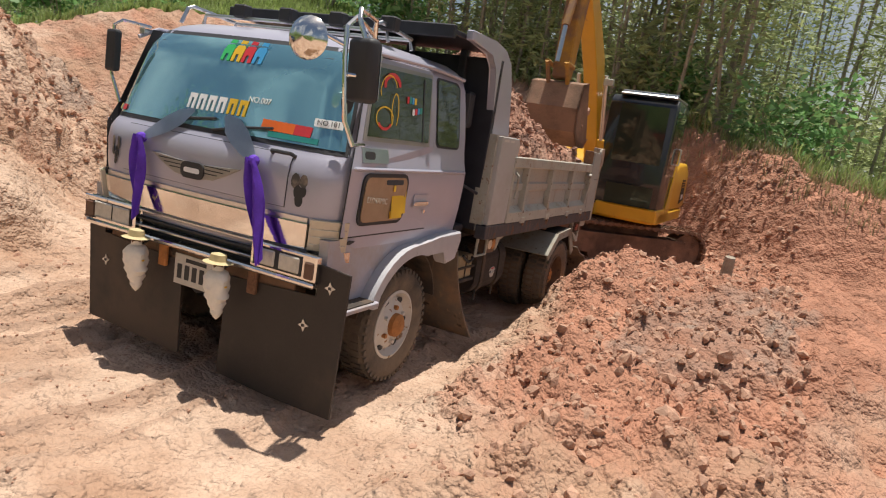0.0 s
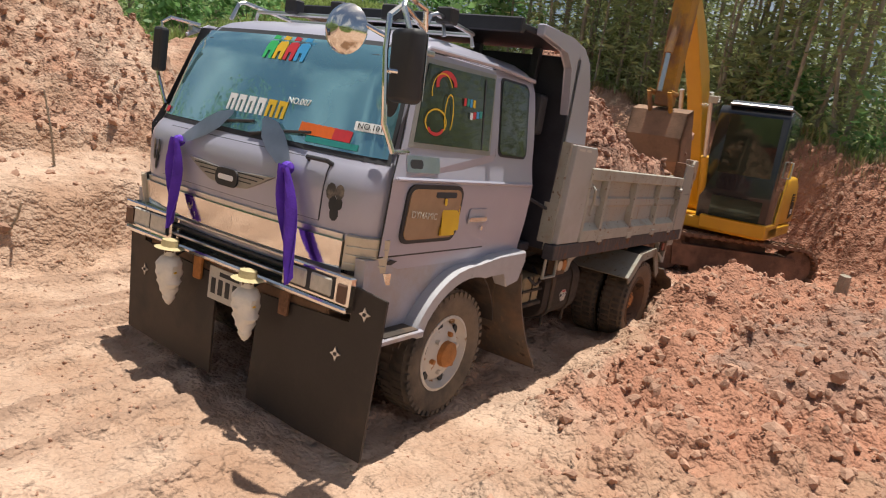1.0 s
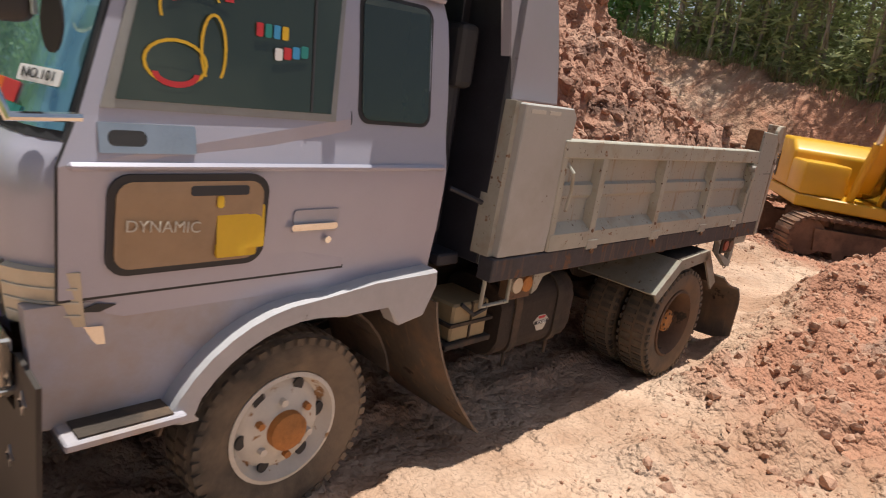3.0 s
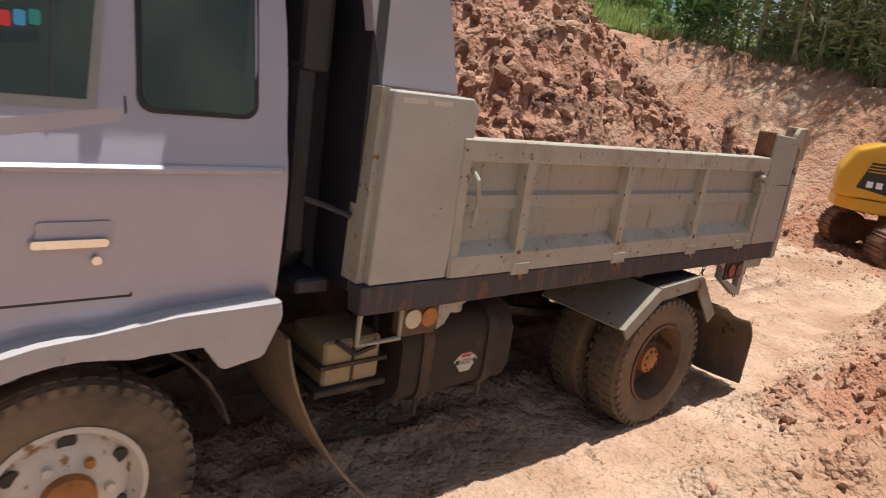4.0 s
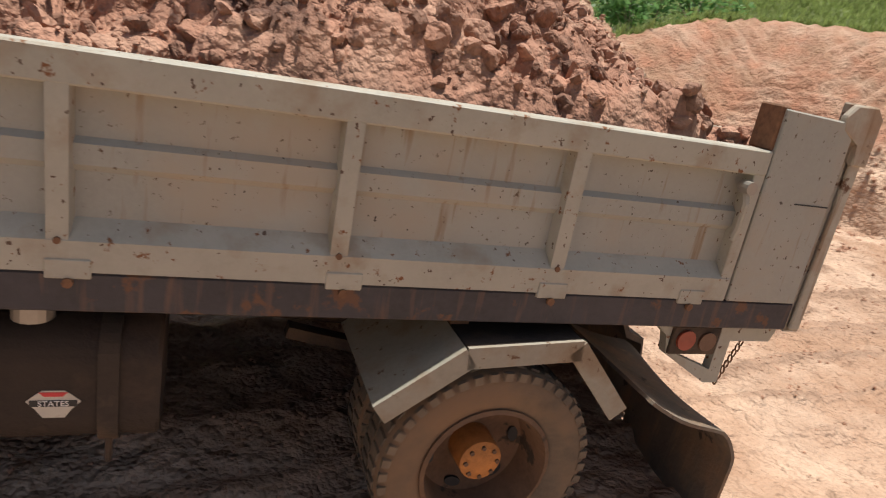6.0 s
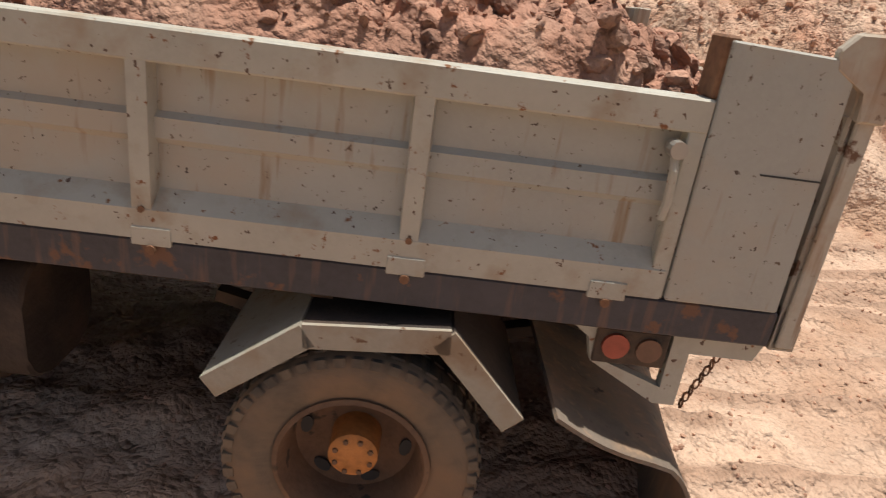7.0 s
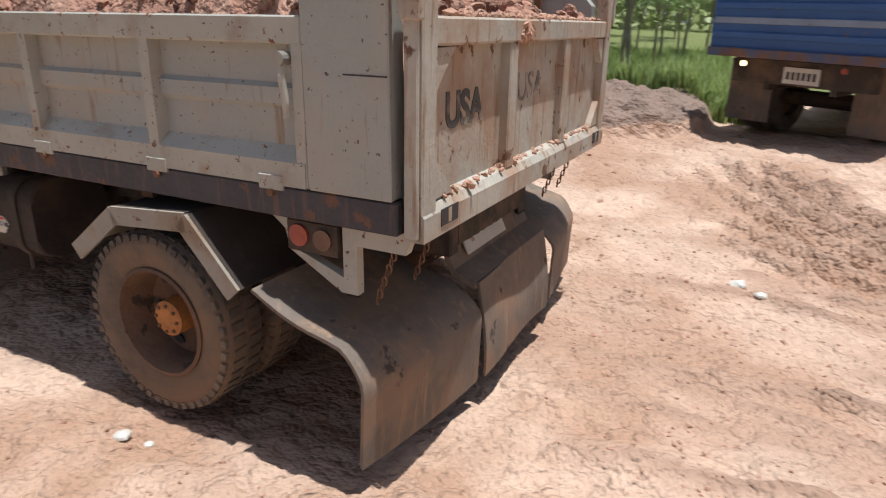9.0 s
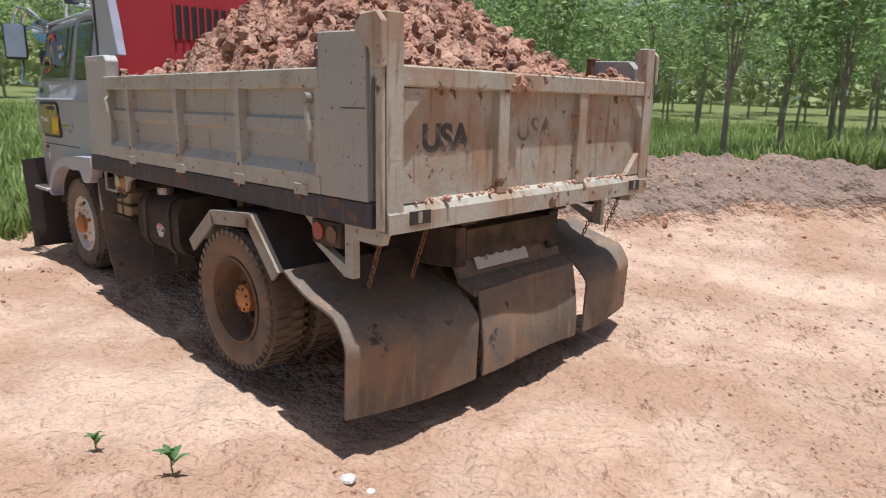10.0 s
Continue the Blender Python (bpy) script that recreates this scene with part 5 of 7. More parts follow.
def build_bed(truck):
    Y = 1.175
    # left and right drop sides
    for sg in (1, -1):
        g = part("side_gate", box(-3.93, -1.36, sg * (Y - 0.075), sg * (Y - 0.055), 1.12, 1.68), M_BED, truck, "greige pressed-steel drop side, scratched and rust specked")
        part("top_rail", box(-3.945, -1.335, sg * (Y - 0.085), sg * Y, 1.60, 1.69, 0.006), M_BED_EDGE, g, "chipped top rail")
        part("bottom_ledge", prism([(sg * (Y - 0.06), 1.26), (sg * Y, 1.205), (sg * Y, 1.118), (sg * (Y - 0.06), 1.118)], -3.935, -1.345, "x"), M_BED_EDGE, g, "sloping bottom ledge")
        part("press_ridge", prism([(sg * (Y - 0.06), 1.475), (sg * (Y - 0.036), 1.455), (sg * (Y - 0.036), 1.40), (sg * (Y - 0.06), 1.375)], -3.93, -1.36, "x"), M_BED, g)
        for x in (-1.735, -2.465, -3.2):
            part("rib", prism([(x - 0.032, sg * (Y - 0.06)), (x - 0.026, sg * (Y - 0.002)), (x + 0.026, sg * (Y - 0.002)), (x + 0.032, sg * (Y - 0.06))], 1.19, 1.605, "z"), M_BED_EDGE, g, "pressed upright rib")
            part("rust_bolt", disc(0.010, sg * (Y - 0.004), sg * (Y + 0.004), 8, m=Matrix.Translation((x, 0, 1.205))), M_CHAIN, g)
        for x0, x1 in ((-1.385, -1.335), (-3.945, -3.895)):
            part("end_stile", box(x0, x1, sg * (Y - 0.075), sg * (Y - 0.004), 1.118, 1.605, 0.004), M_BED_EDGE, g)
        for x in (-1.76, -2.49, -3.20, -3.78):
            h = part("hinge", box(x - 0.055, x + 0.055, sg * (Y - 0.01), sg * (Y + 0.005), 1.10, 1.155, 0.003), M_BED_EDGE, truck, "welded hinge bracket")
            part("hinge_pin", disc(0.014, sg * Y, sg * (Y + 0.012), 8, m=Matrix.Translation((x, 0, 1.09))), M_CHAIN, h)
        part("latch", tube([(-3.87, sg * (Y + 0.0), 1.555), (-3.872, sg * (Y + 0.02), 1.50), (-3.88, sg * (Y + 0.012), 1.41), (-3.875, sg * (Y + 0.005), 1.36)], 0.013), M_BED_EDGE, truck, "worn latch handle")
        part("latch_pivot", disc(0.024, sg * (Y - 0.02), sg * (Y + 0.03), 12, m=Matrix.Translation((-3.87, 0, 1.555))), M_ALU, truck)
        part("latch", tube([(-1.405, sg * (Y - 0.02), 1.57), (-1.41, sg * (Y + 0.02), 1.53), (-1.43, sg * (Y + 0.015), 1.44), (-1.425, sg * (Y + 0.005), 1.33)], 0.010), M_BED_EDGE, truck)
        # front box and rear post
        part("front_box", prism([(-0.96, 1.118), (-1.33, 1.118), (-1.395, 1.80), (-1.36, 1.84), (-0.985, 1.84)], sg * (Y - 0.10), sg * (Y - 0.01), "y", bevel=0.006), M_BOX, truck, "plain pale side box of the headboard")
        for k, (xa, xb) in enumerate(((-1.02, -1.13), (-1.16, -1.25))):
            part("box_mark", box(xb, xa, sg * (Y - 0.0095), sg * (Y - 0.0075), 1.80, 1.818), M_PLATE, truck)
        part("box_flange", prism([(-0.93, 1.118), (-0.965, 1.118), (-0.99, 1.845), (-0.955, 1.845)], sg * (Y - 0.16), sg * (Y - 0.05), "y"), M_BED_EDGE, truck)
        part("guard_side", prism([(-0.98, 1.842), (-1.365, 1.842), (-1.325, 1.95), (-1.31, 2.02), (-1.27, 2.15), (-1.235, 2.28), (-1.16, 2.42), (-1.03, 2.50), (-0.80, 2.53), (-0.38, 2.53), (-0.38, 2.46), (-0.76, 2.43), (-0.87, 2.34), (-0.92, 2.12)],
                                 sg * 1.00, sg * 1.06, "y", bevel=0.008), M_CAB, truck, "dented pale side plate of the cab guard")
        part("rear_post", prism([(-3.95, 1.118), (-4.285, 1.118), (-4.275, 1.78), (-4.225, 1.83), (-3.945, 1.84)], sg * (Y - 0.09), sg * (Y + 0.004), "y", bevel=0.005), M_BED, truck, "rust-streaked flat rear side post")
        part("post_crack", box(-4.275, -4.11, sg * (Y + 0.0045), sg * (Y + 0.006), 1.512, 1.517), M_INK, truck)
        part("post_inner", box(-3.97, -3.93, sg * (Y - 0.12), sg * (Y - 0.012), 1.69, 1.85, 0.006), M_CHAIN, truck)
        part("side_rail", box(-4.30, -0.93, sg * (Y - 0.10), sg * (Y - 0.006), 1.0, 1.114, 0.006), M_RAIL, truck, "black floor rail, scraped and rusty")
    part("bed_floor", box(-4.33, -0.95, -1.10, 1.10, 1.06, 1.12), M_BED, truck)
    # headboard and cab guard
    part("headboard", box(-1.00, -0.94, -1.06, 1.06, 1.06, 2.42, 0.006), M_BLACK, truck, "black headboard behind the cab")
    inner = part("headboard_lining", box(-1.03, -1.003, -1.0, 1.0, 1.12, 2.42), M_HEADRED, truck, "red painted inner face with a barred opening")
    part("rear_hatch", box(-1.035, -1.031, -0.05, 0.49, 2.02, 2.28), M_INK, inner)
    for k in range(9):
        part("bar", box(-1.045, -1.036, -0.05 + 0.065 * k, -0.03 + 0.065 * k, 2.01, 2.29), M_HEADRED, inner)
    part("cab_guard_top", box(-0.98, -0.16, -1.0, 1.0, 2.46, 2.50, 0.006), M_BLACK, truck, "black cab guard roof")
    part("cab_guard_edge", box(-0.20, -0.15, -1.02, 1.02, 2.43, 2.52, 0.008), M_BLACK, truck)
    for y in (-0.75, -0.25, 0.25, 0.75):
        part("guard_rib", box(-0.94, -0.89, y - 0.03, y + 0.03, 1.06, 2.46, 0.005), M_BLACK, truck)
    part("air_intake", box(-0.86, -0.74, 0.72, 0.94, 1.86, 2.14, 0.03, seg=2), M_SEAL, truck, "black air intake box")
    part("intake_pipe", tube([(-0.80, 0.84, 1.88), (-0.80, 0.84, 1.2), (-0.78, 0.6, 0.9)], 0.055, n=12), M_BLACK, truck)
    part("cab_back_beam", box(-0.90, -0.76, 0.62, 0.98, 1.04, 1.10, 0.01), M_BLACK, truck)
    part("guard_brace", tube([(-0.76, 0.98, 1.42), (-0.93, 1.04, 1.36)], 0.012), M_BLACK, truck)
    # tailgate
    tg = part("tailgate", box(-4.365, -4.345, -1.08, 1.10, 1.06, 1.66), M_TAIL, truck, "dusty steel tailgate with stencilled letters")
    tg.matrix_basis = pose(0.03, 0, 0)
    part("tailgate_rail", box(-4.41, -4.34, -1.13, 1.15, 1.605, 1.695, 0.008), M_TAIL, tg, "mud-topped upper rail")
    part("tailgate_sill", prism([(-4.345, 1.125), (-4.40, 1.10), (-4.42, 1.07), (-4.42, 0.985), (-4.345, 0.985)], -1.13, 1.15, "y"), M_TAIL, tg, "bottom sill with clods of mud")
    for y0, y1 in ((-1.13, -1.035), (1.055, 1.15)):
        part("tailgate_stile", box(-4.415, -4.345, y0, y1, 0.985, 1.90, 0.006), M_TAIL, tg)
        part("pivot_ear", prism([(-4.42, 1.68), (-4.42, 1.86), (-4.38, 1.90), (-4.28, 1.895), (-4.24, 1.85), (-4.25, 1.80), (-4.34, 1.76), (-4.345, 1.68)], (1.152 if y1 > 0 else -1.182), (1.182 if y1 > 0 else -1.152), "y", bevel=0.006), M_TAIL, tg, "rounded tailgate pivot ear")
        part("tailgate_edge", box(-4.405, -4.355, (1.152 if y1 > 0 else -1.17), (1.17 if y1 > 0 else -1.152), 1.0, 1.70, 0.005), M_TAIL, tg)
    for y in (0.37, -0.345):
        part("tailgate_rib", box(-4.405, -4.35, y - 0.04, y + 0.04, 1.10, 1.61, 0.006), M_TAIL, tg)
    for sy in (1, -1):
        for z0, z1 in ((1.11, 1.26), (1.60, 1.45)):
            part("gusset", prism([(sy * 1.05, z0), (sy * 0.90, z0), (sy * 1.05, z1)], -4.40, -4.35, "x"), M_TAIL, tg)
        part("sill_slot", box(-4.423, -4.419, sy * 0.90, sy * 1.03, 1.015, 1.075), M_INK, tg)
        part("slot_stop", box(-4.4245, -4.4215, sy * 0.955, sy * 0.98, 1.02, 1.07), M_TAIL, tg)
    words("lettering", "USA", 0.17, M_MARK, tg, Matrix.Translation((-4.366, 0.75, 1.38)) @ pose(0, 0, 0, 90, 0, -90), "worn black stencilled letters", bold=0.006)
    words("lettering", "USA", 0.17, M_FAINT, tg, Matrix.Translation((-4.366, 0.07, 1.41)) @ pose(0, 0, 0, 90, 0, -90), "nearly rubbed off stencilled letters")
    rng = np.random.default_rng(8)
    rows = [(-4.38 + rng.normal(0, 0.012), rng.uniform(-1.0, 1.0), 1.11, rng.uniform(0.006, 0.018)) for _ in range(90)]
    rows += [(-4.375, rng.uniform(-1.0, 1.0), 1.70, rng.uniform(0.008, 0.022)) for _ in range(80)]
    rows += [(-4.40 + rng.normal(0, 0.008), 0.27 + rng.normal(0, 0.03), 1.63 + rng.normal(0, 0.03), rng.uniform(0.015, 0.03)) for _ in range(16)]
    tagged(clod_mesh("caked_mud", rows, M_CLOD, rng, parent=tg), kind="stuff")


def build_under(truck):
    for sg in (1, -1):
        part("chassis_beam", box(-4.15, 0.9, sg * 0.38, sg * 0.46, 0.68, 0.90, 0.008), M_CHASSIS, truck, "grimy chassis beam")
        part("subframe", box(-4.2, -0.95, sg * 0.36, sg * 0.48, 0.92, 1.02), M_CHASSIS, truck)
        for x in (-1.2, -1.9, -2.6, -3.3, -4.0):
            part("cross_member", box(x - 0.04, x + 0.04, sg * 0.46, sg * 1.06, 0.985, 1.055), M_CHASSIS, truck)
        # fuel tank or tool box, battery, lamp frame
    for x in (-1.3, -2.3, -3.6, -4.1):
        part("chassis_cross", box(x - 0.05, x + 0.05, -0.38, 0.38, 0.72, 0.88), M_CHASSIS, truck)
    part("engine", box(-0.9, 0.55, -0.36, 0.36, 0.5, 1.0, 0.06), M_CHASSIS, truck)
    # next three: unseen masses added to block light and darken the underside
    part("gearbox_light_blocker", prism(rrect(-0.30, 0.30, 0.46, 0.90, 0.12, 4), -1.75, -0.9, "x", bevel=0.03), M_CHASSIS, truck, "grimy casing added unseen to block light under the chassis")
    part("frame_light_blocker", box(-2.55, -1.85, -0.34, 0.34, 0.60, 0.94, 0.03), M_CHASSIS, truck)
    part("spare_light_blocker", lathe([(0.16, -0.10), (0.36, -0.11), (0.41, -0.07), (0.41, 0.07), (0.36, 0.11), (0.16, 0.10)], 28, m=Matrix.Rotation(radians(90), 4, "X")), M_RUBBER, truck, "wheel shape added unseen under the tail to block light", smooth=True).matrix_basis = pose(-3.72, -0.05, 0.72)
    part("front_axle", box(-0.06, 0.06, -0.85, 0.85, 0.33, 0.44, 0.02), M_CHASSIS, truck)
    part("rear_axle", lathe([(0.0001, -0.85), (0.07, -0.85), (0.08, -0.25), (0.19, -0.12), (0.19, 0.12), (0.08, 0.25), (0.07, 0.85), (0.0001, 0.85)], 18, closed=False), M_CHASSIS, truck).matrix_basis = pose(-3.10, 0, 0.42)
    part("drive_shaft", tube([(-0.9, 0, 0.62), (-3.0, 0, 0.45)], 0.05, n=10), M_CHASSIS, truck)
    for sg in (1, -1):
        part("leaf_spring", sheet(lambda a, b: (-3.75 + 1.3 * a, sg * (0.40 + 0.07 * b), 0.62 - 0.10 * math.sin(math.pi * a)), 10, 1, 0.05), M_CHASSIS, truck)
        part("leaf_spring", sheet(lambda a, b: (-0.6 + 1.2 * a, sg * (0.40 + 0.07 * b), 0.58 - 0.10 * math.sin(math.pi * a)), 10, 1, 0.05), M_CHASSIS, truck)
    pts = rrect(0.56, 0.99, 0.43, 0.86, 0.12, 6)
    tank = part("fuel_tank", prism(pts, -1.99, -1.30, "x", bevel=0.012), M_TANK, truck, "mud-brown fuel tank with a shield badge", smooth=True)
    for x in (-1.44, -1.84):
        part("tank_strap", prism(rrect(0.548, 1.002, 0.418, 0.872, 0.125, 6), x - 0.03, x + 0.03, "x"), M_CHASSIS, tank)
        part("strap_bolt", tube([(x, 0.95, 0.47), (x, 0.95, 0.36)], 0.012, n=6), M_CHASSIS, tank)
    part("filler_cap", disc(0.06, -0.02, 0.03, 16, m=Matrix.Rotation(radians(90), 4, "X")), M_ALU, tank).matrix_basis = pose(-1.62, 0.90, 0.875)
    badge = [(-0.075, 0.012), (-0.05, 0.035), (-0.03, 0.05), (0.03, 0.05), (0.05, 0.035), (0.075, 0.012), (0.05, -0.015), (0.03, -0.045), (-0.03, -0.045), (-0.05, -0.015)]
    part("badge", prism([(-1.69 + x, 0.60 + z) for x, z in badge], 0.9905, 0.993, "y"), M_PLATE, tank, "white and red shield badge")
    part("badge_red", prism([(-1.73, 0.645), (-1.65, 0.645), (-1.665, 0.63), (-1.715, 0.63)], 0.9932, 0.9945, "y"), M_S_RED, tank)
    part("badge_bar", box(-1.755, -1.625, 0.9932, 0.9945, 0.595, 0.617), M_INK, tank)
    words("lettering", "STATES", 0.026, M_S_WHITE, tank, Matrix.Translation((-1.69, 0.9965, 0.606)) @ pose(0, 0, 0, 90, 0, 180), "white badge lettering", thick=0.001)
    # unseen far-side tank, added to keep light off the ground beneath
    part("far_light_blocker", prism(rrect(-1.04, -0.56, 0.40, 0.92, 0.10, 6), -2.45, -0.95, "x", bevel=0.012), M_TANK, truck, "grimy tank added unseen on the far beam to block light", smooth=True)
    bat = part("battery_box", box(-1.17, -0.90, 0.72, 1.0, 0.63, 0.83, 0.012), M_BATTERY, truck, "dirty cream battery case")
    part("battery_strap", box(-1.20, -0.88, 0.70, 1.012, 0.715, 0.732), M_CHASSIS, bat)
    part("battery_seam", box(-1.04, -1.03, 0.99, 1.008, 0.635, 0.83), M_CHASSIS, bat)
    part("battery_tray", box(-1.20, -0.86, 0.66, 1.02, 0.60, 0.63, 0.005), M_CHASSIS, truck)
    part("cable", tube([(-0.95, 1.0, 0.83), (-1.02, 1.03, 0.775), (-1.12, 1.02, 0.79), (-1.20, 0.9, 0.87)], 0.012, n=6), M_SEAL, truck)
    # lamp brackets: front under the rail, and at the tail
    for sg in (1, -1):
        fr = tube([(-0.99, sg * 1.09, 1.0), (-0.985, sg * 1.09, 0.845), (-1.19, sg * 1.09, 0.845), (-1.19, sg * 1.09, 1.0)], 0.012, n=6)
        part("bracket_frame", fr, M_BED_EDGE, truck, "pale welded lamp bracket")
        part("bracket_plate", prism([(-1.38, 1.0), (-1.38, 0.86), (-1.42, 0.88), (-1.46, 0.95), (-1.53, 0.965), (-1.54, 1.0)], sg * 1.08, sg * 1.10, "y"), M_BED_EDGE, truck)
        bx = part("lamp_box", box(-1.38, -1.20, sg * 1.02, sg * 1.09, 0.845, 0.99, 0.004), M_RIMDIRT, truck)
        part("side_lamp", disc(0.042, sg * 1.09, sg * 1.105, 16, m=Matrix.Translation((-1.245, 0, 0.925))), M_AMBER, bx, "round cream lamp")
        part("side_lamp", disc(0.042, sg * 1.09, sg * 1.10, 16, m=Matrix.Translation((-1.335, 0, 0.92))), M_HUB, bx, "round orange lamp")
        tb = part("tail_lamp_box", box(-4.025, -3.80, sg * 1.06, sg * 1.13, 0.865, 0.985, 0.004), M_CHASSIS, truck, "tail lamp box")
        part("tail_lamp", disc(0.042, sg * 1.13, sg * 1.142, 16, m=Matrix.Translation((-3.86, 0, 0.93))), M_REDLENS, tb, "round red tail lamp")
        part("tail_lamp", disc(0.040, sg * 1.13, sg * 1.14, 16, m=Matrix.Translation((-3.965, 0, 0.925))), M_DARKLENS, tb, "broken brown tail lamp")
        part("lamp_bracket", prism([(-3.70, 1.0), (-3.78, 0.94), (-3.80, 0.86), (-4.03, 0.73), (-4.10, 0.73), (-4.10, 0.92), (-4.30, 0.92), (-4.33, 1.0), (-4.04, 1.0), (-4.04, 0.79), (-3.835, 0.865), (-3.82, 1.0)], sg * 1.075, sg * 1.115, "y"), M_BED_EDGE, truck, "pale steel tail bracket", )
        # rear fender in three straight plates
        segs = [((-2.64, 0.70), (-2.925, 0.912)), ((-2.925, 0.912), (-3.355, 0.945)), ((-3.355, 0.945), (-3.60, 0.675))]
        for (xa, za), (xb, zb) in segs:
            d = Vector((xb - xa, 0, zb - za)).normalized()
            n = Vector((d.z, 0, -d.x))
            if n.z < 0:
                n = -n
            pts = [(xa, za), (xb, zb), (xb + n.x * 0.012, zb + n.z * 0.012), (xa + n.x * 0.012, za + n.z * 0.012)]
            # middle and rear plates: dirt plus the bed's shade put into a darker colour
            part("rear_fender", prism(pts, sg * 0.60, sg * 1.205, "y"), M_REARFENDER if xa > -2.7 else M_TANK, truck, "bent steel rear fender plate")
            lip = [(xa + n.x * 0.014, za + n.z * 0.014), (xb + n.x * 0.014, zb + n.z * 0.014), (xb - n.x * 0.065, zb - n.z * 0.065), (xa - n.x * 0.065, za - n.z * 0.065)]
            part("fender_lip", prism(lip, sg * 1.2, sg * 1.215, "y"), M_REARFENDER, truck)
        for x in (-2.95, -3.30):
            part("fender_hanger", box(x - 0.035, x + 0.035, sg * 1.02, sg * 1.04, 0.93, 1.01), M_CHAIN, truck, "rusty fender hanger")
        # flap behind the front wheel
        part("mud_flap", sheet(lambda a, b: (-0.70 - 0.08 * a - 0.32 * a * a, sg * (0.46 + (0.60 + 0.06 * a) * b), 0.90 - 0.78 * a), 10, 4, 0.012), M_FLAP_DIRT, truck, "bent muddy flap behind the front wheel", smooth=True)

        # flap behind the rear wheels: out over a bar, then hanging
        def rear(a, b, sg=sg):
            s = a
            if s < 0.3:
                k = s / 0.3
                x, z = -3.70 - 0.33 * k, 0.71 - 0.13 * k - 0.02 * math.sin(math.pi * k)
            else:
                k = (s - 0.3) / 0.7
                x, z = -4.03 - (0.27 - 0.10 * b * b) * min(1.0, 2.6 * k) ** 0.55 + 0.02 * k, 0.58 - 0.49 * k**1.25 - 0.03 * math.sin(math.pi * b)
            return (x + 0.04 * math.sin(3.0 * b) * s, sg * ((0.44 if sg > 0 else 0.64) + (0.80 if sg > 0 else 0.72) * b), z)

        part("rear_mud_flap", sheet(rear, 20, 8, 0.014), M_FLAP_DIRT, truck, "wide curved rear mud flap stained with clay", smooth=True)
        for y in (1.06, 0.78):
            links = bmesh.new()
            for k in range(10):
                z = 0.94 - 0.026 * k
                ring = [Vector((0.010 * math.cos(2 * math.pi * j / 8), 0, 0.018 * math.sin(2 * math.pi * j / 8))) for j in range(9)]
                m = Matrix.Translation((-4.24 + 0.010 * k, sg * y, z)) @ Matrix.Rotation(radians(90 * (k % 2)), 4, "Z")
                tube([m @ p for p in ring], 0.004, links, n=4)
            part("chain", links, M_CHAIN, truck, "rusty flap chain")
    part("plate_panel", prism([(-4.02, 0.90), (-4.16, 0.62), (-4.26, 0.575), (-4.265, 0.545), (-4.15, 0.585), (-3.99, 0.90)], -0.50, 0.44, "y"), M_FLAP_DIRT, truck, "dusty sloping plate carrier")

    def on_carrier(s, off):
        return (-4.02 - 0.14 * s - 0.894 * off, 0.90 - 0.28 * s + 0.447 * off)

    rp = part("number_plate", prism([on_carrier(0.38, 0.012), on_carrier(0.92, 0.012), on_carrier(0.92, 0.020), on_carrier(0.38, 0.020)], -0.16, 0.30, "y"), M_PLATE, truck, "dusty white number plate")
    for k in range(5):
        part("plate_bar", prism([on_carrier(0.50, 0.0205), on_carrier(0.72, 0.0205), on_carrier(0.72, 0.0225), on_carrier(0.50, 0.0225)], -0.12 + 0.082 * k, -0.07 + 0.082 * k, "y"), M_MARK, rp)
    part("centre_flap", sheet(lambda a, b: (-4.25 - 0.05 * math.sin(1.9 * a) + 0.015 * math.sin(5 * b), -0.50 + 0.92 * b, 0.57 - 0.46 * a), 8, 8, 0.012), M_FLAP_DIRT, truck, "clay-streaked centre flap", smooth=True)


def load_height(x, y):
    z = 1.58 + 0.98 * np.exp(-(((x + 2.55) / 0.85) ** 2) - ((y / 0.80) ** 2)) + 0.26 * np.exp(-(((x + 3.5) / 0.6) ** 2) - (((y + 0.05) / 0.80) ** 2)) + 0.12 * np.exp(-(((x + 1.25) / 0.4) ** 2) - ((y / 0.8) ** 2))
    wx, wy = 0.12 * (fbm(x * 5, y * 5, 137, 2) - 0.5), 0.12 * (fbm(x * 5, y * 5, 138, 2) - 0.5)
    x, y = x + wx, y + wy
    return z + 0.17 * clods(x * 2.6, y * 2.6, 131) + 0.15 * clods(x * 5, y * 5, 133) + 0.08 * clods(x * 11, y * 11, 135) - 0.18


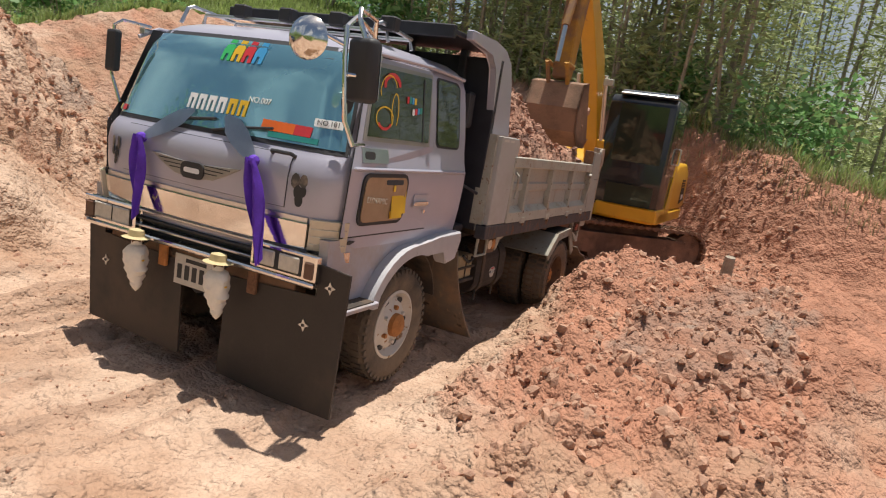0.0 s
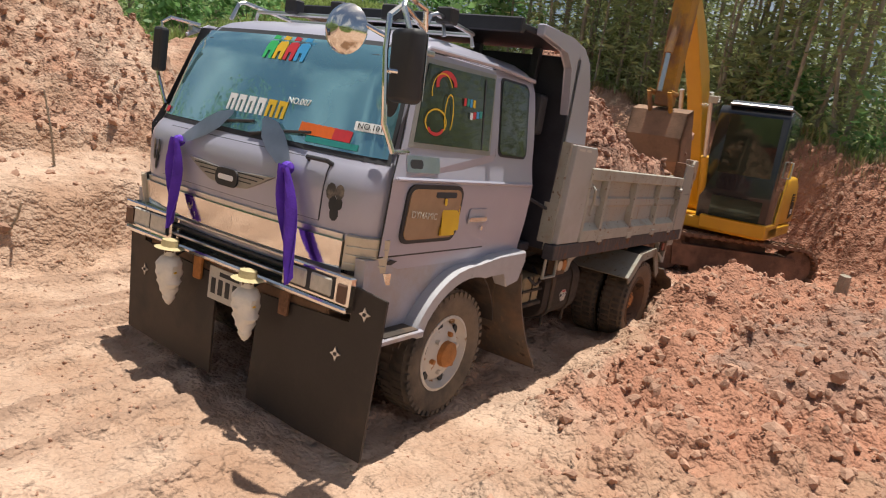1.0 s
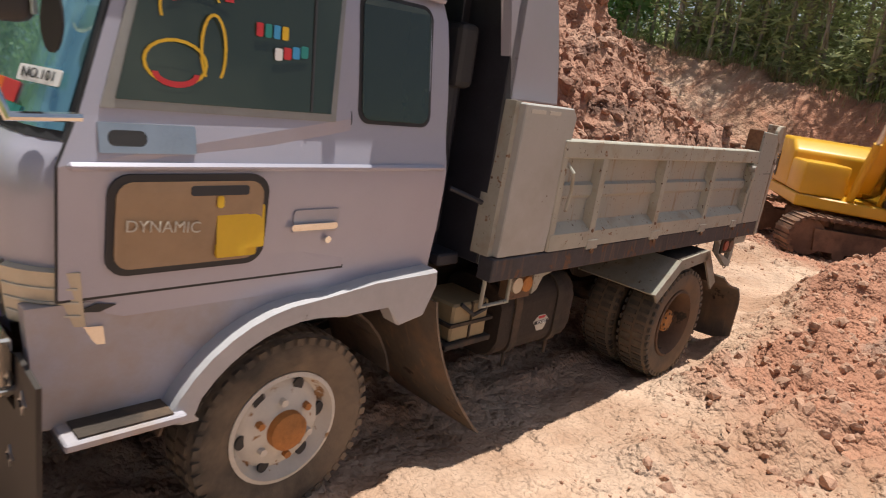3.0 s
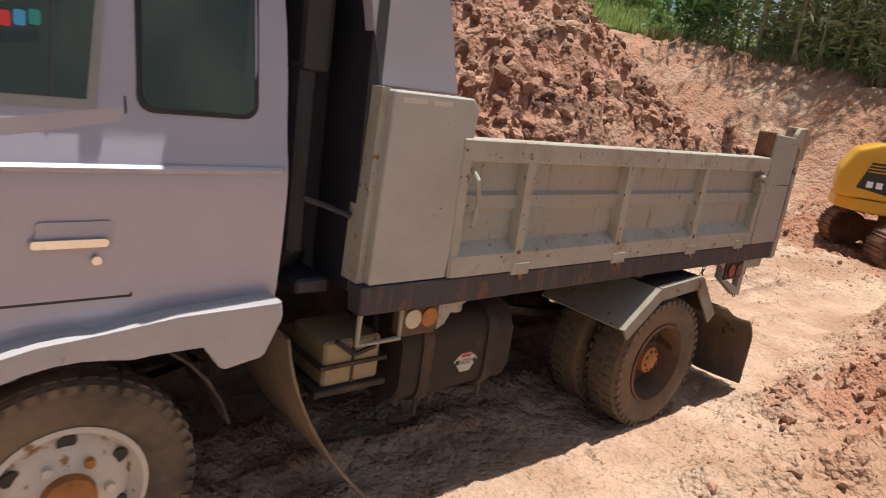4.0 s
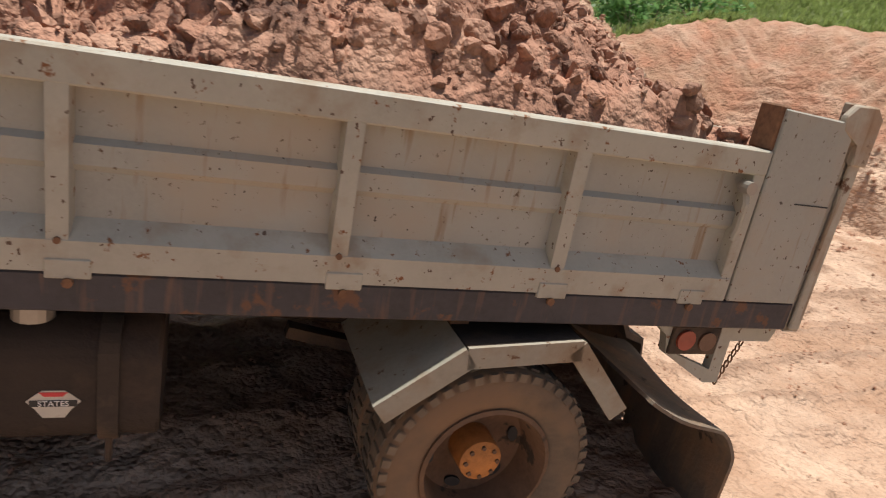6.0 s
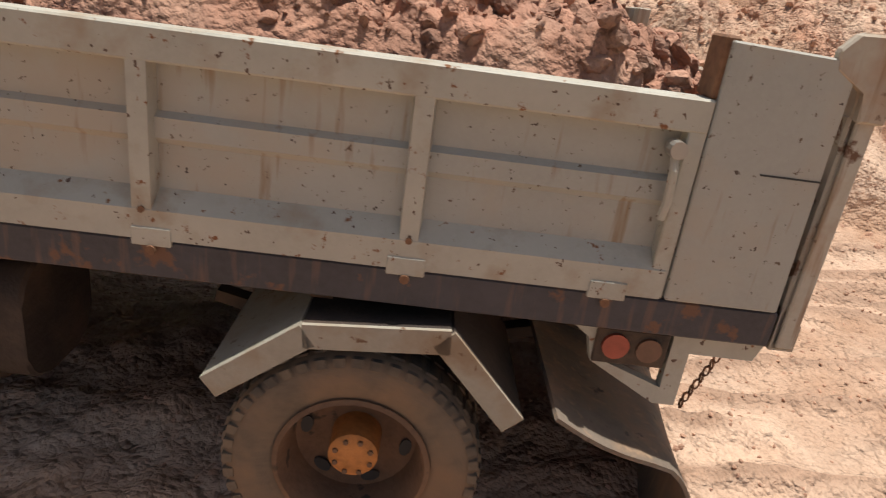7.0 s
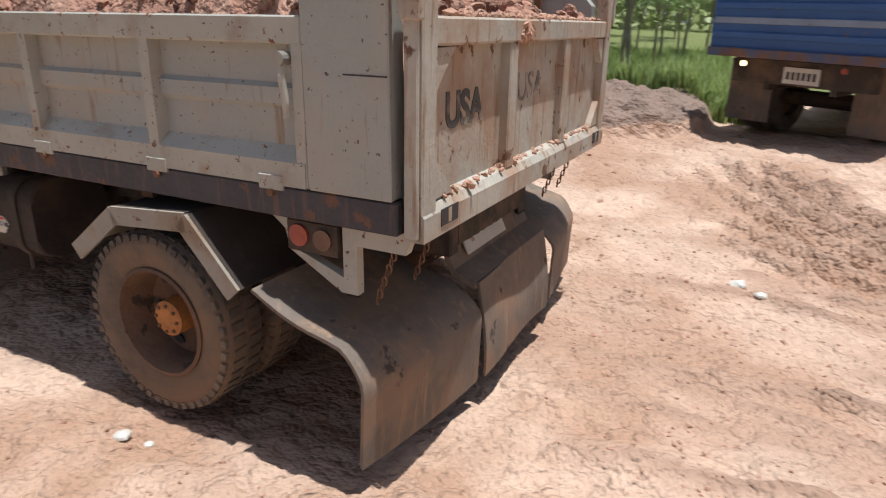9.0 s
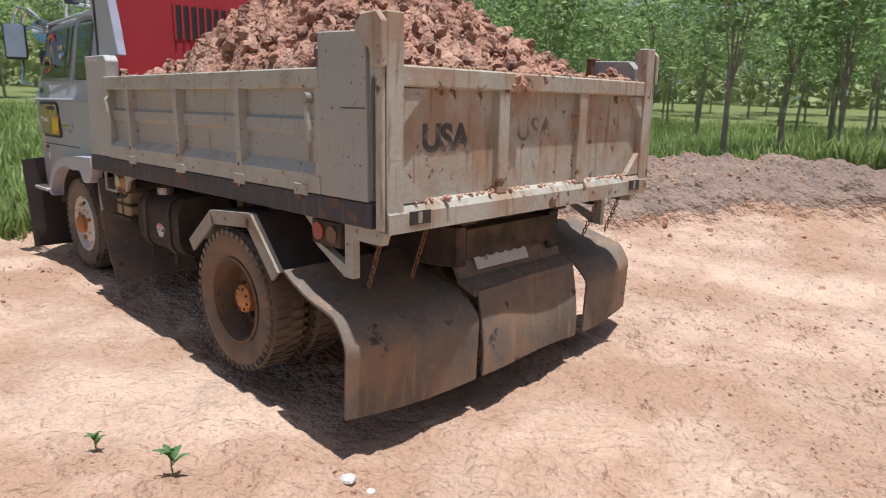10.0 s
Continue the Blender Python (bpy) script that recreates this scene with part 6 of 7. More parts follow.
def build_load():
    xs, ys = np.linspace(-4.33, -1.04, 300), np.linspace(-1.07, 1.07, 195)
    X, Y = np.meshgrid(xs, ys, indexing="ij")
    Z = load_height(X, Y)
    edge = smooth(0, 0.10, 1.07 - np.abs(Y)) * smooth(0, 0.06, X + 4.33)
    Z = 1.50 + (Z - 1.50) * (0.45 + 0.55 * edge)
    n, m = X.shape
    idx = np.arange(n * m).reshape(n, m)
    q = np.stack([idx[:-1, :-1], idx[1:, :-1], idx[1:, 1:], idx[:-1, 1:]], -1).reshape(-1, 4)
    ob = raw("soil_load", np.stack([X, Y, Z], -1).reshape(-1, 3).tolist(), q.tolist(), M_LOAD, None, smooth=True)
    tagged(ob, "heaped load of red-brown clayey soil on the lorry bed", "soil load")
    rng = np.random.default_rng(12)
    k = 4600
    x, y = rng.uniform(-4.2, -1.1, k), rng.uniform(-1.0, 1.0, k)
    r = 0.010 + 0.052 * rng.uniform(size=k) ** 5.0
    z = load_height(x, y) + r * 0.15
    keep = np.abs(y) + r < 1.06
    c = clod_mesh("loose_soil", np.stack([x, y, z, r], -1)[keep], M_LOAD, rng, sub=2, parent=ob, cuts=7)
    tagged(c, kind="stuff")
    return ob


def build_truck():
    truck = thing("dump_truck", "worn lavender-silver dump lorry with greige tipper bed, driving out loaded", "truck")
    build_cab(truck)
    build_front_gear(truck)
    build_bed(truck)
    build_under(truck)
    for sg in (1, -1):
        WHEELS.append((wheel("front_wheel", truck, (0, sg * 0.875, 0.42), sg, False, True), (0, sg * 0.875, 0.42)))
        WHEELS.append((wheel("rear_wheel", truck, (-3.10, sg * 1.085, 0.42), sg, True, False), (-3.10, sg * 1.085, 0.42)))
        WHEELS.append((wheel("rear_wheel", truck, (-3.10, sg * 0.80, 0.42), -sg, True, False), (-3.10, sg * 0.80, 0.42)))
    return truck


truck = build_truck()
load = build_load()

# ---------------------------------------------------------------- excavator


SHOE = []


def build_excavator():
    ex = thing("excavator", "small yellow crawler excavator with black cab and muddy bucket", "excavator", pose(EX[0], EX[1], ground_at(*EX) - 0.02, 0, 0, 0))
    base_turn = pose(0, 0, 0, 0, 0, 132)
    for sg in (1, -1):
        loop = []
        for k in range(25):
            a = math.pi / 2 + math.pi * k / 24
            loop.append((-1.10 + 0.31 * math.cos(a), 0.33 + 0.31 * math.sin(a)))
        for k in range(25):
            a = -math.pi / 2 + math.pi * k / 24
            loop.append((1.10 + 0.31 * math.cos(a), 0.33 + 0.31 * math.sin(a)))
        frame_ = part("track_frame", prism([(-1.0, 0.15), (1.0, 0.15), (1.05, 0.48), (-1.05, 0.48)], sg * 0.70, sg * 1.05, "y"), M_TRACK, ex, "mud-caked track frame")
        frame_.matrix_basis = base_turn
        pts = [Vector((x, 0, z)) for x, z in loop]
        n = 46
        tot = sum((pts[(i + 1) % len(pts)] - pts[i]).length for i in range(len(pts)))
        step = tot / n
        for k in range(n):
            want = k * step
            acc2, j = 0.0, 0
            while True:
                seg = (pts[(j + 1) % len(pts)] - pts[j]).length
                if acc2 + seg >= want or j == len(pts) - 1:
                    break
                acc2 += seg
                j += 1
            a, b = pts[j], pts[(j + 1) % len(pts)]
            p = a + (b - a).normalized() * (want - acc2)
            d = (b - a).normalized()
            m = Matrix.Translation(p + Vector((0, sg * 0.875, 0))) @ Matrix.Rotation(-math.atan2(d.z, d.x), 4, "Y")
            if not SHOE:
                bm = box(-step * 0.47, step * 0.47, -0.225, 0.225, -0.022, 0.022)
                box(-0.012, 0.012, -0.225, 0.225, -0.045, 0.045, bm=bm)
                shoe = part("track_shoe", bm, M_TRACK, ex)
                SHOE.append(shoe.data)
            else:
                shoe = new("track_shoe", SHOE[0])
                shoe.parent = ex
            shoe.matrix_basis = base_turn @ m
        for x in (-1.10, 1.10):
            part("idler", disc(0.27, sg * 0.72, sg * 1.02, 24, m=Matrix.Translation((x, 0, 0.33))), M_TRACK, ex).matrix_basis = base_turn
        for x in (-0.6, -0.2, 0.2, 0.6):
            part("roller", disc(0.10, sg * 0.74, sg * 1.04, 14, m=Matrix.Translation((x, 0, 0.14))), M_TRACK, ex).matrix_basis = base_turn
    part("car_body", box(-0.7, 0.7, -0.8, 0.8, 0.30, 0.62, 0.05), M_TRACK, ex).matrix_basis = base_turn
    part("swing_ring", disc(0.5, 0, 0.16, 28, m=Matrix.Translation((0, 0, 0.76)) @ Matrix.Rotation(radians(-90), 4, "X")), M_TRACK, ex)
    # everything above the ring turns as one
    up = part("upper_body", prism([(-1.35, -1.08), (0.95, -1.08), (1.10, -0.25), (1.10, 0.98), (0.9, 1.10), (-1.35, 1.10), (-1.62, 0.7), (-1.70, 0.0), (-1.62, -0.7)], 0.74, 0.92, "z", bevel=0.02), M_YELLOW, ex, "yellow slewing deck")
    hood = [(-1.68, 0.92), (0.0, 0.92), (0.0, 1.55), (-0.35, 1.72), (-1.20, 1.75), (-1.52, 1.62), (-1.68, 1.30)]
    part("engine_hood", prism(hood, -1.06, 1.08, "y", bevel=0.06, seg=3), M_YELLOW, up, "rounded yellow engine hood", smooth=True)
    part("right_box", box(-0.02, 0.95, -1.06, -0.42, 0.92, 1.42, 0.05, seg=2), M_YELLOW, up, smooth=True)
    for sg in (1.082, -1.062):
        part("model_panel", prism([(-1.42, 1.08), (-1.0, 1.02), (-1.0, 1.46), (-1.30, 1.46)], sg, sg + (0.006 if sg > 0 else -0.006), "y"), M_INK, up, "dark side panel with plain marks")
        for k in range(3):
            part("mark_bar", box(-1.32, -1.05, min(sg, sg * 1.009), max(sg, sg * 1.009), 1.32 + 0.045 * k, 1.335 + 0.045 * k), M_YELLOW, up)
        for k in range(2):
            part("mark_bar", box(-1.30 + 0.12 * k, -1.22 + 0.12 * k, min(sg, sg * 1.009), max(sg, sg * 1.009), 1.10, 1.19), M_S_WHITE, up)
    # cab
    cabm = [(0.02, 0.92), (1.10, 0.92), (1.16, 1.35), (1.08, 2.55), (0.98, 2.66), (0.08, 2.66), (0.0, 2.58)]
    part("cab_shell", prism(cabm, 0.06, 1.08, "y", bevel=0.035, seg=2), M_MACHBLACK, up, "glossy black glazed cab", smooth=True)
    part("cab_roof", box(0.06, 1.06, 0.18, 1.06, 2.655, 2.70, 0.02), M_STEEL, up, "grey cab roof")
    part("roof_rail", tube([(0.95, 0.2, 2.72), (0.95, 1.04, 2.72)], 0.02), M_STEEL, up)
    part("front_window", prism([(0.24, 1.36), (1.0, 1.36), (0.98, 2.52), (0.26, 2.52)], 1.128, 1.14, "x"), M_SIDEGLASS, up, "dark front window")
    part("low_window", box(1.155, 1.165, 0.26, 0.98, 0.98, 1.30), M_SIDEGLASS, up)
    part("side_window", prism([(0.16, 1.50), (1.0, 1.50), (0.96, 2.50), (0.16, 2.50)], 1.082, 1.088, "y"), M_SIDEGLASS, up, "side window with reflections")
    part("cab_skirt", prism([(0.02, 0.76), (1.12, 0.76), (1.15, 0.98), (0.02, 0.98)], 0.14, 1.10, "y", bevel=0.02), M_YELLOW, up)
    part("door_edge", prism([(0.02, 0.98), (0.42, 0.98), (0.18, 1.55), (0.02, 1.95)], 1.082, 1.10, "y"), M_YELLOW, up)
    part("door_handle", tube([(0.32, 1.10, 1.7), (0.32, 1.14, 1.7), (0.32, 1.14, 1.95), (0.32, 1.10, 1.95)], 0.014), M_STEEL, up)
    foot = Vector((0.62, -0.13, 1.10))
    arms = []

    def limb(name, pts, w, depth, mt, label):
        """A box-section limb along points in the machine's upright plane, told from the boom's foot."""
        bm = bmesh.new()
        rings = []
        for i, (x, z) in enumerate(pts):
            a, b = pts[max(i - 1, 0)], pts[min(i + 1, len(pts) - 1)]
            d = Vector((b[0] - a[0], 0, b[1] - a[1])).normalized()
            nn = Vector((-d.z, 0, d.x))
            h = depth[i] / 2
            c = Vector((x, 0, z))
            rings.append([bm.verts.new(c + nn * h + Vector((0, w / 2, 0))), bm.verts.new(c + nn * h - Vector((0, w / 2, 0))), bm.verts.new(c - nn * h - Vector((0, w / 2, 0))), bm.verts.new(c - nn * h + Vector((0, w / 2, 0)))])
        for a, b in zip(rings, rings[1:]):
            for k in range(4):
                bm.faces.new((a[k], a[(k + 1) % 4], b[(k + 1) % 4], b[k]))
        bm.faces.new(rings[0])
        bm.faces.new(rings[-1][::-1])
        bmesh.ops.bevel(bm, geom=list(bm.edges), offset=0.015, segments=1, affect="EDGES")
        ob = part(name, bm, mt, up, label)
        arms.append(ob)
        return ob

    boom = [(0, 0), (0.25, 0.7), (0.62, 1.45), (0.95, 1.95), (1.5, 2.55), (2.05, 3.05)]
    limb("boom", boom, 0.21, [0.20, 0.28, 0.35, 0.38, 0.31, 0.22], M_YELLOW, "bent yellow boom")
    limb("arm", [(1.85, 3.45), (2.05, 3.05), (2.18, 2.4), (2.30, 1.65)], 0.22, [0.20, 0.34, 0.28, 0.18], M_ARMDIRT, "muddy yellow arm")

    def cyl(name, a, b, r, y, mt, label):
        ob = part(name, tube([(a[0], y, a[1]), (b[0], y, b[1])], r, n=12), mt, up, label)
        arms.append(ob)

    for y in (0.21, -0.21):
        cyl("boom_cylinder", (0.32, -0.12), (0.62, 0.85), 0.055, y, M_YELLOW, "yellow hydraulic cylinder")
        cyl("cylinder_rod", (0.62, 0.85), (0.92, 1.80), 0.032, y, M_STEEL, "bright hydraulic rod")
    cyl("bucket_cylinder", (2.0, 3.25), (2.45, 2.30), 0.05, 0, M_ARMDIRT, "muddy hydraulic cylinder")
    cyl("cylinder_rod", (2.45, 2.30), (2.56, 1.85), 0.03, 0, M_STEEL, "bright hydraulic rod")
    for y in (0.13, -0.13):
        cyl("bucket_link", (2.56, 1.85), (2.35, 1.50), 0.03, y, M_ARMDIRT, "bucket link")
        cyl("bucket_link", (2.56, 1.85), (2.27, 1.80), 0.03, y, M_ARMDIRT, "bucket link")
    shell = [(2.42, 1.60), (2.55, 1.30), (2.52, 1.00), (2.32, 0.80), (2.05, 0.78), (1.92, 0.86), (1.95, 0.90), (2.07, 0.84), (2.30, 0.87), (2.46, 1.03), (2.48, 1.28), (2.36, 1.55), (2.2, 1.58), (2.2, 1.63)]
    bk = part("bucket", prism(shell, -0.36, 0.36, "y"), M_BUCKET, up, "steel bucket crusted with wet clay")
    arms.append(bk)
    for y in (-0.36, 0.34):
        ob = part("bucket_cheek", prism([(2.2, 1.62), (2.42, 1.60), (2.55, 1.30), (2.52, 1.0), (2.32, 0.80), (2.05, 0.78), (1.92, 0.86)], y, y + 0.02, "y"), M_BUCKET, up)
        arms.append(ob)
    for k in range(5):
        ob = part("bucket_tooth", prism([(1.97, 0.90), (1.94, 0.84), (1.82, 0.90)], -0.33 + 0.155 * k, -0.27 + 0.155 * k, "y"), M_BUCKET, up)
        arms.append(ob)
    rng = np.random.default_rng(3)
    mud = [(2.2 + rng.normal(0, 0.12), rng.uniform(-0.3, 0.3), 1.12 + rng.normal(0, 0.12), rng.uniform(0.05, 0.13)) for _ in range(60)]
    ob = tagged(clod_mesh("bucket_soil", mud, M_LOAD, rng, parent=up), kind="stuff")
    arms.append(ob)
    lampm = part("work_lamp", box(0.90, 1.0, 0.20, 0.34, 1.66, 1.76, 0.01), M_LENS, up, "square white work lamp")
    arms.append(lampm)
    for ob in arms:
        ob.matrix_basis = pose(*foot)
    return ex, up, arms, foot


excavator, ex_upper, ex_arms, ex_foot = build_excavator()

# ---------------------------------------------------------------- second lorry, parked on the ramp


def build_blue_truck():
    bx, by = 0.72, -10.8
    hd = 244.2
    c, s = math.cos(radians(hd)), math.sin(radians(hd))
    z0, z1 = ground_at(bx, by), ground_at(bx + 4.1 * c, by + 4.1 * s)
    m = pose(bx, by, z0, 0, -math.degrees(math.atan2(z1 - z0, 4.1)), hd)
    t = thing("blue_truck", "parked blue dump lorry with dusty wheels and rusty bed rails", "truck", m)
    W = 1.18
    part("bed_floor", box(-1.25, 3.15, -W, W, 1.12, 1.28), M_BLUERUST, t, "rusty bed frame")
    tail = part("tailgate", box(-1.30, -1.25, -W, W, 1.20, 2.05), M_BLUE, t, "blue ribbed tailgate")
    for k in range(4):
        part("tailgate_rib", box(-1.33, -1.30, -W + 0.04, W - 0.04, 1.36 + 0.18 * k, 1.44 + 0.18 * k, 0.01), M_BLUEGREY if k % 2 else M_BLUE, tail)
    part("tailgate_sill", box(-1.36, -1.25, -W, W, 1.13, 1.24, 0.01), M_BLUERUST, tail, "rusty lower sill")
    for sg in (1, -1):
        side = part("side_gate", box(-1.22, 3.12, sg * (W - 0.05), sg * W, 1.28, 2.05), M_BLUE, t, "blue bed side with pale ribs")
        part("side_rail", box(-1.25, 3.15, sg * (W - 0.06), sg * (W + 0.04), 1.18, 1.30, 0.01), M_BLUEGREY, side)
        part("top_rail", box(-1.25, 3.15, sg * (W - 0.06), sg * (W + 0.03), 1.98, 2.08, 0.01), M_BLUEGREY, side)
        for k in range(8):
            x = -1.15 + 0.60 * k
            part("rib", box(x - 0.035, x + 0.035, sg * W, sg * (W + 0.05), 1.28, 2.0, 0.005), M_BLUEGREY, side)
        part("ledge", prism([(sg * W, 1.46), (sg * (W + 0.04), 1.36), (sg * (W + 0.04), 1.30), (sg * W, 1.30)], -1.2, 3.1, "x"), M_BLUEGREY, side)
        part("chassis_beam", box(-1.1, 5.0, sg * 0.38, sg * 0.46, 0.72, 0.98), M_CHASSIS, t)
        prof = [(0.28, -0.13), (0.36, -0.14), (0.46, -0.13), (0.50, -0.10), (0.51, 0), (0.50, 0.10), (0.46, 0.13), (0.36, 0.14), (0.28, 0.13)]
        for x, y in ((0, 1.02), (0, 0.70), (4.1, 0.98)):
            w = part("wheel", lathe(prof, 36), M_RUBBER, t, "dusty lorry tyre", smooth=True)
            w.matrix_basis = pose(x, sg * y, 0.51)
            o = sg
            part("rim", lathe([(0.29, o * 0.12), (0.26, o * 0.11), (0.24, o * 0.02), (0.10, o * 0.0), (0.09, o * 0.10), (0.0001, o * 0.11), (0.0001, -o * 0.02), (0.28, -o * 0.02)], 28, closed=False), M_RIMDIRT, w, "brown dusty rim", smooth=True)
        part("rear_flap", box(-0.72, -0.70, sg * 0.52, sg * 1.15, 0.22, 1.05, 0.004), M_FLAP_DIRT, t, "dusty brown mud flap")
        part("rear_fender", sheet(lambda a, b: (0.62 * math.cos(math.pi * (0.15 + 0.5 * a)) - 0.05, sg * (0.85 + 0.3 * b), 0.50 + 0.60 * math.sin(math.pi * (0.15 + 0.5 * a))), 8, 1, 0.012), M_PLATE, t, "pale bent fender")
        tk = part("side_tank", box(1.75, 2.55, sg * 0.70, sg * 1.12, 0.42, 0.98, 0.05, seg=2), M_BATTERY, t, "dusty cream tank with a round mark")
        part("round_mark", lathe([(0.10, 0), (0.13, 0), (0.13, 0.004), (0.10, 0.004)], 20), M_REDLENS, tk).matrix_basis = pose(2.15, sg * 1.12, 0.70)
        part("tail_lamp", disc(0.035, 0, 0.03, 12, m=Matrix.Translation((-1.37, sg * 0.62, 1.06)) @ Matrix.Rotation(radians(90), 4, "Z")), lamp_glow if sg > 0 else M_REDLENS, t, "lit amber tail lamp" if sg > 0 else "dull tail lamp")
    part("rear_axle", tube([(0, -0.95, 0.51), (0, 0.95, 0.51)], 0.11, n=12), M_CHASSIS, t)
    part("rear_cross", box(-1.12, -1.0, -0.9, 0.9, 0.80, 1.10), M_CHASSIS, t)
    pl = part("number_plate", box(-1.145, -1.125, -0.25, 0.20, 0.83, 1.03), M_PLATE, t, "dusty white number plate")
    for k in range(6):
        part("plate_bar", box(-1.15, -1.146, -0.21 + 0.066 * k, -0.17 + 0.066 * k, 0.88, 0.975), M_INK, pl)
    part("headboard", box(3.15, 3.22, -W, W, 1.15, 2.45, 0.01), M_BLUE, t, "blue headboard")
    cabp = [(3.35, 0.75), (5.15, 0.75), (5.22, 1.40), (5.05, 1.62), (4.78, 2.30), (4.6, 2.42), (3.5, 2.42), (3.35, 2.3)]
    part("cab", prism(cabp, -1.08, 1.08, "y", bevel=0.06, seg=2), M_BLUE, t, "blue cab", smooth=True)
    for sg in (1, -1):
        part("cab_window", prism([(3.75, 1.62), (4.85, 1.62), (4.62, 2.22), (3.75, 2.22)], sg * 1.082, sg * 1.09, "y"), M_SIDEGLASS, t, "dark cab window")
        part("front_fender", sheet(lambda a, b: (4.1 + 0.62 * math.cos(math.pi * a), sg * (0.85 + 0.27 * b), 0.50 + 0.62 * math.sin(math.pi * a)), 12, 1, 0.02), M_BLUE, t)
        part("mirror", box(4.95, 5.0, sg * 1.20, sg * 1.36, 1.75, 2.10, 0.01), M_SEAL, t, "black wing mirror")
    return t


build_blue_truck()

# ---------------------------------------------------------------- trees


def leaves(centres, spread, n, size, aspect, rng, droop=0.0, name="crown", material=None, parent=None):
    """n small leaves scattered round the given points, in one mesh."""
    centres = np.asarray(centres, float)
    c = centres[rng.integers(0, len(centres), n)] + rng.normal(0, 1, (n, 3)) * spread
    d = rng.normal(0, 1, (n, 3))
    d[:, 2] = d[:, 2] * 0.45 - droop
    d /= np.linalg.norm(d, axis=1, keepdims=True)
    s = np.cross(d, rng.normal(0, 1, (n, 3)))
    s /= np.linalg.norm(s, axis=1, keepdims=True) + 1e-9
    L = size * rng.uniform(0.6, 1.4, (n, 1))
    v = np.stack([c, c + d * L * 0.5 + s * L * aspect, c + d * L, c + d * L * 0.5 - s * L * aspect], 1)
    f = (np.arange(n) * 4)[:, None] + np.array([[0, 1, 2, 3]])
    return raw(name, v.reshape(-1, 3).tolist(), f.tolist(), material, parent)


def rubber_tree(seed, h=7.0, n=1900):
    rng = np.random.default_rng(seed)
    t = thing("rubber_tree", "young rubber tree with pale slim trunk and light green crown", "tree", group="plantation trees")
    bm = tube([(0, 0, -0.2), (0.03, 0.0, 0.9), (rng.normal(0, 0.05), rng.normal(0, 0.05), 1.7 + rng.uniform(0, 0.5))], 0.062, n=8, r_end=0.045)
    top = Vector((0.0, 0.0, 1.9))
    cents = []
    for k in range(6):
        a = k * 1.05 + rng.uniform(-0.3, 0.3)
        lean = rng.uniform(0.25, 0.75)
        l = h - 1.9 - rng.uniform(0, 1.8)
        p = [top + Vector((0, 0, rng.uniform(-0.3, 0.2)))]
        for j in range(1, 5):
            q = j / 4
            p.append(top + Vector((math.cos(a) * lean * l * 0.45 * q**0.8, math.sin(a) * lean * l * 0.45 * q**0.8, l * q)) + Vector(rng.normal(0, 0.06, 3)))
        tube(p, 0.019, bm, n=6, r_end=0.006)
        cents += [tuple(x) for x in p[1:]] + [tuple(p[-1] + Vector(rng.normal(0, 0.4, 3))) for _ in range(3)] + [tuple(p[2] + Vector(rng.normal(0, 0.5, 3))) for _ in range(2)]
    part("trunk", bm, M_BARK, t, "pale mottled trunk forking into limbs", smooth=True)
    leaves(cents, np.array([0.50, 0.50, 0.40]), n, 0.19, 0.20, rng, 0.15, "crown", M_LEAF, t)
    return t


def thicket_tree(seed, h=9.5, n=1150):
    rng = np.random.default_rng(seed)
    t = thing("slim_tree", "tall slim tree with hanging narrow leaves in a thicket", "tree", group="thicket trees")
    bm = bmesh.new()
    cents = []
    for k in range(rng.integers(2, 4)):
        bx, by = rng.normal(0, 0.35, 2)
        lx, ly = rng.normal(0, 0.6, 2)
        hh = h * rng.uniform(0.75, 1.05)
        p = [Vector((bx + lx * q, by + ly * q, -0.2 + hh * q)) + Vector((*rng.normal(0, 0.05, 2), 0)) for q in (0, 0.2, 0.4, 0.6, 0.8, 1.0)]
        tube(p, rng.uniform(0.03, 0.06), bm, n=6, r_end=0.012)
        for _ in range(22):
            q = rng.uniform(0.03, 1.0)
            cents.append((bx + lx * q + rng.normal(0, 0.45), by + ly * q + rng.normal(0, 0.45), hh * q))
    part("trunk", bm, M_BARK, t, "thin pale stems", smooth=True)
    leaves(cents, np.array([0.28, 0.28, 0.42]), n, 0.27, 0.11, rng, 0.15, "crown", M_LEAF2, t)
    return t


def bush(seed, r=1.1, n=900, mt=None, size=0.2, aspect=0.24):
    rng = np.random.default_rng(seed)
    t = thing("bush", "leafy bright green bush on the bank top", "bush", group="bushes")
    bm = bmesh.new()
    cents = []
    for k in range(7):
        a, l = rng.uniform(0, 6.28), rng.uniform(0.5, 1.0) * r
        tip = Vector((math.cos(a) * l * 0.9, math.sin(a) * l * 0.9, rng.uniform(0.5, 1.5) * r))
        tube([(0, 0, -0.1), tip * 0.5 + Vector((0, 0, 0.15)), tip], 0.022, bm, n=5, r_end=0.006)
        cents += [tuple(tip), tuple(tip * 0.7), tuple(tip * 0.85 + Vector(rng.normal(0, 0.2, 3)))]
    part("stem", bm, M_BARK, t)
    leaves(cents, np.array([0.26, 0.26, 0.2]) * r, n, size, aspect, rng, 0.15, "crown", mt or M_LEAF3, t)
    return t


def polar(a, r):
    return 0.5 - math.sin(radians(a)) * r, math.cos(radians(a)) * r


def plant(ob, x, y, scale, rng):
    c = copy_thing(ob, pose(x, y, ground_at(x, y), rng.uniform(-2, 2), rng.uniform(-2, 2), rng.uniform(0, 360)))
    c.scale = (scale, scale, scale * rng.uniform(0.92, 1.1))
    return c


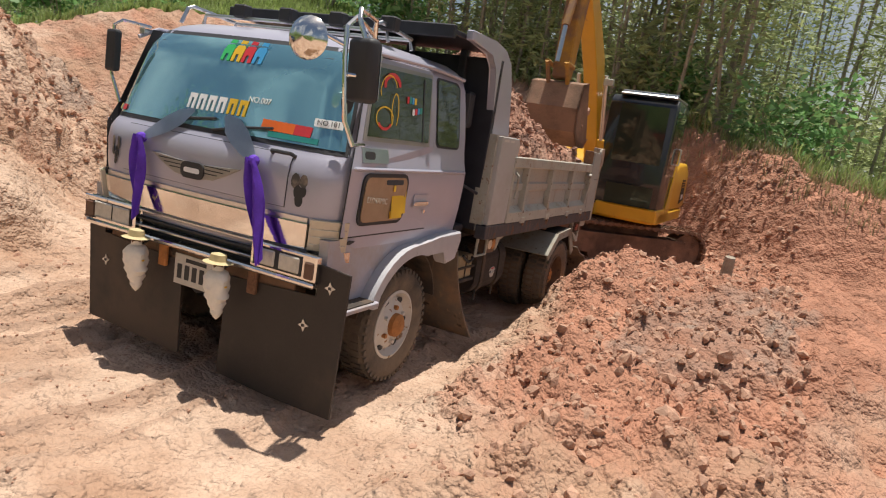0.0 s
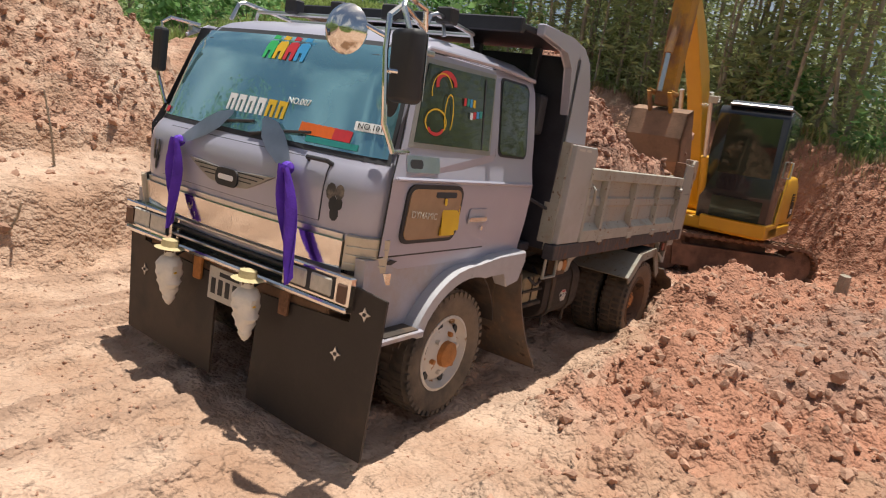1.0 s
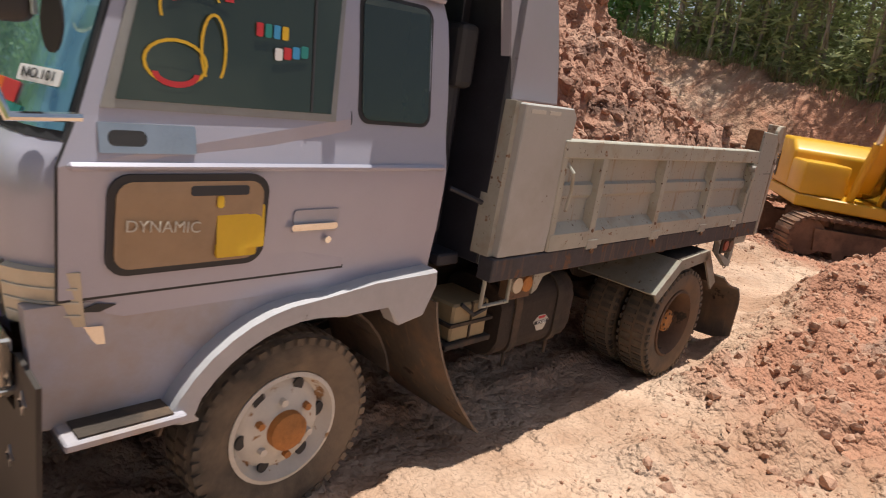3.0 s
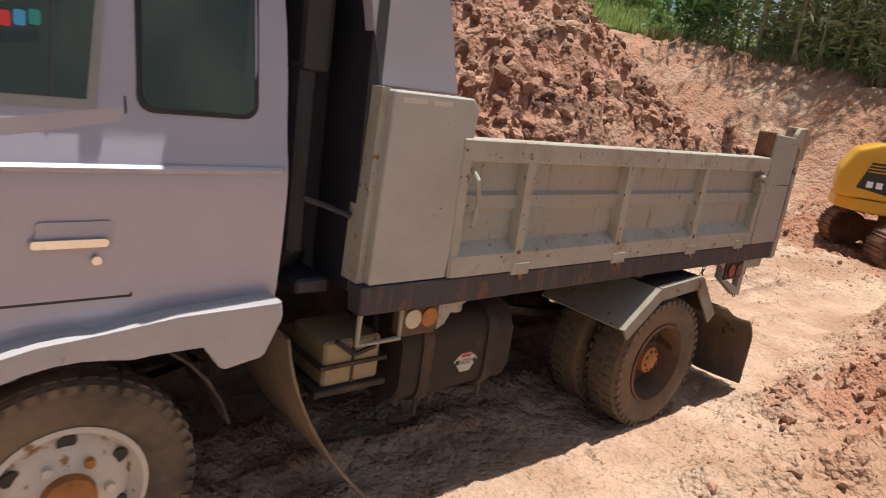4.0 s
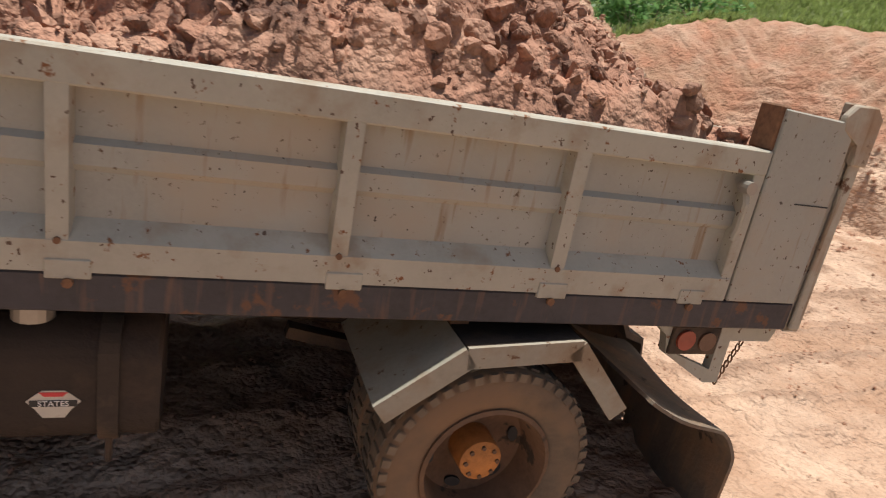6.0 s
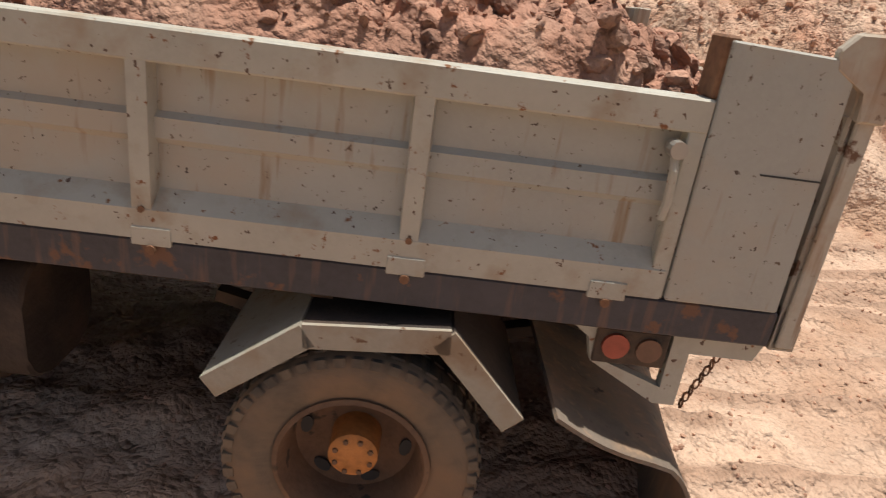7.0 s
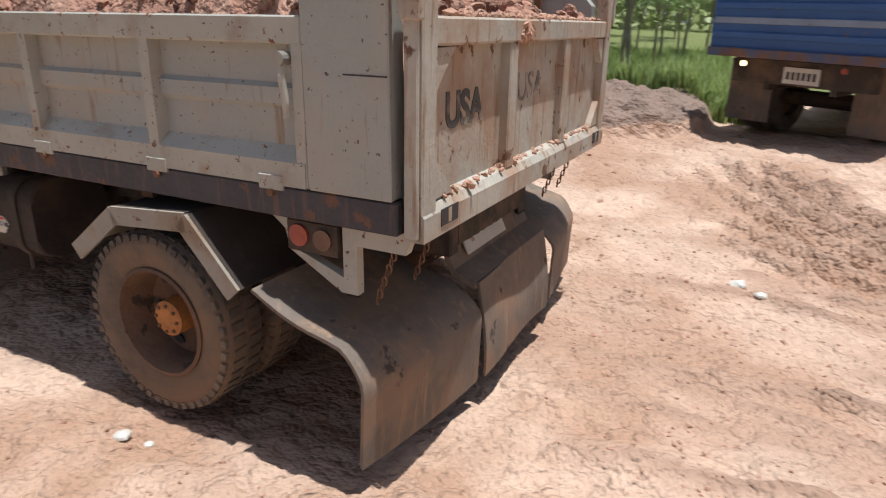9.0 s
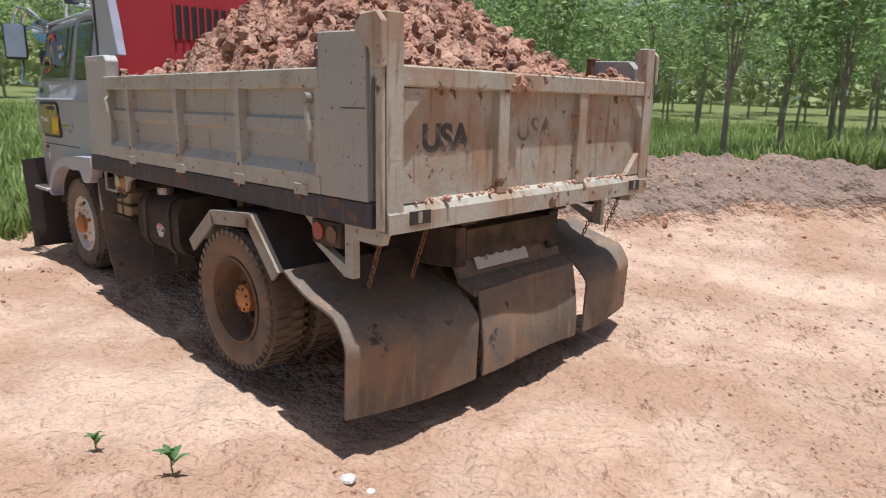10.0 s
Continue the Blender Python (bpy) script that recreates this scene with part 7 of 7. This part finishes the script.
def build_trees():
    rng = random.Random(4)
    rub = [rubber_tree(s, 6.4 + 0.5 * k) for k, s in enumerate((11, 12, 13, 14))]
    thk = [thicket_tree(s, 9.0 + 0.8 * k) for k, s in enumerate((21, 22, 23, 24))]
    bsh = [bush(31), bush(32, 1.3), bush(33, 1.0, 800, M_LEAF2, 0.24, 0.1)]
    used = set()

    def put(kind, x, y, sc):
        ob = rng.choice(kind)
        if ob.name not in used:
            used.add(ob.name)
            ob.matrix_world = pose(x, y, ground_at(x, y), 0, 0, rng.uniform(0, 360))
            ob.scale = (sc, sc, sc)
            return ob
        return plant(ob, x, y, sc, rng)

    # thicket behind the far bank
    for k in range(52):
        a = rng.uniform(95, 122)
        r = float(np.interp(a, RIM_A, RIM_1)) + 0.9 + 8 * rng.random() ** 1.6
        put(thk, *polar(a, r), rng.uniform(0.85, 1.15))
    for k in range(30):
        a = rng.uniform(62, 95)
        put(thk, *polar(a, rng.uniform(20, 36)), rng.uniform(0.8, 1.1))
    # the pair of trees on the near bank and the plantation in rows
    for a, r, sc in ((203, 14.2, 1.0), (198.3, 17.5, 0.95), (194.8, 15.6, 0.95), (262, 17, 1.0), (257, 21, 1.1)):
        put(rub, *polar(a, r), sc)
    for i in range(-22, 26):
        for j in range(-22, 10):
            x, y = i * 2.7 + rng.uniform(-0.4, 0.4), j * 3.4 + rng.uniform(-0.4, 0.4)
            dx, dy = x - 0.5, y
            r, a = math.hypot(dx, dy), math.degrees(math.atan2(-dx, dy)) % 360
            far = 46
            if 124 < a < 168 and (25 if a > 141 else 33) < r < 62 and rng.random() < 0.6:
                put(rub, x, y, rng.uniform(0.75, 1.0))
            elif 168 <= a < 188 and 22 < r < far and rng.random() < 0.6:
                put(rub, x, y, rng.uniform(0.8, 1.05))
            elif 188 <= a < 240 and 16.0 < r < far and rng.random() < 0.78:
                put(rub, x, y, rng.uniform(0.8, 1.05))
            elif 240 <= a < 285 and 24 < r < far and rng.random() < 0.55:
                put(rub, x, y, rng.uniform(0.85, 1.1))
    # bushes on the bank tops
    for a, r, sc in ((90.8, 16.2, 0.95), (99.5, 17.6, 0.8), (122.6, 23.6, 1.5), (127.5, 30, 1.2), (131, 36, 1.5), (141.5, 24.5, 1.2), (146, 24, 1.3)):
        put(bsh[:2], *polar(a, r), sc)
    for k in range(22):
        a = rng.uniform(97, 122)
        put(bsh[2:], *polar(a, float(np.interp(a, RIM_A, RIM_1)) + rng.uniform(1.0, 6.0)), rng.uniform(0.8, 1.6))
    for ob in rub + thk + bsh:
        if ob.name not in used:
            x, y = polar(rng.uniform(205, 230), rng.uniform(20, 30))
            ob.matrix_world = pose(x, y, ground_at(x, y))


build_trees()


def far_woods():
    rng = np.random.default_rng(77)
    n = 42000
    a = rng.uniform(50, 300, n)
    r = rng.uniform(58, 84, n)
    top = 7.5 + 3.5 * value_noise(a * 0.35, a * 0 + 3.0, 9) + 2.5 * value_noise(a * 1.3, a * 0 + 5.0, 19)
    z = 1.2 + 0.72 * top * rng.uniform(0, 1, n) ** 0.9
    x, y = 0.5 - np.sin(np.radians(a)) * r, np.cos(np.radians(a)) * r
    ob = leaves(np.stack([x, y, z], -1), 0.3, 46000, 1.1, 0.30, rng, 0.3, "far_woods", M_LEAF2)
    tagged(ob, "distant belt of woodland behind the plantation", "woods", kind="stuff")


far_woods()


def blades(name, x, y, h, rng, material, label, per=5, wide=0.012):
    n = len(x) * per
    bx, by = np.repeat(x, per) + rng.normal(0, 0.06, n), np.repeat(y, per) + rng.normal(0, 0.06, n)
    bz = height(bx, by) - 0.02
    hh = np.repeat(h, per) * rng.uniform(0.5, 1.2, n)
    a = rng.uniform(0, 2 * np.pi, n)
    lean = rng.uniform(0.1, 0.6, n) * hh
    w = wide * rng.uniform(0.7, 1.6, n)
    ca, sa = np.cos(a), np.sin(a)
    base = np.stack([bx, by, bz], -1)
    side = np.stack([-sa * w, ca * w, 0 * w], -1)
    mid = base + np.stack([ca * lean * 0.35, sa * lean * 0.35, hh * 0.6], -1)
    tip = base + np.stack([ca * lean, sa * lean, hh], -1)
    v = np.stack([base - side, base + side, mid + side * 0.7, mid - side * 0.7, tip], 1)
    k = (np.arange(n) * 5)[:, None]
    f = np.concatenate([k + np.array([[0, 1, 2, 3]])], 0).tolist() + (k + np.array([[3, 2, 4]])).tolist()
    tagged(raw(name, v.reshape(-1, 3).tolist(), f, material), label, "grass", kind="stuff")


def build_grass():
    rng = np.random.default_rng(9)

    def ring(n, a0, a1, off0, off1, power=1.0):
        a = rng.uniform(a0, a1, n)
        r = np.interp(a, RIM_A, RIM_1) + off0 + (off1 - off0) * rng.uniform(0, 1, n) ** power
        return 0.5 - np.sin(np.radians(a)) * r, np.cos(np.radians(a)) * r

    x, y = ring(11000, 186, 245, 1.2, 22, 1.5)
    blades("tall_grass", x, y, rng.uniform(0.25, 0.6, len(x)), rng, M_GRASS, "tall green grass under the plantation trees", 5, 0.016)
    x, y = ring(7000, 245, 285, -4.5, 16, 1.4)
    blades("meadow_grass", x, y, rng.uniform(0.15, 0.5, len(x)), rng, M_GRASS, "yellow-green meadow grass beside the track", 5, 0.014)
    x, y = ring(6500, 72, 150, 0.2, 9, 1.3)
    blades("bank_grass", x, y, rng.uniform(0.12, 0.45, len(x)), rng, M_GRASS, "weeds and grass along the bank top", 4, 0.014)
    x, y = ring(2200, 78, 126, -0.6, 2.0)
    blades("dry_stalks", x, y, rng.uniform(0.1, 0.35, len(x)), rng, M_STALK, "dry brown stalks along the bank edge", 3, 0.010)
    x, y = ring(7000, 121, 142, 0.2, 18, 1.3)
    blades("meadow_slope", x, y, rng.uniform(0.15, 0.4, len(x)), rng, M_GRASS, "bright grass on the slope behind the bank", 4, 0.02)
    x, y = ring(3000, 141, 168, 3, 20)
    blades("field_grass", x, y, rng.uniform(0.2, 0.5, len(x)), rng, M_GRASS, "grass beyond the soil heap", 4, 0.02)


build_grass()

# ---------------------------------------------------------------- small things


def build_small():
    rng = np.random.default_rng(6)
    # pole wrapped in dry thatch
    px, py = polar(151.6, 17.2)
    pz = ground_at(px, py)
    t = thing("thatched_pole", "tall pale pole wrapped in dry thatch at its foot", "pole", pose(px, py, pz))
    part("pole", tube([(0, 0, -0.2), (0.02, 0, 2.0), (0.06, 0.02, 4.6)], 0.05, n=8, r_end=0.03), M_THATCH, t)
    part("thatch", lathe([(0.36, 0.0), (0.25, 0.5), (0.15, 1.1), (0.06, 1.7), (0.0001, 1.72)], 18, closed=False, m=Matrix.Rotation(radians(90), 4, "X")), M_THATCH, t, "cone of dry thatch")
    # red cloth, blue bag
    rx, ry = polar(156.4, 12.6)
    ob = part("red_cloth", sheet(lambda a, b: (0.42 * (a - 0.5), 0.30 * (b - 0.5), 0.10 + 0.06 * math.sin(6 * a) * math.cos(5 * b)), 12, 8, 0.01), M_REDCLOTH, None, smooth=True)
    ob.matrix_world = pose(rx, ry, ground_at(rx, ry) + 0.05, 20, 5, 30)
    tagged(ob, "crumpled red cloth lying on the soil heap", "cloth")
    gx, gy = polar(152.3, 13.6)
    bm = bmesh.new()
    bmesh.ops.create_icosphere(bm, subdivisions=3, radius=0.24)
    for v in bm.verts:
        v.co *= 1 + 0.25 * (noise.noise(v.co * 6) )
        v.co.z *= 0.6
    ob = part("plastic_bag", bm, M_TARP, None, smooth=True)
    ob.matrix_world = pose(gx, gy, ground_at(gx, gy) + 0.10)
    tagged(ob, "crumpled bright blue plastic bag on the heap", "bag")
    # blue tarpaulin shelter
    sx, sy = polar(164.2, 19.5)
    t = thing("tarpaulin_shelter", "blue tarpaulin roof on poles over dark boxes put in for shade", "shelter", pose(sx, sy, ground_at(sx, sy), 0, 0, 20))
    part("tarpaulin", sheet(lambda a, b: (4.2 * (a - 0.5), 3.0 * (b - 0.5), 2.15 + 0.35 * b + 0.10 * math.sin(9 * a) - 0.2 * math.sin(math.pi * a)), 24, 8, 0.02), M_TARP, t, "sagging blue tarpaulin", smooth=True)
    for x in (-2.0, 0.0, 2.0):
        for y in (-1.4, 1.4):
            part("pole", tube([(x, y, -0.1), (x, y, 2.2 + 0.12 * y)], 0.04, n=7), M_BARK, t)
    # near-black boxes added for the dark shade beneath the tarpaulin
    for k in range(5):
        x, y = sx + rng.uniform(-1.4, 1.4), sy + rng.uniform(-0.9, 1.1)
        w, d, h = rng.uniform(0.3, 0.6), rng.uniform(0.3, 0.5), rng.uniform(0.5, 1.1)
        ob = part("crate", box(-w / 2, w / 2, -d / 2, d / 2, 0, h, 0.03, seg=2), M_SEAL, None)
        ob.matrix_world = pose(x, y, ground_at(x, y) - 0.02, 0, 0, rng.uniform(0, 90))
        tagged(ob, "near-black box standing in for shade under the blue shelter", "crate", "clutter under the shelter")
    # stump in the loose soil, dead sticks
    x, y = -9.35, -0.35
    bm = tube([(0, 0, -0.15), (0.02, 0, 0.12), (0.05, 0.01, 0.30)], 0.085, n=9, r_end=0.065)
    ob = part("stump", bm, M_BARK, None)
    ob.matrix_world = pose(x, y, ground_at(x, y))
    tagged(ob, "short dark tree stump in the loose soil", "stump")
    for (x, y, l, rz, tilt) in ((-3.0, -6.9, 0.75, 20, 78), (-2.0, -8.1, 0.9, 160, 8), (-4.9, -5.6, 0.35, 60, 60), (-2.2, -5.9, 0.3, 110, 65), (-1.5, -8.8, 0.5, 30, 80)):
        ob = part("stick", tube([(0, 0, 0), (l * 0.5, 0.02, 0), (l, 0, 0)], 0.014, n=6, r_end=0.008), M_BARK, None)
        ob.matrix_world = pose(x, y, ground_at(x, y) + 0.01, 0, -tilt, rz)
        tagged(ob, "dead stick poking out of the soil", "stick", "dead sticks")
    # seedlings beside the track
    for x, y, sc in ((4.18, -1.14, 0.95), (4.62, -0.99, 0.6)):
        t = thing("seedling", "small green broad-leaved seedling in the sand", "plant", pose(x, y, ground_at(x, y)), group="seedlings")
        part("stem", tube([(0, 0, -0.02), (0.01, 0, 0.07 * sc), (0.0, 0.01, 0.13 * sc)], 0.004, n=5), M_LEAF3, t)
        for k in range(6):
            a = k * 1.05 + x
            l = 0.085 * sc
            lf = part("leaf", sheet(lambda u, v: (l * u, 0.42 * l * (v - 0.5) * math.sin(math.pi * min(0.97, 0.08 + 0.9 * u)), 0.03 * math.sin(2.2 * u) - 0.01 * abs(v - 0.5)), 6, 2, 0.001), M_LEAF3, t)
            lf.matrix_basis = pose(0, 0, (0.06 + 0.013 * k) * sc, 0, -12, math.degrees(a))
    # pale broken lumps
    for x, y, r in ((3.60, -1.65, 0.04), (3.52, -1.71, 0.025), (-1.0, -5.6, 0.04), (1.4, -4.9, 0.06), (1.25, -4.7, 0.04)):
        bm = bmesh.new()
        bmesh.ops.create_icosphere(bm, subdivisions=2, radius=r)
        for v in bm.verts:
            v.co *= 1 + 0.45 * noise.noise(v.co * 18 + Vector((x, y, 0)))
            v.co.z *= 0.6
        ob = part("stone", bm, M_PLATE, None)
        ob.matrix_world = pose(x, y, ground_at(x, y) + r * 0.2, 0, 0, 50 * x)
        tagged(ob, "pale hard lump of dried soil", "stone", "pale lumps")


build_small()

# ---------------------------------------------------------------- what moves


def motions():
    rows = [(t, pose(x, y, z, rx, ry, rz)) for t, x, y, z, rx, ry, rz in TRUCK]
    walk(truck, rows)
    walk(load, rows)
    ts, xs = [r[0] for r in TRUCK], [r[1] for r in TRUCK]
    for ob, at in WHEELS:
        walk(ob, [(0.2 * k, pose(*at, 0, math.degrees((np.interp(0.2 * k, ts, xs) - xs[0]) / 0.42), 0)) for k in range(51)])

    turn = [(0.0, -1), (1.0, 0), (2.0, 1), (2.5, 2), (2.7, 6), (3.1, 38), (3.8, 100), (4.2, 120), (4.7, 140), (5.6, 165), (6.8, 172), (10.0, 172)]
    walk(ex_upper, [(t, pose(0, 0, 0, 0, 0, a)) for t, a in turn])
    dip = [(0.0, 4), (1.0, 9), (2.0, 12), (2.5, 14), (3.8, 6), (5.6, 14), (10.0, 14)]
    for ob in ex_arms:
        walk(ob, [(t, pose(*ex_foot, 0, a, 0)) for t, a in dip])


motions()
